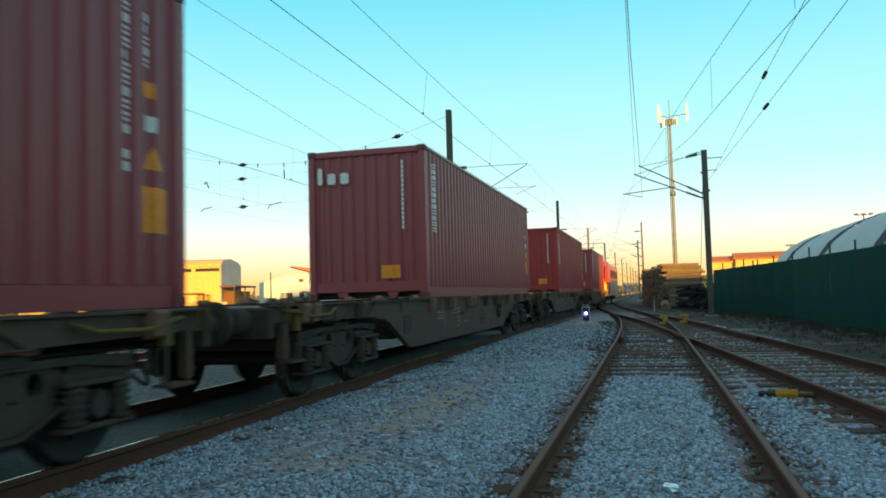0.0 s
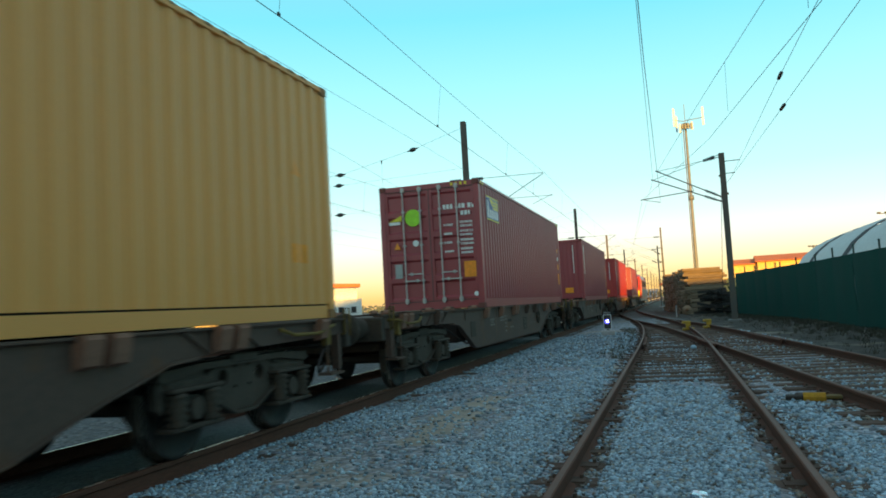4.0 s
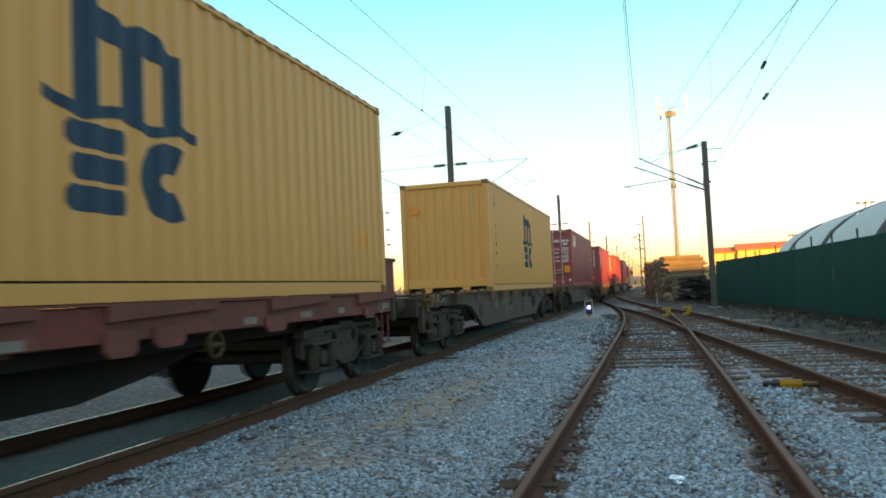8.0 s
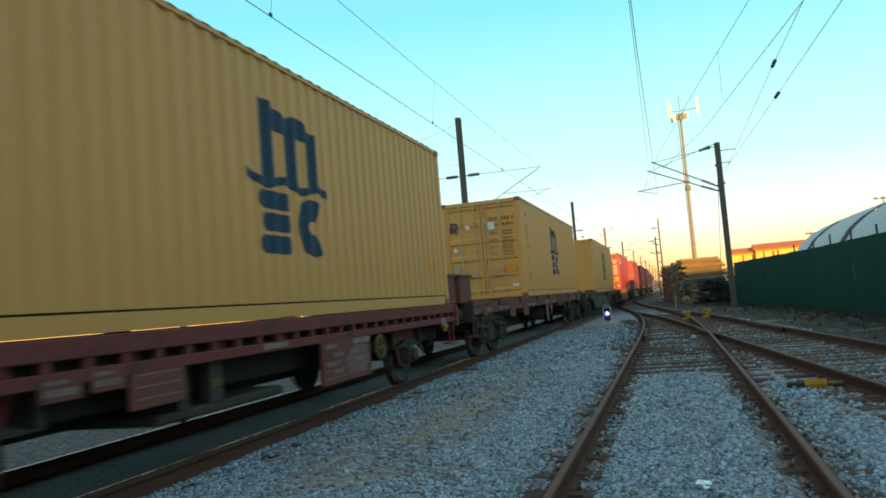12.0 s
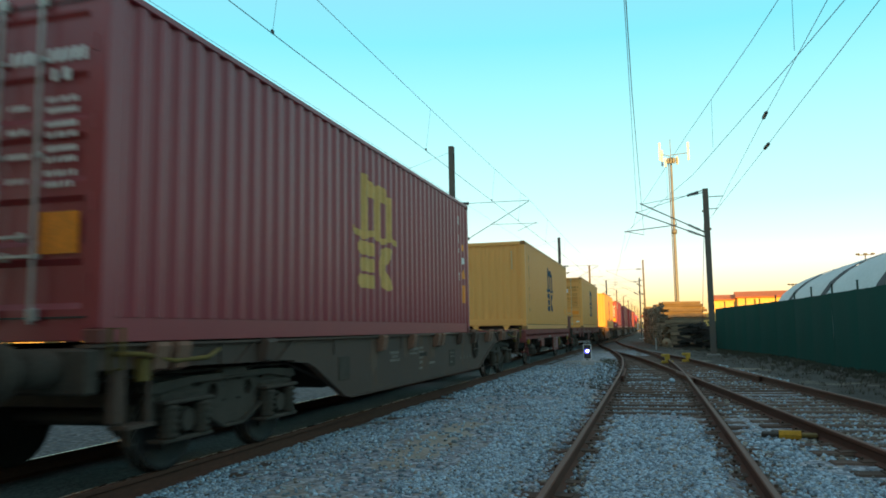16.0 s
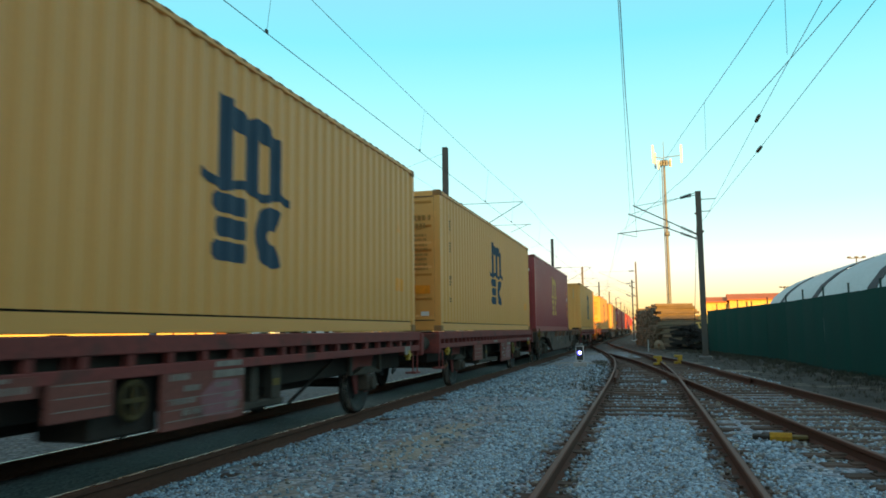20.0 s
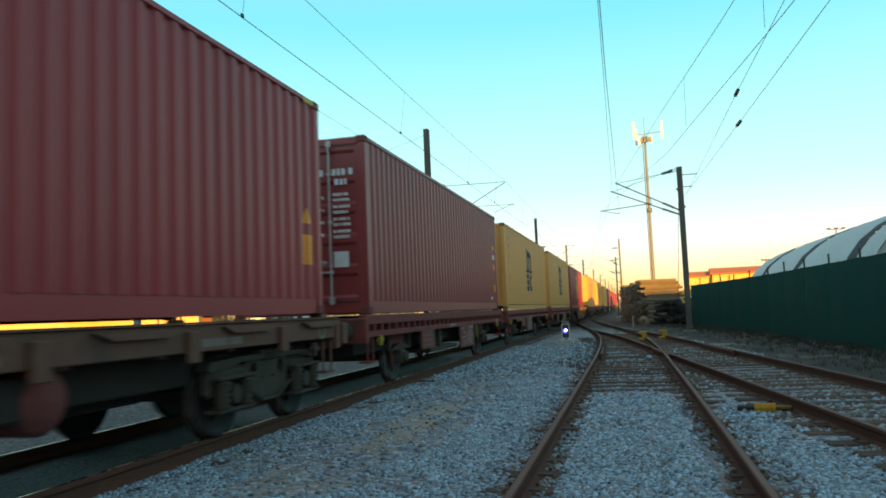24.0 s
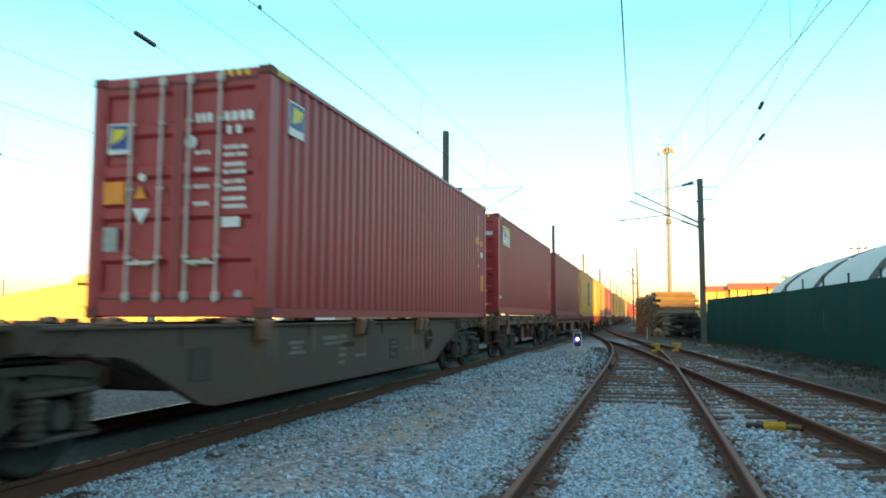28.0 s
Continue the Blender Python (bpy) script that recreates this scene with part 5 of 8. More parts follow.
def container(label, o, paint, rods=M_GALV, doors=True, logo=None, extras="", lift=0.0, shift=0.0, grip=(0.64, 0.80), low=0.06):
    """A forty-foot high-cube box; o is where its front end stands as the clip begins. Local y runs from the rear end (0) to the front."""
    c = thing("shipping_container", label, "container", (XT, o - CL, ZT + DECK + lift), "containers on the train")
    extras = extras.split()
    key = "low%d_" % round(low * 1000)      # low: how far the base frame hangs below the box's own floor line
    seam = 0.152 if paint is M_YEL else 0.112 if low > 0.07 else 0.195     # height of the bottom side rail
    rng = random.Random(int(o * 13) + 500)
    for s in (1, -1):
        part("side_wall", shared(key + "side_wall", lambda: side_mesh(rib_depth(paint), low, seam), paint), paint, c, at=pose(s * (CW - 0.012), 0 if s > 0 else CL, 0, 0, 0, 0 if s > 0 else 180))
        part("top_rail", shared("top_rail", lambda: Mesh().box(-0.06, 0.17, CH - 0.078, 0.0, CL - 0.17, CH - 0.012, 0.008), paint), paint, c, at=(s * CW + (0 if s > 0 else 0.06), 0, 0))
        part("bottom_rail", shared(key + "bottom_rail", lambda: Mesh().extrude([(0, 0.0), (0, seam), (-0.05, seam), (-0.05, seam - 0.005), (-0.012, seam - 0.01), (-0.012, 0.012), (-0.05, 0.01), (-0.05, 0)], "y", 0.17, CL - 0.17), paint),
             paint, c, at=pose(s * (CW - 0.026), 0 if s > 0 else CL, 0.012 - low, 0, 0, 0 if s > 0 else 180))
    part("roof", shared("container_roof", lambda: Mesh().add(*[
        [(z - CW + 0.06, y + 0.15, CH - 0.03 + x) for x, y, z in wave_wall(CL - 0.3, 0, 2 * CW - 0.12, 0.02, 0.21)[0]], wave_wall(CL - 0.3, 0, 2 * CW - 0.12, 0.02, 0.21)[1]]), paint), paint, c)
    # near-black frame reaches into the rail seam, standing in for the shade there
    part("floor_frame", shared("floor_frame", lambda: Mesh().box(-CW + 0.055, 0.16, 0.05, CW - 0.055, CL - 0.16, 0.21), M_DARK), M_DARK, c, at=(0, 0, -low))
    for x in (-1, 1):
        for y in (0, 1):
            for z in (0, 1):
                part("corner_casting", shared("corner_casting", castings, M_CASTY if paint is M_YEL else M_CASTR), M_CASTY if paint is M_YEL else M_CASTR, c, at=(x * (CW - 0.081), 0.089 + y * (CL - 0.178), 0.059 + z * (CH - 0.118) - (0 if z else low)))
            part("corner_post", shared(key + "corner_post", lambda: Mesh().box(-0.07, -0.075, 0.11 - low, 0.07, 0.075, CH - 0.11, 0.015), paint), paint, c, at=(x * (CW - 0.075), 0.082 + y * (CL - 0.164), 0))
    for y, turn in (((CL - 0.05, 180),) if doors else ((0.05, 0), (CL - 0.05, 180))):
        part("end_wall", shared("end_wall", end_mesh, paint), paint, c, at=pose(0, y, 0, 0, 0, turn))
    for y in (0.02, CL - 0.14):
        part("end_header", shared("end_header", lambda: Mesh().box(-CW + 0.15, 0, CH - 0.135, CW - 0.15, 0.12, CH - 0.012, 0.01), paint), paint, c, at=(0, y, 0))
        if doors and y < 1:
            part("end_sill", shared(key + "door_sill", lambda: Mesh().box(-CW + 0.15, 0, 0.02 - low, CW - 0.15, 0.12, 0.16, 0.01), paint), paint, c, at=(0, y, 0))
        else:
            part("end_sill", shared(key + "plain_sill", lambda: Mesh().box(-CW + 0.15, 0, 0.14 - low, CW - 0.15, 0.12, 0.28, 0.01), paint), paint, c, at=(0, y, 0))
            for x in (-0.52, 0.52):
                part("tunnel_leg", shared("tunnel_leg", lambda: Mesh().extrude([(-0.05, 0.012), (0.05, 0.012), (0.12, 0.139), (-0.12, 0.139)], "y", 0.01, 0.11), paint), paint, c, at=(x, y, -low))

    def rear(u, v):
        return (u + shift, 0.014, v)

    def side(u, v):
        return (CW - 0.006, u, v)
    ink = M_YFADE if paint is M_YEL else M_WHITE
    if doors:
        for s in (-1, 1):
            leaf = part("door", shared("door_left" if s < 0 else "door_right", lambda: door_leaf(s), paint), paint, c, at=(0, 0.03, 0))
            for k, x in enumerate((-0.63, -0.21) if s < 0 else (0.58 + shift, max(0.17 + shift, 0.11))):
                part("lock_rod", shared("lock_rod", lambda: Mesh().tube((0, 0, 0.10), (0, 0, CH - 0.07), 0.0175, 8), rods), rods, leaf, at=(x, -0.055, 0))
                for z in (0.12, CH - 0.17):
                    part("cam_keeper", shared("cam_keeper", lambda: Mesh().box(-0.042, -0.022, 0, 0.042, 0.03, 0.11, 0.012), rods), rods, leaf, at=(x, -0.042, z))
                for z in (0.62, 1.45, 2.25):
                    part("rod_bracket", shared("rod_bracket", lambda: Mesh().box(-0.038, -0.018, 0, 0.038, 0.03, 0.045, 0.008), rods), rods, leaf, at=(x, -0.042, z))
                part("door_handle", shared("door_handle", lambda: Mesh().box(0, -0.014, -0.014, 0.36, 0.01, 0.014, 0.004), rods), rods, leaf,
                     at=pose(x, -0.075, grip[k], 0, 0, 0 if (s > 0) == (k == 1) else 180))
                part("handle_catch", shared("handle_catch", lambda: Mesh().box(-0.022, -0.012, -0.04, 0.022, 0.035, 0.04, 0.008), rods), rods, leaf, at=(x + s * (0.28 if k else -0.28), -0.062, grip[k]))
            for z in (0.35, 1.0, 1.65, 2.3):
                part("hinge", shared("door_hinge", lambda: Mesh().box(-0.05, 0.0, 0.02, 0.04, 0.012, 0.12).tube((0, 0.0, 0), (0, 0.0, 0.14), 0.016, 6), paint), paint, leaf, at=(s * (CW - 0.125), -0.02, z))
        for x0, x1, z0, z1 in ((-CW + 0.128, -CW + 0.142, 0.15, CH - 0.13), (CW - 0.142, CW - 0.128, 0.15, CH - 0.13), (-CW + 0.15, CW - 0.15, 0.142, 0.158), (-CW + 0.15, CW - 0.15, CH - 0.146, CH - 0.132)):
            part("door_gasket", shared("door_gasket_%d_%d" % (round(x0 * 1000), round(z0 * 1000)), lambda: Mesh().box(x0, 0.010, z0, x1, 0.02, z1), M_BLACK), M_BLACK, c)
        part("door_seal", shared("door_seal", lambda: Mesh().box(-0.010, 0.02, 0.16, 0.010, 0.03, CH - 0.14), M_BLACK), M_BLACK, c)
        rows = [(0.24, 2.25, 0.26, 0.11), (0.66, 2.25, 0.50, 0.11)] if "data" in extras else [(0.24, 2.25, 0.26, 0.11), (0.62, 2.25, 0.38, 0.11), (0.66, 2.09, 0.22, 0.10)]
        for k in range(4):
            z = 1.86 - k * 0.205
            if "data" not in extras:
                rows += [(0.24, z, 0.22, 0.05), (0.63, z + 0.045, 0.30, 0.05), (0.63, z - 0.045, 0.30, 0.05)]
            else:
                rows += [(0.24, z, 0.26, 0.05)]
        for row in rows:
            g = Mesh()
            writing_bars(g, rear, [row], rng)
            tagged(part("marking_line", g, ink, c), "row of small unreadable marking", kind="stuff")
    else:
        ink = M_YROD if paint is M_YEL else ink
        for z in np.arange(1.95 if paint is M_YEL else 1.28, 2.56, 0.09):
            part("upright_mark", shared("upright_mark", lambda: Mesh().box(0, -0.003, 0, 0.045, 0.0, 0.07), ink), ink, c, at=(0.74, 0.006, float(z)))
        g = Mesh().box(0.30, -0.004, 0.34, 0.69, 0.0, 0.59) if paint is not M_YEL else Mesh().box(-0.94, -0.004, 2.08, -0.72, 0.0, 2.26)
        part("caution_sticker", g, M_ORANGE, c)
    ink = M_YINK if paint is M_YEL else M_WHITE

    def column(y, z0, z1, w, h, step):
        """An upright column of unreadable characters on the side wall."""
        g = Mesh()
        z = z0
        while z < z1:
            k = rng.random()
            if k < 0.88:
                a, b = (0, w) if k < 0.6 else (0, w * 0.55)
                for u0, v0, u1, v1 in ((a, 0, b, h * 0.32), (a, h * 0.62, b, h)) if k < 0.4 else ((a, 0, b, h),):
                    g.add([(0, y + u0, z + v0), (0, y + u1, z + v0), (0, y + u1, z + v1), (0, y + u0, z + v1)], [(0, 1, 2, 3)])
            z += step
        tagged(part("marking_column", drape(g, rib_depth(paint), "marking_column", ink), ink, c), "upright column of unreadable marking", kind="stuff")

    def patch(name, y0, z0, y1, z1, material, skew=False):
        g = Mesh().add([(0, y0, z0), (0, y1, z0), (0, (y0 + y1) / 2 if skew else y1, z1)] + ([] if skew else [(0, y0, z1)]), [(0, 1, 2) if skew else (0, 1, 2, 3)])
        part(name, drape(g, rib_depth(paint), name, material), material, c)
    if paint is M_YEL:
        # dark dashes, one at each rib, paint the shade of the notches along the roof edge
        def notch_dashes():
            dash_random = random.Random(77)
            g = Mesh()
            for k in range(41):
                y, w = 0.32 + k * 0.279 + dash_random.uniform(-0.02, 0.02), dash_random.uniform(0.08, 0.15)
                g.box(CW - 0.012, y, CH - 0.034 - dash_random.uniform(0, 0.012), CW + 0.002, y + w, CH - 0.010)
            return g
        tagged(part("roof_edge_rust", shared("roof_edge_rust", notch_dashes, M_CASTY), M_CASTY, c), "dark dashes that paint notch shade along the roof edge", kind="stuff")
        column(0.80, 0.55, 2.45, 0.15, 0.09, 0.122)
        if rods is M_YROD:
            column(1.08, 1.30, 2.25, 0.08, 0.06, 0.12)
        patch("warning_triangle", 11.18, 1.64, 11.44, 1.90, M_AMBER, True)
        patch("caution_sticker", 11.16, 0.61, 11.50, 0.83, M_AMBER)
    else:
        if "plainfront" not in extras:
            column(11.38, 1.10, 2.52, 0.06, 0.075, 0.105)
            column(11.65, 2.05, 2.5, 0.05, 0.07, 0.10)
            patch("small_sticker", 11.64, 1.78, 11.76, 1.92, M_ORANGE)
            patch("white_sticker", 11.66, 1.48, 11.78, 1.62, M_WHITE)
        if "data" in extras:
            patch("white_plate", 0.32, 0.40, 0.46, 0.47, M_WHITE)
        if "hightriangle" in extras:
            patch("warning_triangle", 11.08, 1.80, 11.32, 2.02, M_ORANGE, True)
        else:
            patch("warning_triangle", 11.63, 1.15, 11.86, 1.36, M_ORANGE, True)
        if paint is M_RED:
            patch("caution_sticker", 11.66, 0.48, 11.93, 0.70, M_ORANGE)
            patch("white_plate", 11.17, 0.25, 11.34, 0.33, M_WHITE)
        else:
            patch("caution_sticker", 11.60, 0.60, 11.95, 1.00, M_ORANGE)
        if not doors:
            column(0.62, 1.25, 2.62, 0.22, 0.085, 0.115)
    if logo:
        for piece in ("top", "bar_a", "bar_b", "bar_c", "half_ring"):
            if (piece, logo.name) not in SHARED:
                g = Mesh()
                emblem(g, lambda u, v, k=0: (0.0012 * k, 5.30 + u, 0.65 + v), 1.70, 1.75, 0.17, piece)
                SHARED[piece, logo.name] = drape(g, rib_depth(paint), "emblem", logo)
            part("emblem_block", SHARED[piece, logo.name], logo, c, "block of a large emblem in plain shapes")
    if "hitop" in extras:
        for y0 in (0.2, CL - 0.5):
            for i in range(3):
                part("height_stripe", shared("height_stripe", lambda: Mesh().box(CW - 0.005, 0, CH - 0.10, CW + 0.003, 0.055, CH - 0.03), M_YELL), M_YELL, c, at=(0, y0 + i * 0.11, 0))
        for i in range(4):
            part("height_stripe", shared("end_stripe", lambda: Mesh().box(0, 0.014, CH - 0.10, 0.055, 0.018, CH - 0.03), M_YELL), M_YELL, c, at=(0.55 + i * 0.11, 0, 0))
    if "panel" in extras:
        y0, y1, z0, z1 = (0.62, 1.87, 2.02, 2.60) if "data" in extras else (0.70, 1.95, 2.02, 2.60)
        b = part("brand_panel", Mesh().box(CW - 0.009, y0, z0, CW - 0.001, y1, z1), M_WHITE, c, "blue and yellow panel with plain shapes")
        part("panel_border", Mesh().box(CW - 0.001, y0, z1 - 0.035, CW + 0.002, y1, z1), M_YELL, b)
        part("panel_border", Mesh().box(CW - 0.001, y0, z0, CW + 0.002, y1, z0 + 0.035), M_YELL, b)
        part("blue_field", Mesh().box(CW - 0.001, y0 + 0.02, z0 + 0.036, CW + 0.003, y1 - 0.02, z1 - 0.036), M_BLUE, b)
        for k in range(5):
            part("white_block", Mesh().add([(CW + 0.004, y0 + 0.05 + k * 0.235, z0 + 0.06), (CW + 0.004, y0 + 0.235 + k * 0.235, z0 + 0.06), (CW + 0.004, y0 + 0.225 + k * 0.235, z0 + (0.44 if k == 0 else 0.27)), (CW + 0.004, y0 + 0.08 + k * 0.235, z0 + (0.46 if k == 0 else 0.27))], [(0, 1, 2, 3)]), M_WHITE, b)
        part("yellow_field", Mesh().add([(CW + 0.004, y0 + 0.30, z1 - 0.06), (CW + 0.004, y1 - 0.03, z1 - 0.06), (CW + 0.004, y1 - 0.03, z0 + 0.29), (CW + 0.004, y0 + 0.72, z0 + 0.29)], [(0, 1, 2, 3)]), M_YELL, b)
        for k in range(3):
            part("blue_stripe", Mesh().box(CW + 0.0045, y0 + 0.62, z0 + 0.35 + k * 0.07, CW + 0.006, y1 - 0.04, z0 + 0.365 + k * 0.07), M_BLUE, b)
    if "smallpanel" in extras:
        y0, y1, z0, z1 = 0.50, 0.92, 2.17, 2.60
        b = part("brand_panel", Mesh().box(CW - 0.009, y0, z0, CW - 0.001, y1, z1), M_WHITE, c, "small blue and yellow panel")
        part("blue_field", Mesh().box(CW - 0.001, y0 + 0.02, z0 + 0.10, CW + 0.003, y1 - 0.02, z1 - 0.02), M_BLUE, b)
        part("yellow_field", Mesh().add([(CW + 0.004, y0 + 0.12, z1 - 0.06), (CW + 0.004, y1 - 0.04, z1 - 0.08), (CW + 0.004, y1 - 0.12, z0 + 0.22), (CW + 0.004, y0 + 0.08, z0 + 0.14)], [(0, 1, 2, 3)]), M_YELL, b)
        b = part("door_panel", Mesh().box(-0.98, 0.008, 1.92, -0.68, 0.014, 2.30), M_WHITE, c, "small blue and yellow panel")
        part("blue_field", Mesh().box(-0.96, 0.004, 1.98, -0.70, 0.007, 2.28), M_BLUE, b)
        part("yellow_field", Mesh().add([(-0.92, 0.002, 2.24), (-0.72, 0.002, 2.22), (-0.78, 0.002, 2.12), (-0.94, 0.002, 2.04)], [(0, 1, 2, 3)]), M_YELL, b)
    return c


def sticker_disc(c, x, z, r, material, name="round_sticker"):
    part(name, Mesh().add([(x + r * math.cos(2 * math.pi * i / 28), 0.013, z + r * math.sin(2 * math.pi * i / 28)) for i in range(28)], [tuple(range(28))]), material, c)


def sticker(c, x0, z0, x1, z1, material, name="sticker"):
    part(name, Mesh().box(x0, 0.011, z0, x1, 0.015, z1), material, c)


def triangle(c, x, z, w, material):
    part("warning_triangle", Mesh().add([(x - w / 2, 0.012, z), (x + w / 2, 0.012, z), (x, 0.012, z + w * 0.95)], [(0, 1, 2)]), material, c)


# wheels and bogies
WR = 0.46


def wheelset_mesh():
    g = Mesh()
    for s in (-1, 1):
        x = s * GAUGE / 2
        rings = [(-0.070, 0.001), (-0.070, 0.10), (-0.030, 0.14), (-0.030, 0.36), (-0.075, 0.40), (-0.075, WR + 0.03), (-0.045, WR + 0.03), (-0.03, WR), (0.060, WR - 0.006), (0.060, 0.40), (0.012, 0.37), (0.012, 0.14), (0.07, 0.10), (0.07, 0.001)]
        if s < 0:
            rings = [(-d, r) for d, r in rings][::-1]
        g.lathe(rings, (x, 0, 0), (1, 0, 0), 28)
    g.tube((-1.0, 0, 0), (1.0, 0, 0), 0.075, 12)
    # cast marks and bolt heads, so that the turning shows
    for s in (-1, 1):
        for i in range(4):
            a = i * math.pi / 2
            x = s * (GAUGE / 2 + 0.02)
            g.tube((x, 0.25 * math.cos(a), 0.25 * math.sin(a)), (x + s * 0.02, 0.25 * math.cos(a), 0.25 * math.sin(a)), 0.03, 8)
    return g


def wheelset(parent, y):
    w = part("wheelset", shared("wheelset", wheelset_mesh, M_WHEEL), M_WHEEL, parent, at=(0, y, WR))
    for s in (-1, 1):
        part("wheel_tread", shared("wheel_tread", lambda: Mesh().lathe([(-0.03, WR + 0.002), (0.058, WR - 0.004)], (0, 0, 0), (1, 0, 0), 28), M_TREAD), M_TREAD, w, at=pose(s * GAUGE / 2, 0, 0, 0, 0, 0 if s > 0 else 180))
    WHEELS.append((w, y))
    return w


def holed_plate(g, y, z, hy, hz, r, x0, x1):
    """A plate across x with a round hole through it."""
    n = 16
    out, inn = [], []
    for i in range(n):
        w = 2 * math.pi * (i + 0.5) / n
        c, k = math.cos(w), math.sin(w)
        m = 1 / max(abs(c), abs(k))
        out.append((y + hy * c * m, z + hz * k * m))
        inn.append((y + r * c, z + r * k))
    vs = [(x, *p) for x in (x0, x1) for ring in (out, inn) for p in ring]
    fs = []
    for i in range(n):
        j = (i + 1) % n
        fs += [(i, j, n + j, n + i), (2 * n + i, 3 * n + i, 3 * n + j, 2 * n + j), (n + i, n + j, 3 * n + j, 3 * n + i), (i, 2 * n + i, 2 * n + j, j)]
    return g.add(vs, fs)


def bogie_side():
    """A welded bogie side frame: a chord over the axles, holed web plates between them, axle boxes; axles at y = -0.9 and 0.9."""
    g = Mesh()
    x0, x1 = -0.04, 0.04
    # a top chord, a deep web that hangs between the axles in a wide V, two round holes in it, and outer guards
    g.extrude([(-1.38, 0.74), (-1.34, 0.82), (-0.75, 0.85), (0.75, 0.85), (1.34, 0.82), (1.38, 0.74), (1.30, 0.72), (0.72, 0.79), (-0.72, 0.79), (-1.30, 0.72)], "x", x0 - 0.04, x1 + 0.04)
    for y in (-0.34, 0.34):
        holed_plate(g, y, 0.675, 0.23, 0.115, 0.085, x0, x1)
    g.box(x0, -0.11, 0.56, x1, 0.11, 0.79)
    g.extrude([(-0.57, 0.56), (-0.50, 0.47), (-0.16, 0.34), (0.16, 0.34), (0.50, 0.47), (0.57, 0.56)], "x", x0, x1)
    g.extrude([(-0.57, 0.505), (-0.18, 0.335), (0.18, 0.335), (0.57, 0.505), (0.57, 0.475), (0.18, 0.305), (-0.18, 0.305), (-0.57, 0.475)], "x", x0 - 0.03, x1 + 0.05)
    for y in (-0.62, 0.62):
        holed_plate(g, y, 0.72, 0.05, 0.06, 0.03, x0, x1)
    for d in (-1, 1):
        g.extrude([(d * 0.55, 0.79), (d * 1.34, 0.76), (d * 1.36, 0.50), (d * 1.26, 0.44), (d * 1.20, 0.62), (d * 0.62, 0.64)], "x", x0, x1)
    g.box(x0 - 0.05, -0.24, 0.80, x1 + 0.05, 0.24, 0.90, 0.02)
    for y in (-0.9, 0.9):
        g.box(x0 - 0.02, y - 0.15, 0.34, x1 + 0.05, y + 0.15, 0.58, 0.03)
        g.box(x0, y - 0.38, 0.285, x1 + 0.12, y + 0.38, 0.325, 0.01)
        g.box(x0, y - 0.38, 0.625, x1 + 0.13, y + 0.38, 0.665, 0.01)
        g.tube((x1 + 0.02, y, WR), (x1 + 0.10, y, WR), 0.10, 12)
        g.box(x0, y - 0.34, 0.60, x1 + 0.03, y + 0.34, 0.72, 0.02)
    return g


def bogie(parent, y):
    b = part("bogie", shared("bogie_crossbeam", lambda: Mesh().box(-1.0, -0.22, 0.52, 1.0, 0.22, 0.78, 0.02).box(-0.9, -1.28, 0.60, 0.9, -1.18, 0.72).box(-0.9, 1.18, 0.60, 0.9, 1.28, 0.72), M_BOGIE), M_BOGIE, parent, at=(0, y, 0))
    for s in (-1, 1):
        part("side_frame", shared("bogie_side_frame", bogie_side, M_BOGIE), M_BOGIE, b, at=pose(s * 1.02, 0, 0, 0, 0, 0 if s > 0 else 180))
        for k in (-0.9, 0.9):
            for d in (-0.25, 0.25):
                g = Mesh().lathe([(i * 0.030, 0.105 if i % 2 else 0.066) for i in range(11)], (0, 0, 0.32), (0, 0, 1), 12)
                part("coil_spring", shared("coil_spring", lambda: g, M_BOGIE), M_BOGIE, b, at=(s * 1.115, k + d, 0))
            part("axle_box_lid", shared("axle_box_lid", lambda: Mesh().lathe([(0, 0.09), (0.02, 0.09), (0.03, 0.05), (0.03, 0.001)], (0, 0, 0), (1, 0, 0), 12), M_WGREY), M_WGREY, b, at=pose(s * 1.12, k, WR, 0, 0, 0 if s > 0 else 180))
    for k in (-0.9, 0.9):
        wheelset(parent, y + k)
        for s in (-1, 1):
            for d in (-1, 1):
                g = Mesh().extrude([(d * (WR + 0.012) * math.cos(a), WR + (WR + 0.012) * math.sin(a)) for a in (-0.35, -0.12, 0.12, 0.35)] + [(d * (WR + 0.07) * math.cos(a), WR + (WR + 0.07) * math.sin(a)) for a in (0.35, 0.0, -0.35)], "x", -0.045, 0.045)
                part("brake_shoe", shared("brake_shoe_%s" % ("a" if d > 0 else "b"), lambda: g, M_BOGIE), M_BOGIE, b, at=(s * GAUGE / 2, k, 0))
    part("brake_beam", shared("brake_beam", lambda: Mesh().tube((-0.9, 0.3, 0.40), (0.9, 0.3, 0.40), 0.03, 8).tube((-0.9, -0.3, 0.40), (0.9, -0.3, 0.40), 0.03, 8).box(-0.05, -0.3, 0.38, 0.05, 0.3, 0.42), M_BOGIE), M_BOGIE, b)


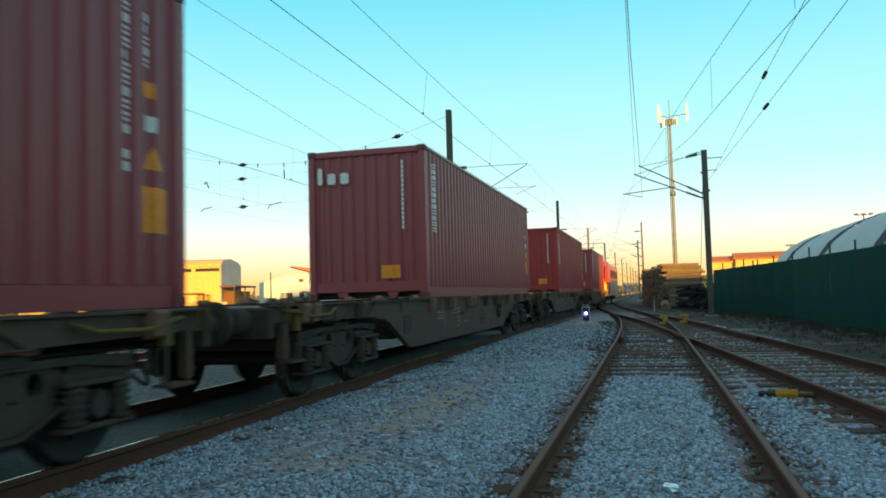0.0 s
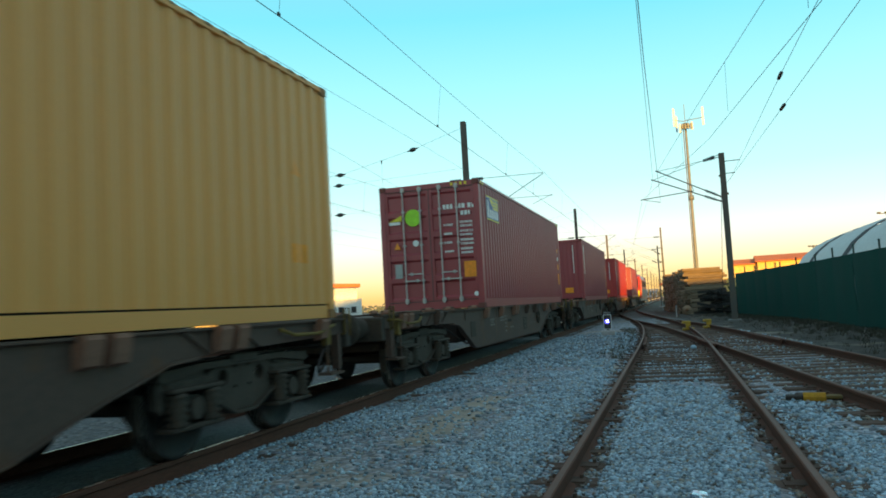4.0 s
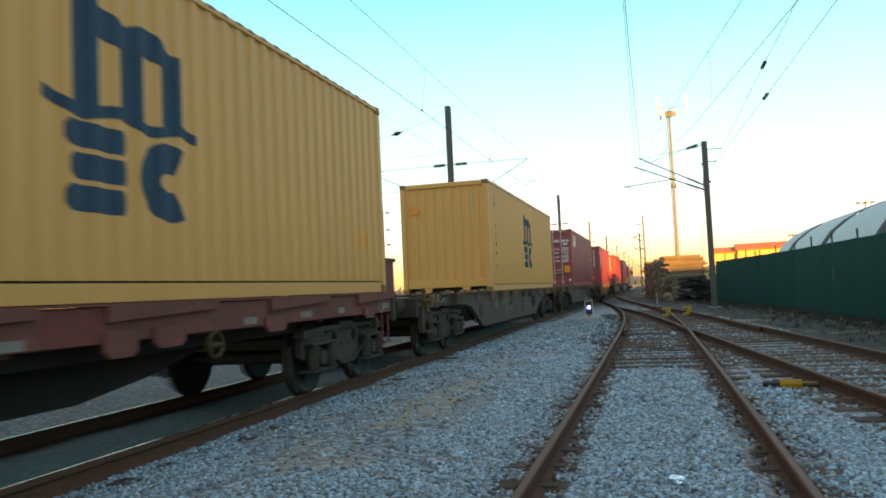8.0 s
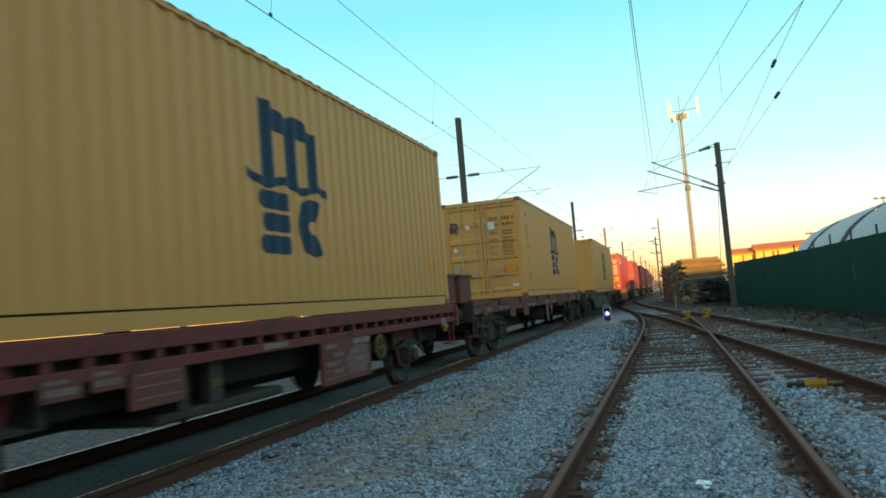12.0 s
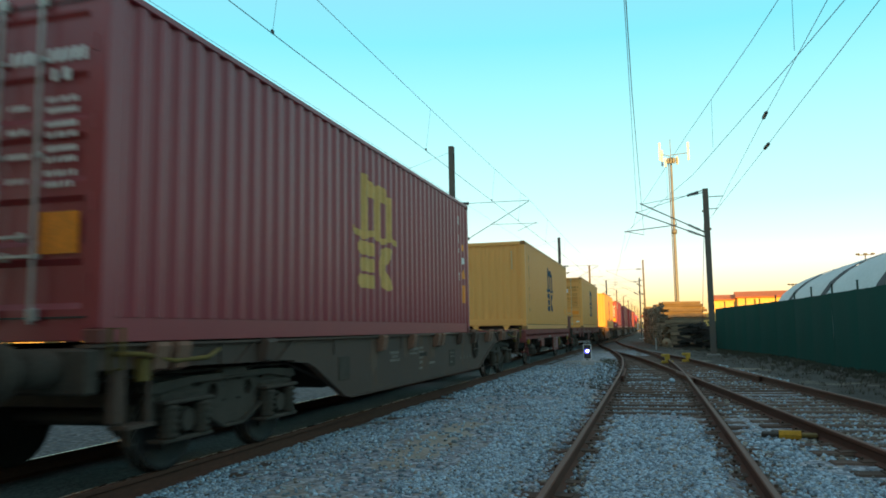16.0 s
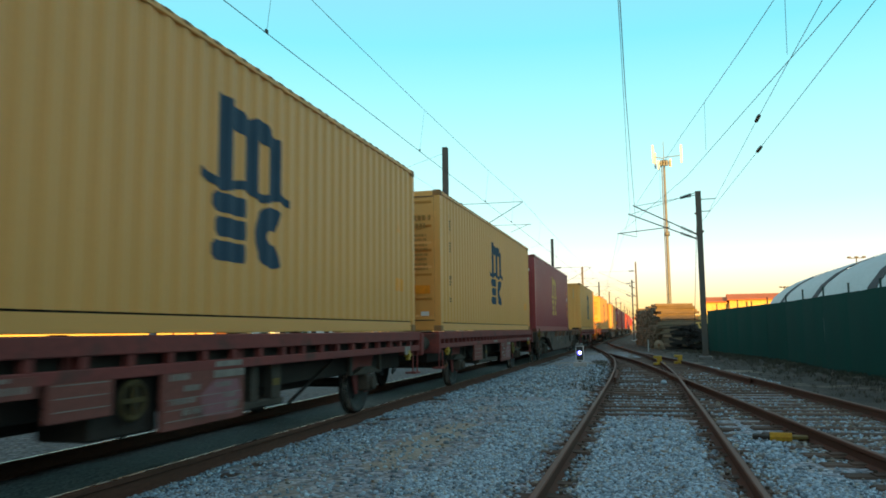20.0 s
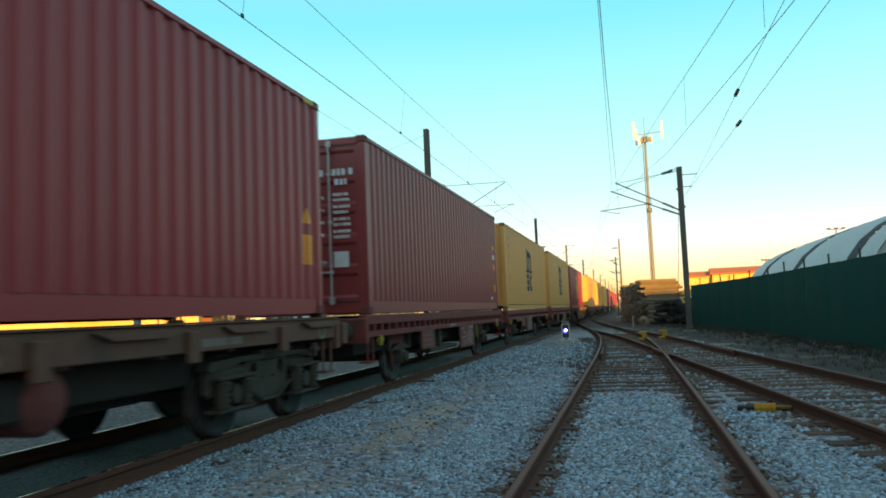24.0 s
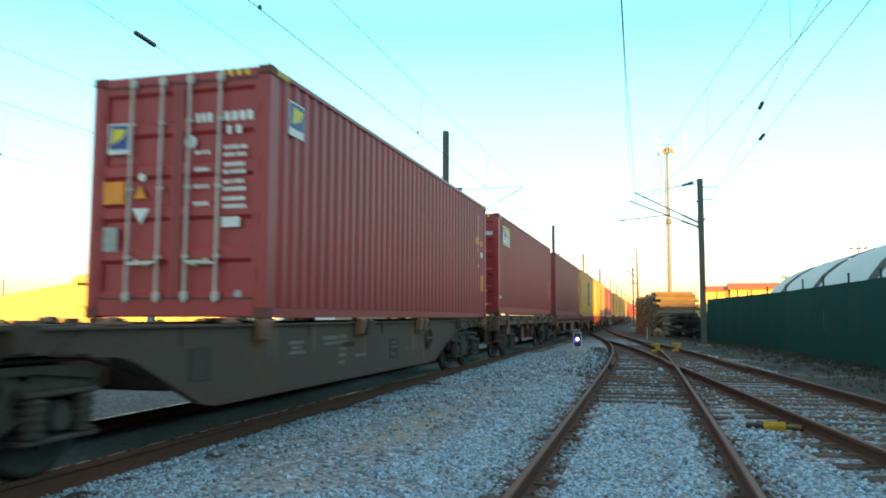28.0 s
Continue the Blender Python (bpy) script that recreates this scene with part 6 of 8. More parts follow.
def buffers(parent, y, way):
    for s in (-1, 1):
        g = Mesh().lathe([(0, 0.14), (0.30, 0.14), (0.30, 0.10), (0.55, 0.10), (0.55, 0.20), (0.58, 0.235), (0.62, 0.21), (0.62, 0.001)], (0, 0, 0), (0, way, 0), 16)
        part("buffer", shared("buffer_%s" % ("f" if way > 0 else "r"), lambda: g, M_BOGIE), M_BOGIE, parent, at=(s * 0.925, y, 1.0))
    g = Mesh().box(-0.06, -0.05, 0.88, 0.06, 0.35 * way if way > 0 else 0.05, 1.02) if way > 0 else Mesh().box(-0.06, -0.35, 0.88, 0.06, 0.05, 1.02)
    part("drawhook", g, M_BOGIE, parent, at=(0, y, 0))
    h = Mesh()
    pts = [(0.35 * (1 if way > 0 else -1), y, 0.78)]
    for i in range(9):
        a = math.pi * i / 8
        pts.append((0.35, y + way * (0.05 + 0.22 * math.sin(a)), 0.62 - 0.18 * math.sin(a) + 0.1 * math.cos(a)))
    part("brake_hose", h.wire([(0.35, y, 0.86)] + pts[1:], 0.022, 6), M_BLACK, parent)


def number_plate_bars(parent, x, y, z, rows, rng, ink=None):
    ink = ink or M_LETTER
    g = Mesh()
    writing_bars(g, lambda u, v: (x, y + u, z + v), rows, rng)
    tagged(part("lettering_panel", g, ink, parent), "rows of small unreadable lettering", kind="stuff")


def wagon_belly(label, front, length, top=DECK - 0.065, empty=(1.1, 6.2), supports=(), rear_at=1.45):
    """A sixty-foot bogie container flat with deep fish-bellied side sills."""
    w = thing("container_wagon", label, "wagon", (XT, front - length, ZT), "wagons of the train")
    rng = random.Random(int(front * 7) + 900)
    b0, b1 = 0.62, length - 0.62
    r1, r2 = 4.35, length - 4.15
    low = 0.35 if supports else 0.362
    q = r1 + rear_at
    rear = [(q - 1.80, 0.925), (q - 1.43, 0.90), (q - 1.23, 0.84), (q - 0.70, 0.60), (q - 0.25, 0.40), (q, low)]
    fore = [(r2 + 0.35, 0.925), (r2 - 0.08, 0.90), (r2 - 0.35, 0.82), (r2 - 0.85, 0.69), (r2 - 1.35, 0.53), (r2 - 1.70, 0.41), (r2 - 1.95, low)]
    out = [(b0, 0.98), (b0, top - 0.024), (b1, top - 0.024), (b1, 0.98), *fore, *rear[::-1]]
    for s in (-1, 1):
        sill = part("side_sill", Mesh().extrude(out, "x", s * 1.19, s * 1.205), M_WGREY, w)
        part("top_flange", Mesh().box(min(s * 1.10, s * 1.25), b0, top - 0.023, max(s * 1.10, s * 1.25), b1, top), M_WGREY, sill)
        part("bottom_flange", Mesh().box(min(s * 1.12, s * 1.245), q, low - 0.024, max(s * 1.12, s * 1.245), r2 - 1.95, low - 0.001), M_WGREY, sill)
        for edge in (rear, fore):
            part("ramp_flange", Mesh().extrude(edge + [(y, z - 0.024) for y, z in edge[::-1]], "x", s * 1.14, s * 1.24), M_WGREY, sill)
        for k in range(6):
            y = b0 + 1.0 + (b1 - b0 - 2.0) * (k + 0.3) / 6
            part("stiffener", Mesh().box(min(s * 1.206, s * 1.222), y, 0.95, max(s * 1.206, s * 1.222), y + 0.05, top - 0.024), M_WGREY, sill)
        for y in supports:
            part("container_support", Mesh().box(-0.09, -0.10, top + 0.0005, 0.09, 0.10, DECK - 0.057, 0.01), M_FLAP, sill, at=(s * 1.12, y, 0))
        # rust streaks run down the web below the brackets
        if s > 0:
            for y in (r1 + 2.4, r1 + 3.7, r1 + 5.6, r1 + 8.1, r1 + 8.9):
                y += rng.uniform(-0.2, 0.2)
                wd, deep = rng.uniform(0.05, 0.30), rng.uniform(0.42, 0.9)
                lo = [(y + wd * k / 7, deep + rng.uniform(-0.10, 0.16)) for k in range(8)]
                part("rust_streak", Mesh().extrude([(y, 1.13)] + lo + [(y + wd, 1.13)], "x", 1.2052, 1.2065), M_STREAK, sill)
        for k, y in enumerate((1.3, 3.2, 6.6, 9.58, 9.86, 12.6, 12.9, 15.8, 18.2) if supports else (1.3, 3.2, 9.9, 6.84, 13.0, 8.36, length - 5.3, 11.75, length - 3.6, length - 1.5)):
            for d in ((0.0, 0.30) if k % 2 == 0 and not supports else (0.0,)):
                g = Mesh().extrude([(s * 1.252, 1.185), (s * 1.32, 1.185), (s * 1.34, 1.15), (s * 1.30, 0.96), (s * 1.21, 0.93), (s * 1.21, 1.13), (s * 1.252, 1.13)], "y", 0, 0.19)
                part("container_flap", g, M_FLAP if k % 3 != 1 else M_WGREY, sill, at=(0, y + d, 0))
    part("centre_deck", Mesh().box(-1.09, b0, 0.96, 1.09, b0 + 3.4, 1.15).box(-1.09, b1 - 3.4, 0.96, 1.09, b1, 1.15).box(-0.35, b0 + 3.3, 0.55, 0.35, b1 - 3.3, 1.12), M_WGREY, w)
    for y in np.arange(b0 + 4.0, b1 - 4.0, 1.6):
        part("cross_member", shared("cross_member_belly", lambda: Mesh().box(-1.10, 0, 0.95, 1.10, 0.14, 1.13), M_WGREY), M_WGREY, w, at=(0, float(y), 0))
    for y, way in ((b0, -1), (b1, 1)):
        part("headstock", Mesh().box(-1.26, -0.07, 0.80, 1.26, 0.07, top - 0.03, 0.02), M_BOGIE, w, at=(0, y, 0))
        buffers(w, y + way * 0.06, way)
        for s in (-1, 1):
            g = Mesh().wire([(s * 1.27, y - way * 0.25, 0.98), (s * 1.33, y - way * 0.25, 0.98), (s * 1.33, y - way * 0.25, 1.30), (s * 1.33, y - way * 0.10, 1.30), (s * 1.33, y - way * 0.10, 0.95)], 0.016, 6)
            part("grab_rail", g, M_YDULL, w)
            part("step", Mesh().box(s * 1.28 - 0.14, y - way * 0.5 - 0.17, 0.50, s * 1.28 + 0.05, y - way * 0.5 + 0.17, 0.53).box(s * 1.28 - 0.02, y - way * 0.5 - 0.17, 0.53, s * 1.28, y - way * 0.5 - 0.14, 1.0).box(s * 1.28 - 0.02, y - way * 0.5 + 0.14, 0.53, s * 1.28, y - way * 0.5 + 0.17, 1.0), M_WGREY, w)
    for y in (2.92, length - 2.85):
        bogie(w, y)
    part("brake_wheel", Mesh().lathe([(0, 0.19), (0.025, 0.215), (0.05, 0.19), (0.025, 0.165), (0, 0.19)], (0, 0, 0), (1, 0, 0), 20).box(0.01, -0.18, -0.02, 0.04, 0.18, 0.02).box(0.01, -0.02, -0.18, 0.04, 0.02, 0.18), M_WGREY if supports else M_BOGIE, w, at=(1.215, r2 - 2.3, 0.80))
    part("air_tank", Mesh().lathe([(0, 0.001), (0.04, 0.16), (0.1, 0.2), (1.0, 0.2), (1.06, 0.16), (1.1, 0.001)], (0.2, length * 0.45, 0.75), (0, 1, 0), 16), M_BOGIE, w)
    part("access_plate", Mesh().box(1.206, q - 0.42, 0.59, 1.214, q - 0.04, 0.91, 0.004), M_BOGIE, w)
    # gusset plates, a bent uncoupling lever and corner posts at the ends
    for y, way in ((b0, 1), (b1, -1)):
        for s in (-1, 1):
            for d in (2.1, 3.0):
                part("gusset", Mesh().extrude([(y + way * d, 0.95), (y + way * (d + 0.06), 0.95), (y + way * (d + 0.40), top - 0.03), (y + way * (d + 0.34), top - 0.03)], "x", s * 1.206, s * 1.236), M_WGREY, w)
            part("uncoupling_lever", Mesh().wire([(s * 1.25, y + way * 1.75, 1.10), (s * 1.29, y + way * 1.5, 1.03), (s * 1.31, y + way * 0.95, 1.02), (s * 1.29, y + way * 0.55, 1.09), (s * 1.20, y + way * 0.3, 1.10)], 0.022, 6), M_YDULL, w)
            part("lever_bracket", Mesh().box(s * 1.24 - 0.04, y + way * 0.62 - 0.06, 0.86, s * 1.24 + 0.04, y + way * 0.62 + 0.06, 1.06, 0.01), M_YDULL, w)
            part("corner_post", Mesh().box(s * 1.22 - 0.05, y + way * 0.30 - 0.04, 0.55, s * 1.22 + 0.05, y + way * 0.30 + 0.04, 0.98, 0.01), M_WGREY, w)
    # panels and small marks on the web
    p = part("test_panel", Mesh().box(1.206, r2 - 4.55, 0.50, 1.211, r2 - 4.10, 0.84), M_BOGIE, w, "dark panel with small grey rows")
    number_plate_bars(p, 1.2125, r2 - 4.5, 0.54, [(0, 0.22, 0.34, 0.035), (0, 0.145, 0.34, 0.035), (0, 0.03, 0.25, 0.035)], rng, M_WORN)
    number_plate_bars(w, 1.2085, r1, 0.5, [(3.11, 0.37, 0.42, 0.045), (3.20, 0.31, 0.30, 0.04), (3.11, 0.25, 0.45, 0.04), (4.10, 0.40, 0.55, 0.05), (4.15, 0.33, 0.45, 0.035), (4.70, 0.41, 0.24, 0.045), (4.66, 0.34, 0.30, 0.04),
                                           (4.66, 0.24, 0.26, 0.04), (4.68, 0.15, 0.26, 0.05), (4.66, 0.05, 0.22, 0.04), (5.30, 0.12, 0.40, 0.04)], rng, M_LETTER)
    for k in range(4):
        part("lifting_mark", Mesh().add([(1.2085, r2 - 3.65 + k * 0.30, 0.62), (1.2085, r2 - 3.55 + k * 0.30, 0.62), (1.2085, r2 - 3.60 + k * 0.30, 0.71)], [(0, 1, 2)]), M_WORN, w)
    # folding spigots stand up along the empty stretch of deck
    for k, y in enumerate((empty[0], (empty[0] + empty[1]) / 2 - 0.6, (empty[0] + empty[1]) / 2 + 0.7, empty[1])):
        for s in (-1, 1):
            sp = part("folding_spigot", shared("folding_spigot", lambda: Mesh().box(-0.10, -0.13, 0, 0.08, 0.13, 0.035, 0.01).extrude([(-0.10, 0.034), (0.10, 0.034), (0.07, 0.060), (-0.03, 0.072), (-0.08, 0.05)], "x", -0.05, 0.05), M_FLAP), M_FLAP, w, at=pose(s * 1.16, y, top + 0.0005, 0, 0, 25 * (k % 2)))
            part("pivot_pin", shared("pivot_pin", lambda: Mesh().tube((-0.12, 0, 0.048), (0.10, 0, 0.048), 0.013, 8), M_BOGIE), M_BOGIE, sp)
    # air pipe and brake rod under the frame
    part("air_pipe", Mesh().wire([(0.95, b0 + 0.1, 0.86), (0.98, b0 + 1.0, 0.90), (1.06, r1 - 0.2, 0.88), (1.08, r1 + 1.4, 0.46), (1.08, r2 - 1.9, 0.46), (1.06, r2 + 0.2, 0.88), (0.95, b1 - 0.1, 0.86)], 0.018, 6), M_FRAME, w)
    # flat dark plate paints the shade of a recess in the web
    part("dark_recess", Mesh().box(1.206, r2 - 6.6, 0.78, 1.2085, r2 - 6.15, 0.85), M_FRAME, w)
    # solid dark box stands in for the shaded space under the deck
    part("underframe", Mesh().box(-1.0, r1 + 1.0, 0.50, 1.0, r2 - 1.5, 0.94, 0.02), M_FRAME, w)
    ROLLING.append(w)
    return w


def wagon_flat(label, front, length, axles, paint, slots, box=(0.9, 0.0, 0.02), rear_board=False, front_board=False, bogies=False, tank=False, rngseed=1, flip=False):
    """A straight-sided container flat: two long sills with a row of slots or brackets, on two axles or two bogies."""
    w = thing("container_wagon", label, "wagon", (XT, front - length, ZT), "wagons of the train")
    rng = random.Random(rngseed)
    b0, b1 = 0.62, length - 0.62
    top = DECK + box[1] - box[2]
    for s in (-1, 1):
        if slots:
            part("top_sill", Mesh().box(min(s * 1.13, s * 1.24), b0, top - 0.155, max(s * 1.13, s * 1.24), b1, top, 0.01), paint, w)
            sill = part("side_sill", Mesh().box(min(s * 1.15, s * 1.23), b0, 0.888, max(s * 1.15, s * 1.23), b1, 0.988, 0.01), paint, w)
            part("inner_web", Mesh().box(min(s * 1.08, s * 1.10), b0, 0.96, max(s * 1.08, s * 1.10), b1, top - 0.02), M_FRAME, sill)
            n = int((b1 - b0) / (0.55 if flip else 0.395))
            for i in range(n + 1):
                y = b0 + 0.05 + (b1 - b0 - 0.16) * i / n
                part("web_post", shared("web_post", lambda: Mesh().box(-0.035, 0, 0.987, 0.035, 0.075, 1.20), paint), paint, sill, at=(s * 1.19, y, 0))
        else:
            foot = 0.955
            sill = part("side_sill", Mesh().box(min(s * 1.15, s * 1.24), b0, foot, max(s * 1.15, s * 1.24), b1, top - 0.022, 0.012), paint, w)
            part("sill_lip", Mesh().box(min(s * 1.12, s * 1.27), b0, top - 0.021, max(s * 1.12, s * 1.27), b1, top), paint, sill)
            if rear_board:
                # long folding flaps under the lip, and pockets of several lengths below the sill
                for y in (0.62, 3.13, 5.72, 8.36, 10.64, 12.84, 15.42, 17.95):
                    part("folding_bracket", Mesh().extrude([(y, 1.115), (y + 0.12, 1.125), (y + 1.52, 1.178), (y + 1.52, top - 0.021), (y, top - 0.021)], "x", s * 1.241, s * 1.292), paint, sill)
                for y, wd, z in ((1.5, 0.4, 0.90), (4.35, 0.60, 0.77), (6.15, 0.70, 0.74), (12.81, 0.38, 0.835), (13.42, 0.42, 0.87), (15.32, 0.46, 0.885), (18.2, 0.4, 0.90)):
                    part("stake_pocket", Mesh().extrude([(y, 1.05), (y + wd, 1.05), (y + wd, z + 0.05), (y + wd - 0.06, z), (y + 0.06, z), (y, z + 0.05)], "x", s * 1.236, s * 1.275), paint, sill)
                for y, z, wd in ((1.9, 1.02, 0.35), (4.2, 1.03, 0.3), (7.6, 1.0, 0.5), (11.56, 1.0, 0.5), (14.9, 1.02, 0.26), (16.2, 1.03, 0.30), (17.3, 1.04, 0.22), (19.0, 1.05, 0.3)):
                    part("white_plate", Mesh().box(min(s * 1.2395, s * 1.243), y, z - 0.03, max(s * 1.2395, s * 1.243), y + wd, z + 0.045), M_LETTER, sill)
                part("paint_patch", Mesh().extrude([(12.22, 0.965), (12.80, 0.96), (12.76, 1.11), (12.82, 1.215), (12.25, 1.215), (12.19, 1.09)], "x", s * 1.2385, s * 1.2415), M_WRED, sill, "fresher wine red patch")
            else:
                for i in range(7):
                    y = b0 + 0.5 + (b1 - b0 - 1.2) * i / 6
                    part("folding_bracket", Mesh().extrude([(y - 0.5, 1.19), (y + 0.6, 1.19), (y + 0.5, 1.12), (y - 0.3, 1.12)], "x", s * 1.241, s * 1.30), paint, sill)
                    part("stake_pocket", Mesh().box(min(s * 1.241, s * 1.30), y + 0.8, 0.86, max(s * 1.241, s * 1.30), y + 0.98, 1.16, 0.01), paint, sill)
    part("centre_deck", Mesh().box(-0.32, b0, 0.78, 0.32, b1, 1.10).box(-1.14, b0, 1.05, 1.14, b0 + 1.2, 1.18).box(-1.14, b1 - 1.2, 1.05, 1.14, b1, 1.18), paint, w)
    for y in np.arange(b0 + 1.3, b1 - 1.2, 1.25):
        part("cross_member", shared("cross_member_flat", lambda: Mesh().box(-1.14, 0, 0.92, 1.14, 0.12, 1.09), paint), paint, w, at=(0, float(y), 0))
    for y in (box[0] + 0.09, box[0] + CL - 0.09):
        for s in (-1, 1):
            part("pedestal", Mesh().box(-0.085, -0.11, 1.19, 0.085, 0.11, DECK + box[1] - 0.001, 0.01), paint, w, at=(s * 1.12, y, 0))
    for y in (b0 + 6.3, b1 - 6.5):
        for s in (-1, 1):
            part("twistlock", Mesh().box(-0.08, -0.08, 1.20, 0.08, 0.08, 1.25, 0.015), M_RUST, w, at=(s * 1.13, y, 0))
    if rear_board:
        # two fish-bellied centre girders carry this deck
        part("underframe", Mesh().box(-0.95, b0 + 0.3, 0.80, 0.90, b1 - 0.3, 0.95, 0.02), M_FRAME, w)
        for x in (-0.40, 0.36):
            part("belly_girder", Mesh().extrude([(4.2, 0.82), (length - 4.2, 0.82), (length - 5.6, 0.52), (length - 6.6, 0.385), (6.6, 0.385), (5.6, 0.52)], "x", x - 0.02, x + 0.02), M_FRAME, w)
    else:
        # plain dark boxes, added for the shade below this deck
        part("underframe", Mesh().box(-0.95, b0 + 0.3, 0.60, 0.90, b1 - 0.3, 0.95, 0.02).box(-0.5, b0 + 3.2, 0.46, 0.5, b1 - 3.4, 0.61, 0.02), M_FRAME, w)
    if slots:
        for s in (-1, 1):
            for y0, y1 in ((axles[0] + 0.9, axles[0] + 2.4), (axles[1] - 0.9, axles[1] - 2.4)):
                part("truss_bar", Mesh().extrude([(y0, 0.90), (y0 + 0.07, 0.90), (y1 + 0.07, 0.38), (y1, 0.34), (y1, 0.37)], "x", s * 0.90, s * 0.95), M_FRAME, w)
    for y, way in ((b0, -1), (b1, 1)):
        part("headstock", Mesh().box(-1.27, -0.07, 0.80, 1.27, 0.07, 1.21, 0.02), M_BOGIE if rear_board else paint, w, at=(0, y, 0))
        buffers(w, y + way * 0.06, way)
        for s in (-1, 1):
            g = Mesh().box(-0.03, -0.045, 0.74, 0.03, 0.045, 0.91, 0.01).box(-0.05, -0.065, 0.80, 0.045, 0.065, 0.86, 0.01)
            part("rope_hook", g, M_YPART if slots else M_BOGIE, w, at=(s * 1.22, y - way * 0.75, 0))
            part("step", Mesh().box(s * 1.2 - 0.14, y - way * 0.28 - 0.15, 0.48, s * 1.2 + 0.05, y - way * 0.28 + 0.15, 0.51).box(s * 1.2 - 0.01, y - way * 0.28 - 0.15, 0.51, s * 1.2 + 0.01, y - way * 0.28 - 0.12, 0.92).box(s * 1.2 - 0.01, y - way * 0.28 + 0.12, 0.51, s * 1.2 + 0.01, y - way * 0.28 + 0.15, 0.92), paint, w)
    if rear_board:
        part("end_board", Mesh().box(-1.15, 0.18, 1.21, 1.15, 1.02, 1.80, 0.03).box(-1.18, 0.15, 1.76, 1.18, 1.05, 1.82, 0.01), paint, w, "raised red-brown end board")
    if front_board:
        part("end_board", Mesh().box(-1.15, length - 0.85, 1.21, 1.15, length - 0.22, 1.80, 0.03).box(-1.18, length - 0.88, 1.76, 1.18, length - 0.19, 1.82, 0.01), paint, w, "raised red-brown end board")
    if bogies:
        for y in axles:
            bogie(w, y)
    else:
        for y in axles:
            wheelset(w, y)
            for s in (-1, 1):
                g = Mesh()
                for i in range(6):
                    hw = 0.60 - i * 0.08
                    g.box(-0.05, -hw, 0.60 + i * 0.018, 0.05, hw, 0.616 + i * 0.018)
                part("leaf_spring", g, M_BOGIE, w, at=(s * 1.04, y, 0))
                part("axle_box", Mesh().box(-0.10, -0.14, 0.34, 0.10, 0.14, 0.59, 0.03).tube((0.08, 0, WR), (0.16, 0, WR), 0.10, 12), M_BOGIE, w, at=pose(s * 1.04, y, 0, 0, 0, 0 if s > 0 else 180))
                part("axle_guard", Mesh().extrude([(-0.55, 0.92), (0.55, 0.92), (0.24, 0.30), (0.17, 0.30), (0.17, 0.62), (-0.17, 0.62), (-0.17, 0.30), (-0.24, 0.30)], "x", -0.012, 0.012), paint, w, at=(s * 0.97, y, 0))
                for k in (-0.64, 0.64):
                    part("spring_hanger", shared("spring_hanger", lambda: Mesh().box(-0.03, -0.04, 0.60, 0.03, 0.04, 0.92), M_BOGIE), M_BOGIE, w, at=(s * 1.04, y + k, 0))
    if slots:
        # ruled panels, small plates and a low dark tray hang below the lower sill
        panels = ((4.17, 4.87, 0.607), (5.51, 6.91, 0.385)) if flip else ((4.33, 5.02, 0.60) if rngseed == 4 else (length - 10.0, length - 9.1, 0.52), (length - 6.5, length - 5.0, 0.36))
        plates = ((2.75, 3.35, 0.80), (3.42, 4.07, 0.81)) if flip else ((3.42, 3.82, 0.785), (3.90, 4.27, 0.80)) if rngseed == 4 else ()
        for a, c, z in panels:
            for s in (-1, 1):
                bx = part("equipment_panel", Mesh().box(min(s * 1.18, s * 1.228), a, z, max(s * 1.18, s * 1.228), c, 0.93, 0.01), M_WFADE, w)
                if s > 0:
                    for k in range(3):
                        part("ruled_line", Mesh().box(1.2275, a + 0.06, z + 0.08 + k * 0.095, 1.2305, c - 0.06, z + 0.088 + k * 0.095), M_LETTER, bx)
                    if c - a > 1.2:
                        part("white_plate", Mesh().box(1.2275, c - 0.58, 0.815, 1.233, c - 0.01, 0.885), M_LETTER, bx)
                        part("pink_smear", Mesh().extrude([(c - 0.75, 0.46), (c - 0.2, 0.44), (c - 0.05, 0.60), (c - 0.12, 0.78), (c - 0.55, 0.80), (c - 0.82, 0.66)], "x", 1.2275, 1.2290), M_PINK, bx, "faded pink paint smear")
                        number_plate_bars(bx, 1.2315, a + 0.10, z, [(0.0, 0.44, 0.32, 0.06), (0.22, 0.335, 0.26, 0.055), (0.0, 0.225, 0.4, 0.05), (0.75, 0.335, 0.3, 0.05), (0.9, 0.225, 0.25, 0.05), (0.2, 0.12, 0.3, 0.05), (0.95, 0.12, 0.25, 0.05)], rng)
        for a, c, z in plates:
            bx = part("marking_plate", Mesh().box(1.229, a, z, 1.236, c, 0.965, 0.004), M_WFADE, w)
            number_plate_bars(bx, 1.238, a + 0.04, z + 0.04, [(0, 0.0, (c - a) * 0.8, 0.05), (0, 0.08, (c - a) * 0.6, 0.03)], rng)
        y0, y1 = (6.95, 8.03) if flip else (4.75, 6.9) if rngseed == 4 else (length - 9.0, length - 6.5)
        part("battery_tray", Mesh().box(-1.05, y0, 0.41, 1.12, y1, 0.50, 0.02).box(-1.05, y0, 0.50, -0.95, y1, 0.60).box(1.02, y0 + 0.30, 0.50, 1.12, y0 + 0.46, 0.89).box(1.02, y0 + 0.78, 0.50, 1.12, y0 + 1.0, 0.89), M_BOGIE, w)
        if flip:
            # dark block added to close the bright gap behind the brake wheel
            part("wheel_box", Mesh().box(0.60, 4.75, 0.40, 1.10, 5.62, 0.89, 0.02), M_FRAME, w)
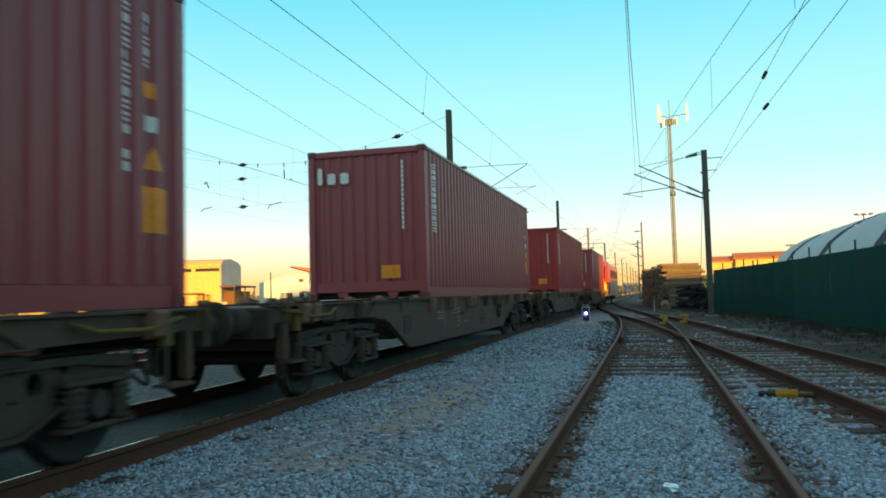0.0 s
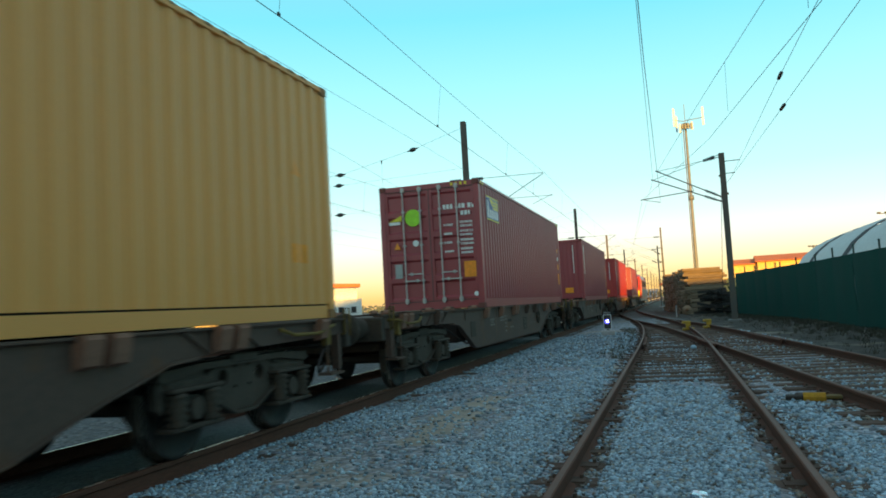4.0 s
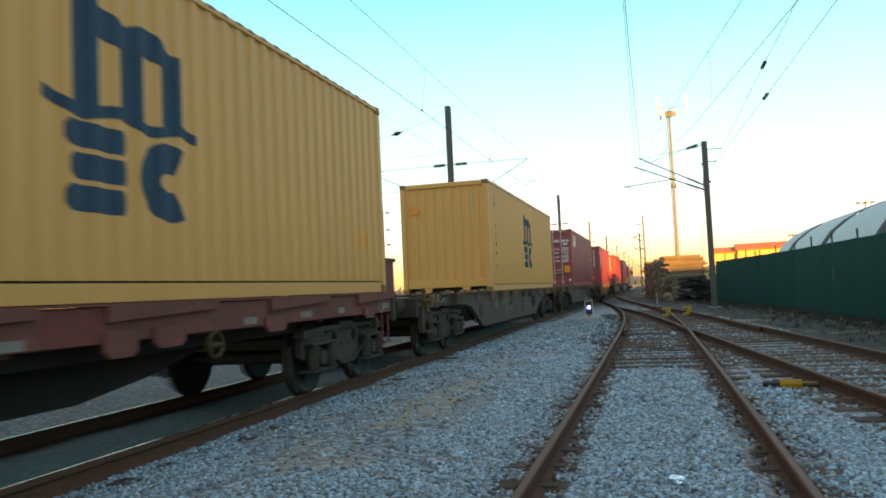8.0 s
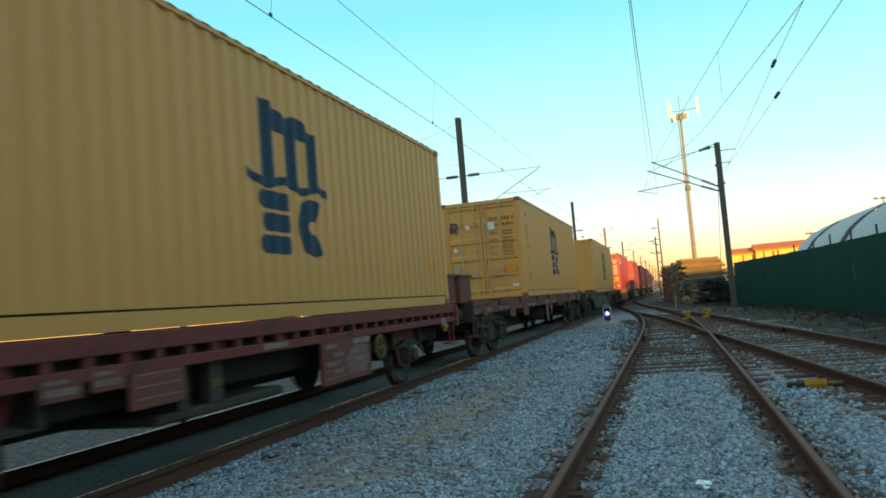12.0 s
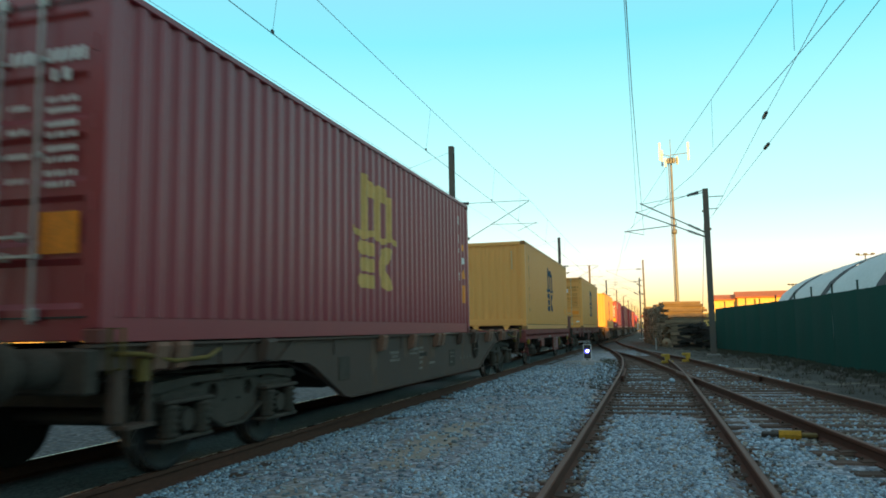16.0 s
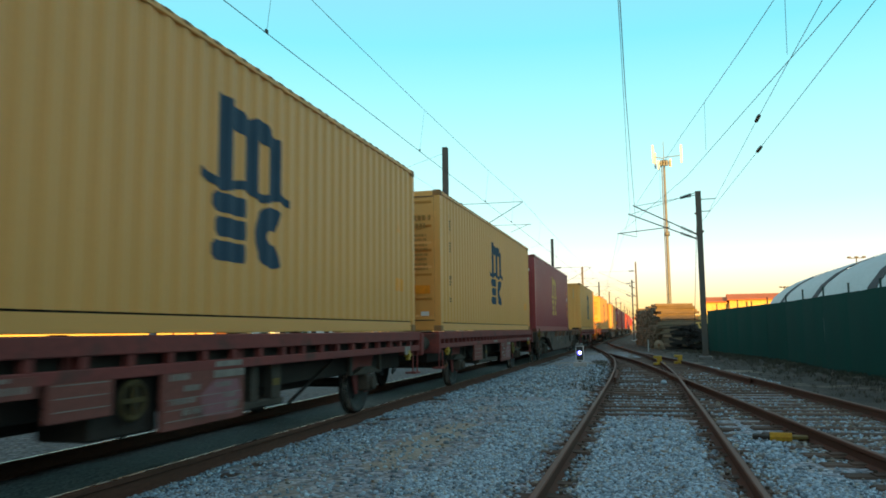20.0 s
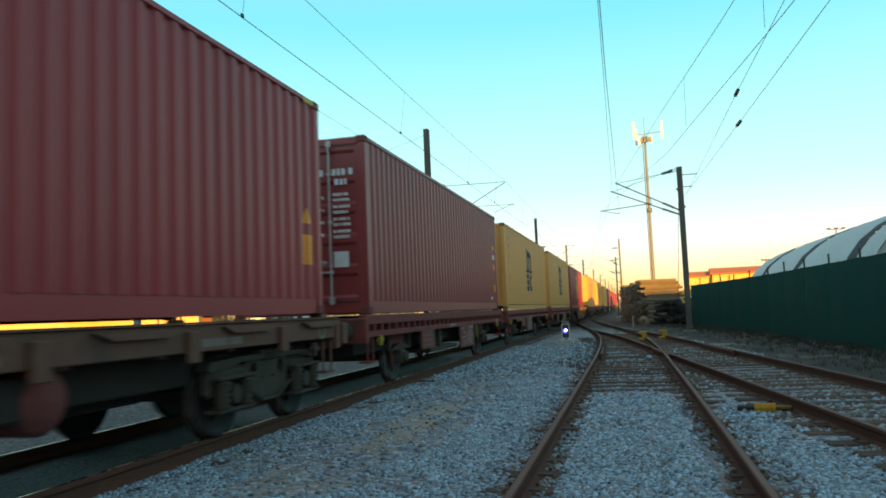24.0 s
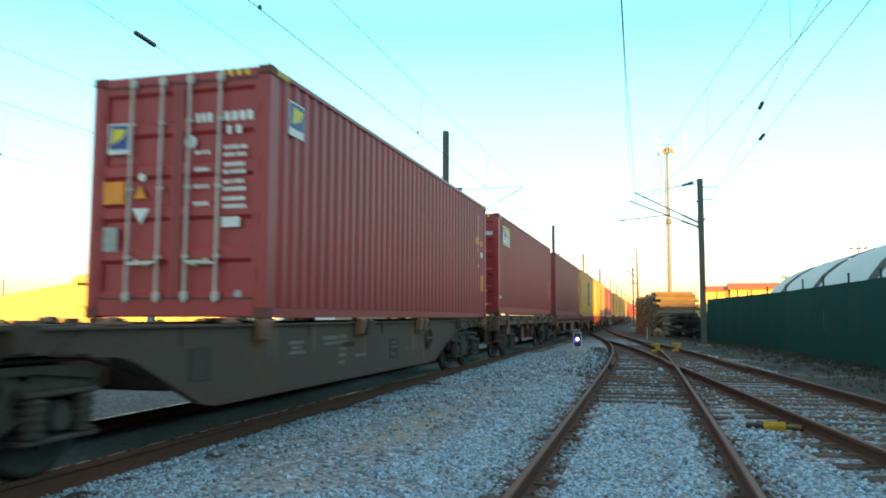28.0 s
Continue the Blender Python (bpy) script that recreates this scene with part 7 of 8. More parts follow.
        part("yellow_tag", Mesh().box(1.121, y0 + 0.80, 0.64, 1.127, y0 + 0.96, 0.72), M_YDULL, w)
        g = Mesh().lathe([(0, 0.155), (0.03, 0.185), (0.06, 0.155), (0.03, 0.125), (0, 0.155)], (0, 0, 0), (1, 0, 0), 20).box(0.01, -0.15, -0.02, 0.05, 0.15, 0.02).box(0.01, -0.02, -0.15, 0.05, 0.02, 0.15)
        part("brake_wheel", g, M_YDARK if flip else M_YDULL, w, at=(1.15 if flip else 1.21, 5.17 if flip else length - 4.65, 0.70))
        part("brake_cylinder", Mesh().lathe([(0, 0.001), (0, 0.16), (0.6, 0.16), (0.6, 0.001)], (0.35, length - 8.4, 0.62), (0, 1, 0), 14), M_BOGIE, w)
        part("white_plate", Mesh().box(1.231, 6.35, 0.92, 1.236, 6.85, 0.975).box(1.231, length - 1.6, 0.84, 1.236, length - 1.3, 0.98), M_LETTER, w)
    else:
        for y, wd, x, z in ((length * 0.38, 0.5, 1.10, 0.46), (length * 0.46, 0.5, 1.10, 0.46), (1.93, 0.60, 1.19, 0.67)) if tank else ():
            part("equipment_panel", Mesh().box(x, y, z, x + 0.06, y + wd, 0.90 if x < 1.15 else 0.955, 0.01), paint, w)
        if rear_board:
            bx = part("equipment_panel", Mesh().box(1.20, 10.13, 0.555, 1.238, 10.60, 0.954, 0.01), paint, w)
            for k in range(5):
                part("ruled_line", Mesh().box(1.2385, 10.17, 0.60 + k * 0.075, 1.241, 10.56, 0.625 + k * 0.075), M_LETTER, bx)
            bx = part("equipment_panel", Mesh().box(1.20, 11.05, 0.755, 1.238, 11.45, 0.954, 0.01).box(1.205, 11.16, 0.59, 1.232, 11.34, 0.76, 0.01), paint, w)
            number_plate_bars(bx, 1.2395, 11.09, 0.79, [(0, 0.09, 0.3, 0.05), (0, 0.0, 0.32, 0.06)], rng)
        part("brake_cylinder", Mesh().lathe([(0, 0.001), (0, 0.2), (0.8, 0.2), (0.8, 0.001)], (0.32, length * 0.50, 0.66), (1, 0, 0), 18), M_WRED if tank else M_FRAME, w)
        part("valve_box", Mesh().box(0.9, length * 0.54, 0.58, 1.12, length * 0.54 + 0.35, 0.90, 0.03), M_FRAME, w)
        part("brake_wheel", Mesh().lathe([(0, 0.12), (0.03, 0.145), (0.06, 0.12), (0.03, 0.095), (0, 0.12)], (0, 0, 0), (1, 0, 0), 20).box(0.01, -0.12, -0.02, 0.05, 0.12, 0.02), M_BOGIE if tank else M_YDARK, w, at=(1.20, 6.20 if tank else 14.38, 0.66 if tank else 0.83))
        number_plate_bars(w, 1.2415, 2.0, 0.98, [(0, 0.0, 0.5, 0.11), (1.2, 0.02, 1.0, 0.07), (4.4, 0.02, 1.1, 0.07), (8.0, 0.02, 0.8, 0.08)], rng)
    if bogies:
        for y in (0.95, length - 1.15):
            part("round_mark", Mesh().lathe([(0, 0.075), (0.003, 0.075), (0.003, 0.115), (0, 0.115)], (1.2405, y, 1.06), (1, 0, 0), 18), M_LETTER, w)
    if tank:
        part("air_tank", Mesh().lathe([(0, 0.001), (0.03, 0.22), (0.08, 0.26), (0.9, 0.26), (0.95, 0.22), (0.98, 0.001)], (0.18, 8.05, 0.71), (1, 0, 0), 18), M_WRED, w, "dull red round air tank")
    ROLLING.append(w)
    return w


def build_train():
    # wagons, front to rear: where each front buffer stands as the clip begins
    wagon_belly("grimy grey bogie container wagon with deep fish-bellied sills", 47.2, 20.1)
    wagon_belly("grimy grey bogie container wagon behind the locomotive", 67.2, 19.9)
    wagon_belly("grimy grey bogie container wagon, half its deck empty", 27.0, 19.95)
    wagon_belly("grimy grey bogie container wagon with rusty brackets, rear deck empty", 7.03, 20.1, rear_at=1.78)
    wagon_belly("grimy grey bogie container wagon under a yellow container", -13.08, 20.3, rear_at=1.75)
    wagon_flat("red-brown bogie flat wagon with raised end boards, rear deck empty", -33.4, 20.1, (2.83, 17.9), M_WFADE, False, (7.06, 0.018, -0.006), True, True, True, rngseed=3)
    wagon_flat("red two-axle container wagon with slotted side sills", -53.5, 14.2, (2.95, 11.2), M_WRED, True, (1.11, -0.021, 0.001), False, True, rngseed=4)
    wagon_belly("grimy grey bogie container wagon, front deck empty", -67.72, 19.8, empty=(13.6, 18.7))
    wagon_flat("red two-axle container wagon, slotted sills, yellow brake wheel", -87.5, 13.95, (2.95, 10.96), M_WRED, True, (0.90, -0.001, 0.005), rngseed=5)
    wagon_flat("red two-axle container wagon coupled behind another", -101.45, 14.0, (2.95, 10.96), M_WRED, True, (0.89, 0.004, 0.009), rngseed=6, flip=True)
    wagon_flat("red two-axle container wagon under a red container", -115.45, 13.95, (2.95, 10.96), M_WRED, True, (0.86, 0.03, 0.020), rngseed=7)
    wagon_flat("dull brown bogie flat wagon with a rusty air tank", -129.4, 14.1, (2.6, 11.7), M_WBROWN, False, (1.03, 0.05, 0.045), False, False, True, True, rngseed=8)
    wagon_belly("grimy grey bogie container wagon, rear deck empty, last in view", -143.5, 19.9, DECK - 0.108, supports=(6.98, 13.0, 18.92))
    made = []
    made.append(container("bright red shipping container on the second wagon", 46.6, M_RED4, doors=False))
    made.append(container("red shipping container next to the locomotive", 66.2, M_RED2, doors=False))
    c1 = container("dark red shipping container with pale lettering shapes on its end", 26.04, M_RED2, doors=False)
    # three pale shapes of a maker's mark on the end wall
    for x, w, z in ((-1.0, 0.10, 2.56), (-0.79, 0.17, 2.44), (-0.52, 0.18, 2.44)):
        out = [(x + 0.03, 2.22), (x + w - 0.03, 2.22), (x + w, 2.25), (x + w, z - 0.03), (x + w - 0.03, z), (x + 0.03, z), (x, z - 0.03), (x, 2.25)]
        part("makers_mark", Mesh().extrude(out, "y", -0.004, 0.0), M_WHITE, c1, "pale maker's mark in plain shapes")
    made.append(c1)
    c2 = container("dark red shipping container, galvanised door rods, lime round sticker", 6.14, M_RED2, extras="panel hitop", shift=0.10)
    sticker_disc(c2, -0.40, 2.12, 0.20, M_LIME)
    sticker(c2, -1.0, 1.98, -0.72, 2.05, M_WHITE)
    part("yellow_wedge", Mesh().add([(-1.0, 0.010, 2.06), (-0.68, 0.010, 2.20), (-0.68, 0.010, 2.06)], [(0, 1, 2)]), M_YELL, c2)
    triangle(c2, -0.82, 1.40, 0.17, M_ORANGE)
    sticker_disc(c2, -0.36, 1.52, 0.075, M_WHITE)
    sticker(c2, -0.90, 0.72, -0.72, 1.05, M_CONCW)
    sticker(c2, 0.78, 0.66, 1.06, 1.02, M_ORANGE, "caution_sticker")
    sticker_disc(c2, 1.04, 0.27, 0.055, M_WHITE)
    made.append(c2)
    made.append(container("mustard yellow shipping container with a navy block emblem, plain end", -13.96, M_YEL, doors=False, logo=M_NAVY))
    c4 = container("mustard yellow shipping container with doors and a navy block emblem", -34.19, M_YEL, M_YROD, True, M_NAVY, lift=0.08)
    for piece in ("top", "bar_a", "bar_b", "bar_c", "half_ring"):
        g = Mesh()
        emblem(g, lambda u, v, k=0: (-0.98 + u, 0.012 - 0.001 * k, 1.98 + v), 0.26, 0.34, 0.2, piece)
        part("door_emblem", g, M_NAVY, c4)
    sticker(c4, 0.20, 2.00, 0.40, 2.22, M_WHITE)
    sticker(c4, -0.92, 0.70, -0.74, 0.98, M_CONCW)
    sticker(c4, 0.55, 0.72, 0.98, 0.92, M_ORANGE, "caution_sticker")
    sticker_disc(c4, -0.42, 2.12, 0.07, M_WHITE)
    sticker(c4, 0.82, 0.26, 1.0, 0.34, M_WHITE)
    triangle(c4, -0.84, 1.42, 0.14, M_WHITE)
    made.append(c4)
    made.append(container("mustard yellow shipping container on a two-axle wagon, plain end", -54.40, M_YEL, doors=False, logo=M_NAVY, lift=0.05, low=0.070))
    c6 = container("wine red shipping container with a pale gold block emblem", -74.59, M_RED2, logo=M_GOLD, extras="")
    sticker(c6, 0.60, 0.66, 0.98, 1.00, M_ORANGE, "caution_sticker")
    made.append(c6)
    c7 = container("mustard yellow shipping container with grey door rods and a navy emblem", -88.36, M_YEL, M_GALV, True, M_NAVY, lift=0.08, low=0.080)
    sticker(c7, 0.55, 0.70, 0.98, 0.88, M_ORANGE, "caution_sticker")
    sticker(c7, 0.78, 0.24, 0.95, 0.33, M_WHITE)
    sticker(c7, -0.8, 2.1, -0.6, 2.3, M_WHITE)
    made.append(c7)
    made.append(container("mustard yellow shipping container coupled tight behind another, plain end", -102.37, M_YEL, doors=False, logo=M_NAVY, lift=0.09, low=0.085))
    c9 = container("dull red shipping container with grey door rods", -116.32, M_RED, extras="", lift=0.09)
    sticker(c9, 0.62, 0.72, 0.88, 0.98, M_WHITE)
    made.append(c9)
    c10 = container("faded red shipping container with a blue and yellow side panel", -130.40, M_RED3, extras="panel hitop data plainfront", lift=0.11, shift=-0.10)
    triangle(c10, 0.74, 0.58, 0.30, M_ORANGE)
    up = pose(0, 0, 0, 90)
    lettering("45G1", 0.12, M_WHITE, c10, Matrix.Translation((0.50, 0.012, 2.04)) @ up)
    for k, (kg, lb) in enumerate((("32.500 KGS", "71.650 LBS"), ("3.850 KGS", "8.490 LBS"), ("28.650 KGS", "63.160 LBS"), ("76.4 CU.M", "2.698 CU.FT"))):
        lettering(kg, 0.064, M_WHITE, c10, Matrix.Translation((0.50, 0.012, 1.72 - k * 0.215)) @ up)
        lettering(lb, 0.064, M_WHITE, c10, Matrix.Translation((0.50, 0.012, 1.645 - k * 0.215)) @ up)
    sticker(c10, 0.68, 0.20, 0.86, 0.25, M_WHITE)
    sticker(c10, -0.95, 2.0, -0.75, 2.1, M_YELL)
    sticker_disc(c10, -0.45, 1.7, 0.07, M_WHITE)
    sticker(c10, -0.95, 0.9, -0.75, 1.2, M_CONCW)
    made.append(c10)
    c11 = container("faded red shipping container, bright door rods, small emblem panels", -144.39, M_RED3, M_CREAM, extras="smallpanel hightriangle hitop", lift=0.03, grip=(0.56, 0.58), low=0.085)
    sticker(c11, -1.02, 1.30, -0.72, 1.58, M_ORANGE, "caution_sticker")
    triangle(c11, -0.50, 1.36, 0.18, M_ORANGE)
    sticker_disc(c11, -0.48, 1.62, 0.05, M_WHITE)
    sticker_disc(c11, 0.18, 2.02, 0.08, M_WHITE)
    part("blue_badge", Mesh().add([(-0.60, 0.012, 1.24), (-0.36, 0.012, 1.24), (-0.48, 0.012, 1.04)], [(0, 1, 2)]), M_WHITE, c11)
    sticker(c11, 0.62, 0.98, 0.86, 1.10, M_WHITE)
    sticker(c11, -1.0, 0.72, -0.80, 1.02, M_CONCW)
    sticker_disc(c11, 0.86, 0.20, 0.05, M_CONCW)
    made.append(c11)
    ROLLING.extend(made)


build_train()


def build_loco():
    L = 19.6
    w = thing("electric_locomotive", "red and grey electric locomotive hauling the train", "locomotive", (XT, 67.4, ZT), "")
    prof = [(-1.48, 1.0), (-1.48, 3.2), (-1.2, 3.75), (1.2, 3.75), (1.48, 3.2), (1.48, 1.0)]
    part("body", Mesh().extrude(prof, "y", 2.3, L - 2.3), M_LOCO, w)
    part("rear_cab", Mesh().extrude([(0.55, 1.0), (0.55, 2.0), (1.15, 3.5), (2.29, 3.74), (2.29, 1.0)], "x", -1.42, 1.42), M_LOCO, w)
    part("front_cab", Mesh().extrude([(L - 0.55, 1.0), (L - 0.55, 2.0), (L - 1.15, 3.5), (L - 2.29, 3.74), (L - 2.29, 1.0)], "x", -1.42, 1.42), M_LOCO, w)
    part("windscreen", Mesh().extrude([(0.60, 2.16), (1.06, 3.28), (1.09, 3.28), (0.63, 2.16)], "x", -1.2, 1.2), M_PANE, w)
    part("yellow_nose", Mesh().box(-1.3, 0.50, 1.15, 1.3, 0.549, 1.9), M_YELL, w)
    part("skirt", Mesh().box(-1.40, 0.6, 0.70, 1.40, L - 0.6, 0.99), M_LOCOG, w)
    part("grey_band", Mesh().box(1.481, 2.4, 1.05, 1.49, L - 2.4, 2.1), M_LOCOG, w)
    for y in (4.0, 6.6, 9.2, 11.8, 14.4):
        part("side_grille", Mesh().box(1.481, y, 2.35, 1.50, y + 1.6, 3.05), M_DARK, w)
    part("roof_gear", Mesh().box(-0.8, 5, 3.76, 0.8, L - 5, 4.0), M_LOCOG, w)
    for s in (-1, 1):
        part("head_lamp", Mesh().tube((s * 0.95, 0.56, 1.55), (s * 0.95, 0.48, 1.55), 0.12, 12), M_WHITE, w)
    y = 4.4
    p = part("pantograph", Mesh().box(-0.7, y - 0.9, 4.0, 0.7, y - 0.8, 4.1).box(-0.7, y + 0.8, 4.0, 0.7, y + 0.9, 4.1), M_MAST, w)
    part("pantograph_arm", Mesh().tube((-0.5, y + 0.8, 4.1), (0, y - 1.0, 4.85), 0.035, 6).tube((0.5, y + 0.8, 4.1), (0, y - 1.0, 4.85), 0.035, 6).tube((0, y - 1.0, 4.85), (0, y + 0.4, 5.62), 0.03, 6), M_MAST, p)
    part("collector_head", Mesh().tube((-0.85, y + 0.4, 5.60), (0.85, y + 0.4, 5.60), 0.03, 6).tube((-0.85, y + 0.4, 5.60), (-1.0, y + 0.4, 5.42), 0.025, 6).tube((0.85, y + 0.4, 5.60), (1.0, y + 0.4, 5.42), 0.025, 6), M_MAST, p)
    for k in (4.2, L - 4.2):
        bogie(w, k)
    buffers(w, 0.55, -1)
    ROLLING.append(w)


build_loco()


def build_trackside():
    s = thing("dwarf_signal", "low trackside signal with a lit white lamp on a concrete block", "signal", pose(-2.46, 28.2, -0.12, 0, 0, 3))
    part("block", Mesh().box(-0.24, -0.2, 0, 0.24, 0.2, 0.24, 0.03), M_CONCW, s)
    part("stem", Mesh().tube((0, 0, 0.24), (0, 0, 0.34), 0.06, 10), M_BLACK, s)
    h = part("housing", Mesh().box(-0.13, -0.10, 0.30, 0.13, 0.14, 0.80, 0.03), M_BLACK, s)
    part("rim", Mesh().box(-0.14, -0.104, 0.28, 0.14, -0.098, 0.30).box(-0.14, -0.104, 0.79, 0.14, -0.098, 0.81).box(-0.14, -0.104, 0.30, -0.12, -0.098, 0.79).box(0.12, -0.104, 0.30, 0.14, -0.098, 0.79), M_WHITE, h)
    part("white_lamp", Mesh().lathe([(0, 0.001), (0, 0.042), (0.03, 0.035), (0.035, 0.001)], (0.01, -0.10, 0.575), (0, -1, 0), 16), M_LAMP, h)
    # emitting blue disc paints the glow around the white lamp
    part("blue_lamp", Mesh().lathe([(0, 0.001), (0, 0.08), (0.012, 0.075), (0.014, 0.001)], (-0.015, -0.10, 0.56), (0, -1, 0), 16), M_GLOWB, h)
    for u in (-0.08, 0.06):
        part("hood", Mesh().box(u - 0.05, -0.12, 0.84, u + 0.05, 0.1, 0.90, 0.01), M_LOCOG, h)
    # two yellow point levers by the turnout
    for x, y in ((0.33, 31.3), (1.14, 32.4)):
        p = thing("point_marker", "squat yellow point lock beside the turnout rails", "point lock", pose(x, y, -0.14, 0, 0, 8), "yellow point locks at the turnout")
        part("base", Mesh().box(-0.22, -0.14, 0, 0.22, 0.14, 0.10, 0.02), M_YPART, p)
        part("column", Mesh().box(-0.09, -0.08, 0.10, 0.09, 0.08, 0.32, 0.02), M_YPART, p)
        part("head", Mesh().box(-0.22, -0.09, 0.26, 0.10, 0.09, 0.36, 0.02), M_YPART, p)
    y = thing("yellow_plate", "bent orange-yellow painted steel plate lying on a sleeper end", "plate", pose(1.60, 10.78, -0.16, 0, 0, -7))
    part("plate", Mesh().extrude([(-0.10, 0.0), (0.14, 0.0), (0.15, 0.06), (0.10, 0.085), (-0.08, 0.10), (-0.11, 0.05)], "x", -0.15, 0.11), M_YPLATE, y)
    part("flange", Mesh().box(0.111, -0.05, 0.02, 0.30, 0.12, 0.06, 0.008), M_YDULL, y, "rusty ochre flange")
    part("bracket", Mesh().box(-0.36, -0.09, 0.0, -0.151, 0.12, 0.06, 0.012), M_FRAME, y)
    f = thing("crumpled_foil", "crumpled bit of shiny foil lying on the ballast", "litter", pose(0.04, 5.54, -0.085))
    rng = random.Random(3)
    bm = bmesh.new()
    bmesh.ops.create_icosphere(bm, subdivisions=2, radius=0.06)
    for v in bm.verts:
        v.co *= rng.uniform(0.6, 1.15)
        v.co.z *= 0.6
    me = bpy.data.meshes.new("foil")
    bm.to_mesh(me)
    bm.free()
    me.materials.append(M_FOIL)
    part("foil", me, M_FOIL, f)
    st = thing("pale_boulder", "single pale larger stone lying between the siding rails", "stone", pose(0.30, 20.6, -0.14))
    g = Mesh().lathe([(0, 0.001), (0.01, 0.07), (0.05, 0.085), (0.10, 0.05), (0.11, 0.001)], (0, 0, 0), (0.2, 0.1, 1), 6)
    part("lump", g, M_STONE, st)
    # frog and check rails of the turnout
    fr = thing("turnout_frog", "rusty crossing nose and check rails of the turnout", "turnout", kind="structure")
    for c, side, y0, y1 in ((siding_x, -1, 21.0, 25.5), (branch_x, 1, 21.0, 25.5)):
        path = [(c(y) + side * (GAUGE / 2 - 0.11), y, -0.002) for y in np.arange(y0, y1, 0.5)]
        part("check_rail", sweep(RAIL_OUT, path), M_RAIL, fr)
    path = [(siding_x(y) + GAUGE / 2 + 0.09, y, -0.004) for y in np.arange(20.2, 23.4, 0.4)]
    part("wing_rail", sweep(RAIL_OUT, path), M_RAIL, fr)
    path = [(branch_x(y) - GAUGE / 2 - 0.09, y, -0.004) for y in np.arange(20.2, 23.4, 0.4)]
    part("wing_rail", sweep(RAIL_OUT, path), M_RAIL, fr)


build_trackside()


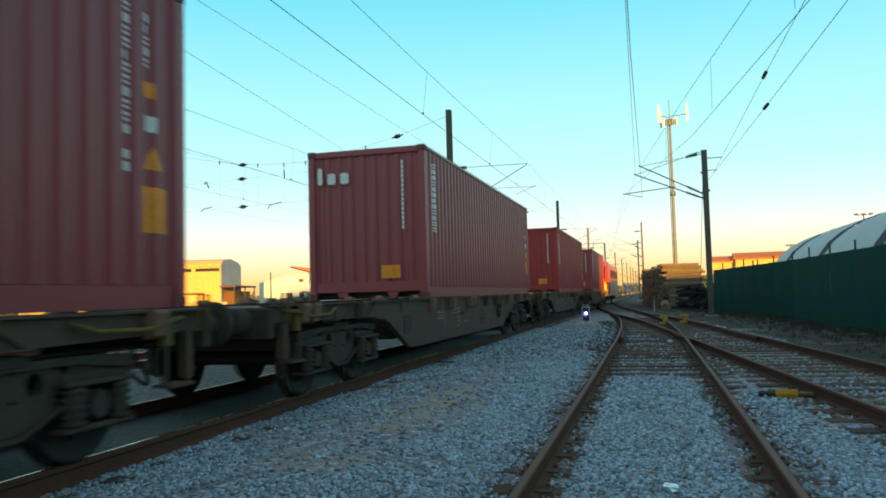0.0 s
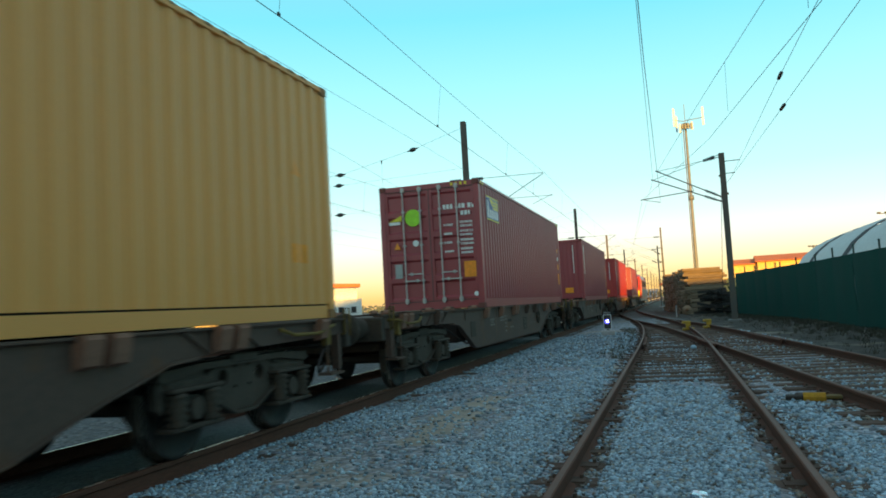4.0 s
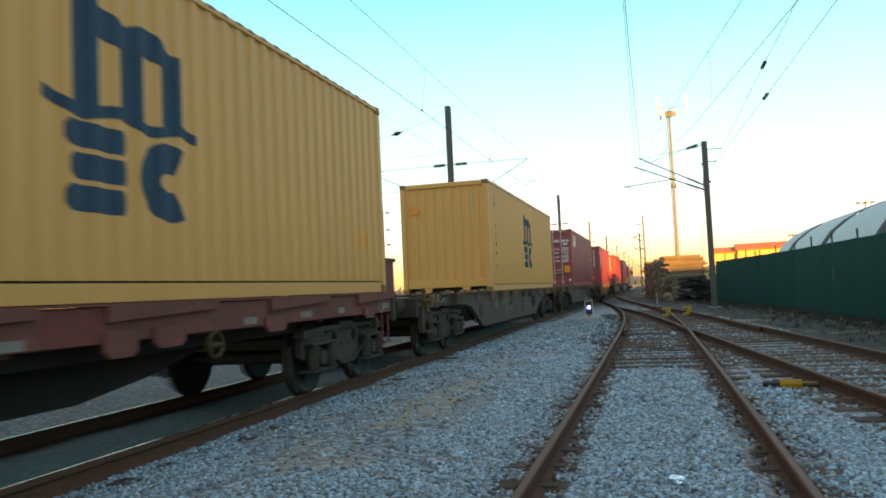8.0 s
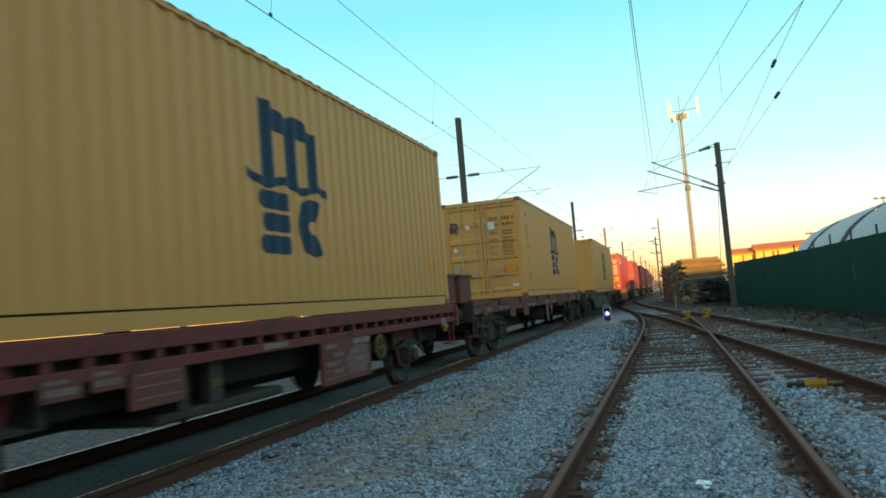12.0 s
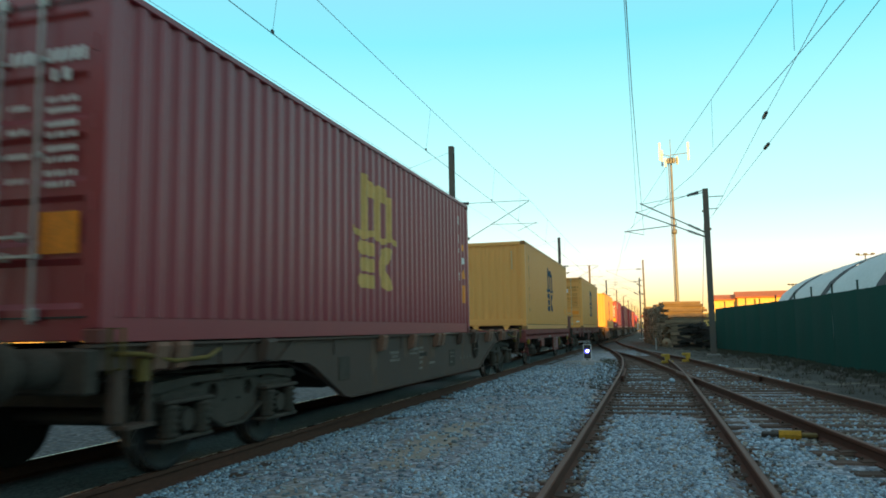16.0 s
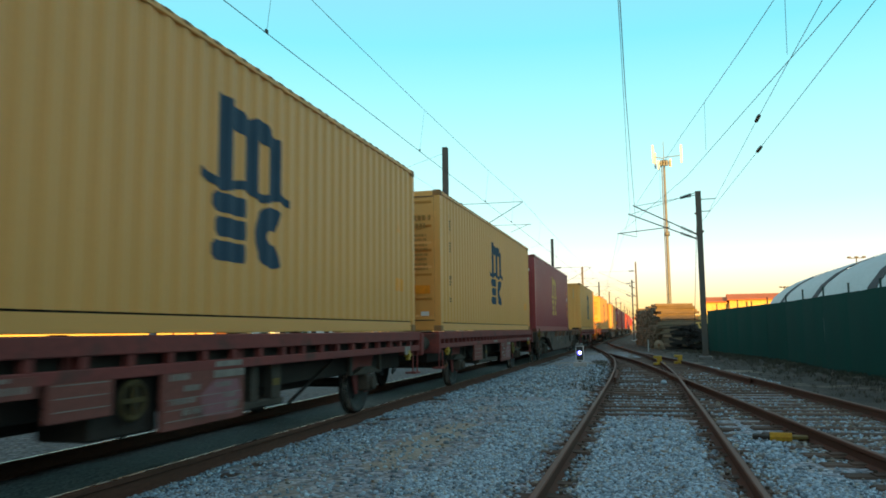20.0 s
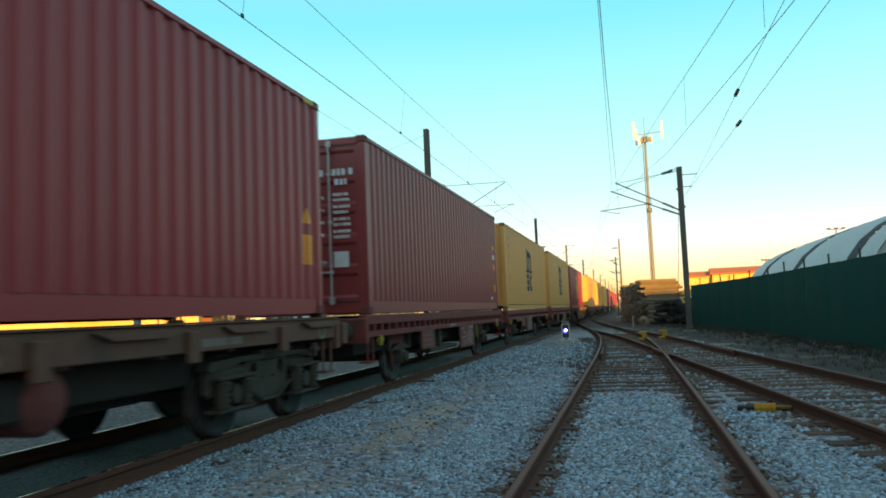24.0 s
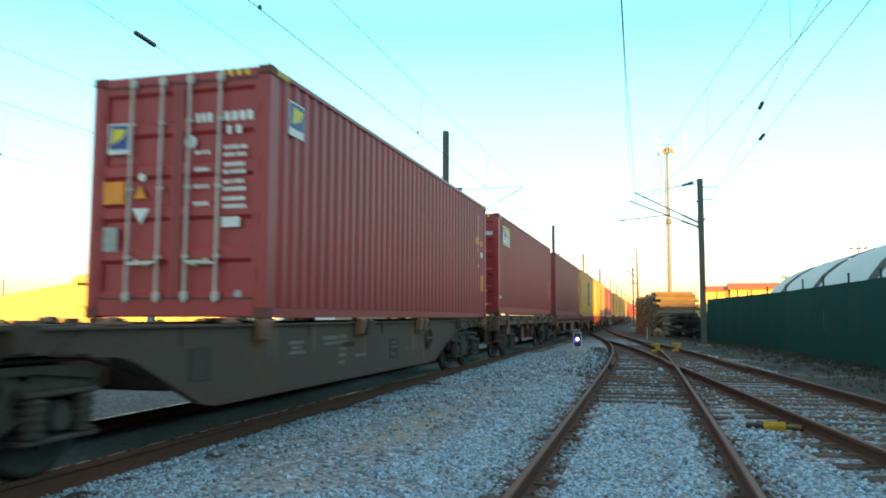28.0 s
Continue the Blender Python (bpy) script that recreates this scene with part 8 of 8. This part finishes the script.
def build_growth():
    """Dry weeds along the fence foot and shrubs beyond the far line, as many small blades and leaves."""
    rng = random.Random(21)

    def blades(name, label, spots, h0, h1, material):
        g = Mesh()
        for x, y, z in spots:
            for k in range(5):
                a, h = rng.uniform(0, 6.28), rng.uniform(h0, h1)
                dx, dy = math.cos(a) * h * 0.5, math.sin(a) * h * 0.5
                w = 0.012 + 0.01 * h
                px, py = x + rng.uniform(-0.08, 0.08), y + rng.uniform(-0.08, 0.08)
                g.add([(px - w, py, z - 0.02), (px + w, py + w, z - 0.02), (px + dx, py + dy, z + h)], [(0, 1, 2)])
        thing(name, label, "grass", kind="stuff", geo=g, material=material)
    spots = []
    for i in range(1700):
        y = rng.uniform(12, 52)
        fx = np.interp(y, [2, 12, 23.6, 35.2, 43.5, 50.6], [7.3, 6.75, 6.2, 5.62, 4.55, 3.56])
        x = fx - abs(rng.gauss(0, 1.2)) - 0.05
        if x > branch_x(y) + 1.3:
            spots.append((x, y, ground_z(x, y)))
    blades("dry_weeds", "dry straw-coloured weeds along the fence foot", spots, 0.03, 0.13, M_WEED)
    spots = []
    for i in range(330):
        y = rng.uniform(18, 34)
        x = siding_x(y) - 1.35 + rng.gauss(0, 0.22)
        spots.append((x, y, ground_z(x, y)))
    blades("track_weeds", "sparse dark weeds beside the siding rail", spots, 0.02, 0.08, M_WEED)

    spots = [(-77.6 + 0.97 * k + rng.uniform(-0.6, 0.6), 80.2 + 0.22 * k + rng.uniform(-1, 1), -0.25) for k in range(-30, 34) for _ in range(7)]
    blades("tall_dry_grass", "tall dry grass before the sunlit warehouse", spots, 0.5, 1.5, M_STRAW)

    def shrub(x, y, r, h):
        s = thing("shrub", "dull green roadside shrub before the buildings", "shrub", (x, y, -0.2), "shrubs before the buildings")
        stem = Mesh()
        for k in range(5):
            a = rng.uniform(0, 6.28)
            stem.tube((0, 0, 0), (math.cos(a) * r * 0.5, math.sin(a) * r * 0.5, h * 0.7), 0.05, 5, 0.015)
        part("stems", stem, M_WOOD, s)
        g = Mesh()
        for k in range(420):
            a, b = rng.uniform(0, 6.28), rng.random()
            rr = r * math.sqrt(rng.random()) * (1.1 - 0.5 * b) * rng.uniform(0.7, 1.15)
            p = Vector((math.cos(a) * rr, math.sin(a) * rr, h * (0.12 + 0.9 * b) * rng.uniform(0.8, 1.1)))
            u = Vector((rng.uniform(-1, 1), rng.uniform(-1, 1), rng.uniform(-1, 1))).normalized() * rng.uniform(0.10, 0.22)
            v = u.orthogonal().normalized() * rng.uniform(0.06, 0.13)
            g.add([p - u, p + v, p + u, p - v], [(0, 1, 2, 3)])
        part("foliage", g, M_BUSH, s)
    for x, y, r, h in ((-48.5, 84, 1.8, 1.7), (-45.8, 86, 1.4, 1.4), (-52.5, 82, 1.2, 1.0), (-44, 92, 1.6, 2.2), (-47, 95, 1.3, 1.6), (-57, 80, 1.1, 0.9), (-61, 76, 1.0, 0.8), (-66, 72, 1.2, 0.9), (-70, 70, 0.9, 0.8), (-74, 66, 1.1, 0.9), (3.9, 54.5, 0.9, 1.7), (4.6, 53.4, 0.8, 1.3)):
        shrub(x, y, r, h)


build_growth()


def build_distance():
    """Hazy roofs, trees and poles that close the view down the line."""
    rng = random.Random(33)
    for i in range(26):
        x = -150 + i * 11 + rng.uniform(-4, 4)
        y = rng.uniform(420, 620)
        w, h = rng.uniform(7, 15), rng.uniform(4, 9)
        b = thing("distant_house", "hazy distant house near the end of the line", "house", pose(x, y, -0.3, 0, 0, rng.uniform(-15, 15)), "distant houses")
        part("wall", Mesh().box(-w / 2, 0, 0, w / 2, 8, h), M_FAR, b)
        part("roof", Mesh().extrude([(-0.4, h), (4, h + 2), (8.4, h)], "x", -w / 2 - 0.3, w / 2 + 0.3), M_TILE if i % 3 else M_FAR, b)
        for k in range(3):
            part("window", Mesh().box(-w / 4 + k * w / 4 - 0.5, -0.06, h * 0.45, -w / 4 + k * w / 4 + 0.5, -0.01, h * 0.45 + 1.3), M_PANE, b)
    g = Mesh()
    for i in range(2600):
        x = rng.uniform(-420, 260)
        y = rng.uniform(520, 700)
        z = abs(rng.gauss(0, 2.6)) + 0.3
        u = Vector((rng.uniform(-1, 1), rng.uniform(-0.3, 0.3), rng.uniform(-1, 1))).normalized() * rng.uniform(1.0, 2.4)
        v = u.orthogonal().normalized() * rng.uniform(0.7, 1.5)
        p = Vector((x, y, z))
        g.add([p - u, p + v, p + u, p - v], [(0, 1, 2, 3)])
    thing("far_woods", "hazy belt of trees on the horizon", "trees", kind="stuff", geo=g, material=M_FARTREE)


build_distance()


def motions():
    """The train rolls away at about six metres a second, its wheels turning with the way covered."""
    for ob in ROLLING:
        m = ob.matrix_basis.copy()
        walk(ob, [(t, Matrix.Translation((0, s, 0)) @ m) for t, s in TRAVEL])
    ts = [i / 10 for i in range(281)]
    way = np.interp(ts, [t for t, _ in TRAVEL], [s for _, s in TRAVEL])
    turns = [Matrix.Rotation(-s / WR, 4, "X") for s in way]
    for ob, y in WHEELS:
        place = Matrix.Translation((0, y, WR))
        walk(ob, [(t, place @ r) for t, r in zip(ts, turns)])


motions()
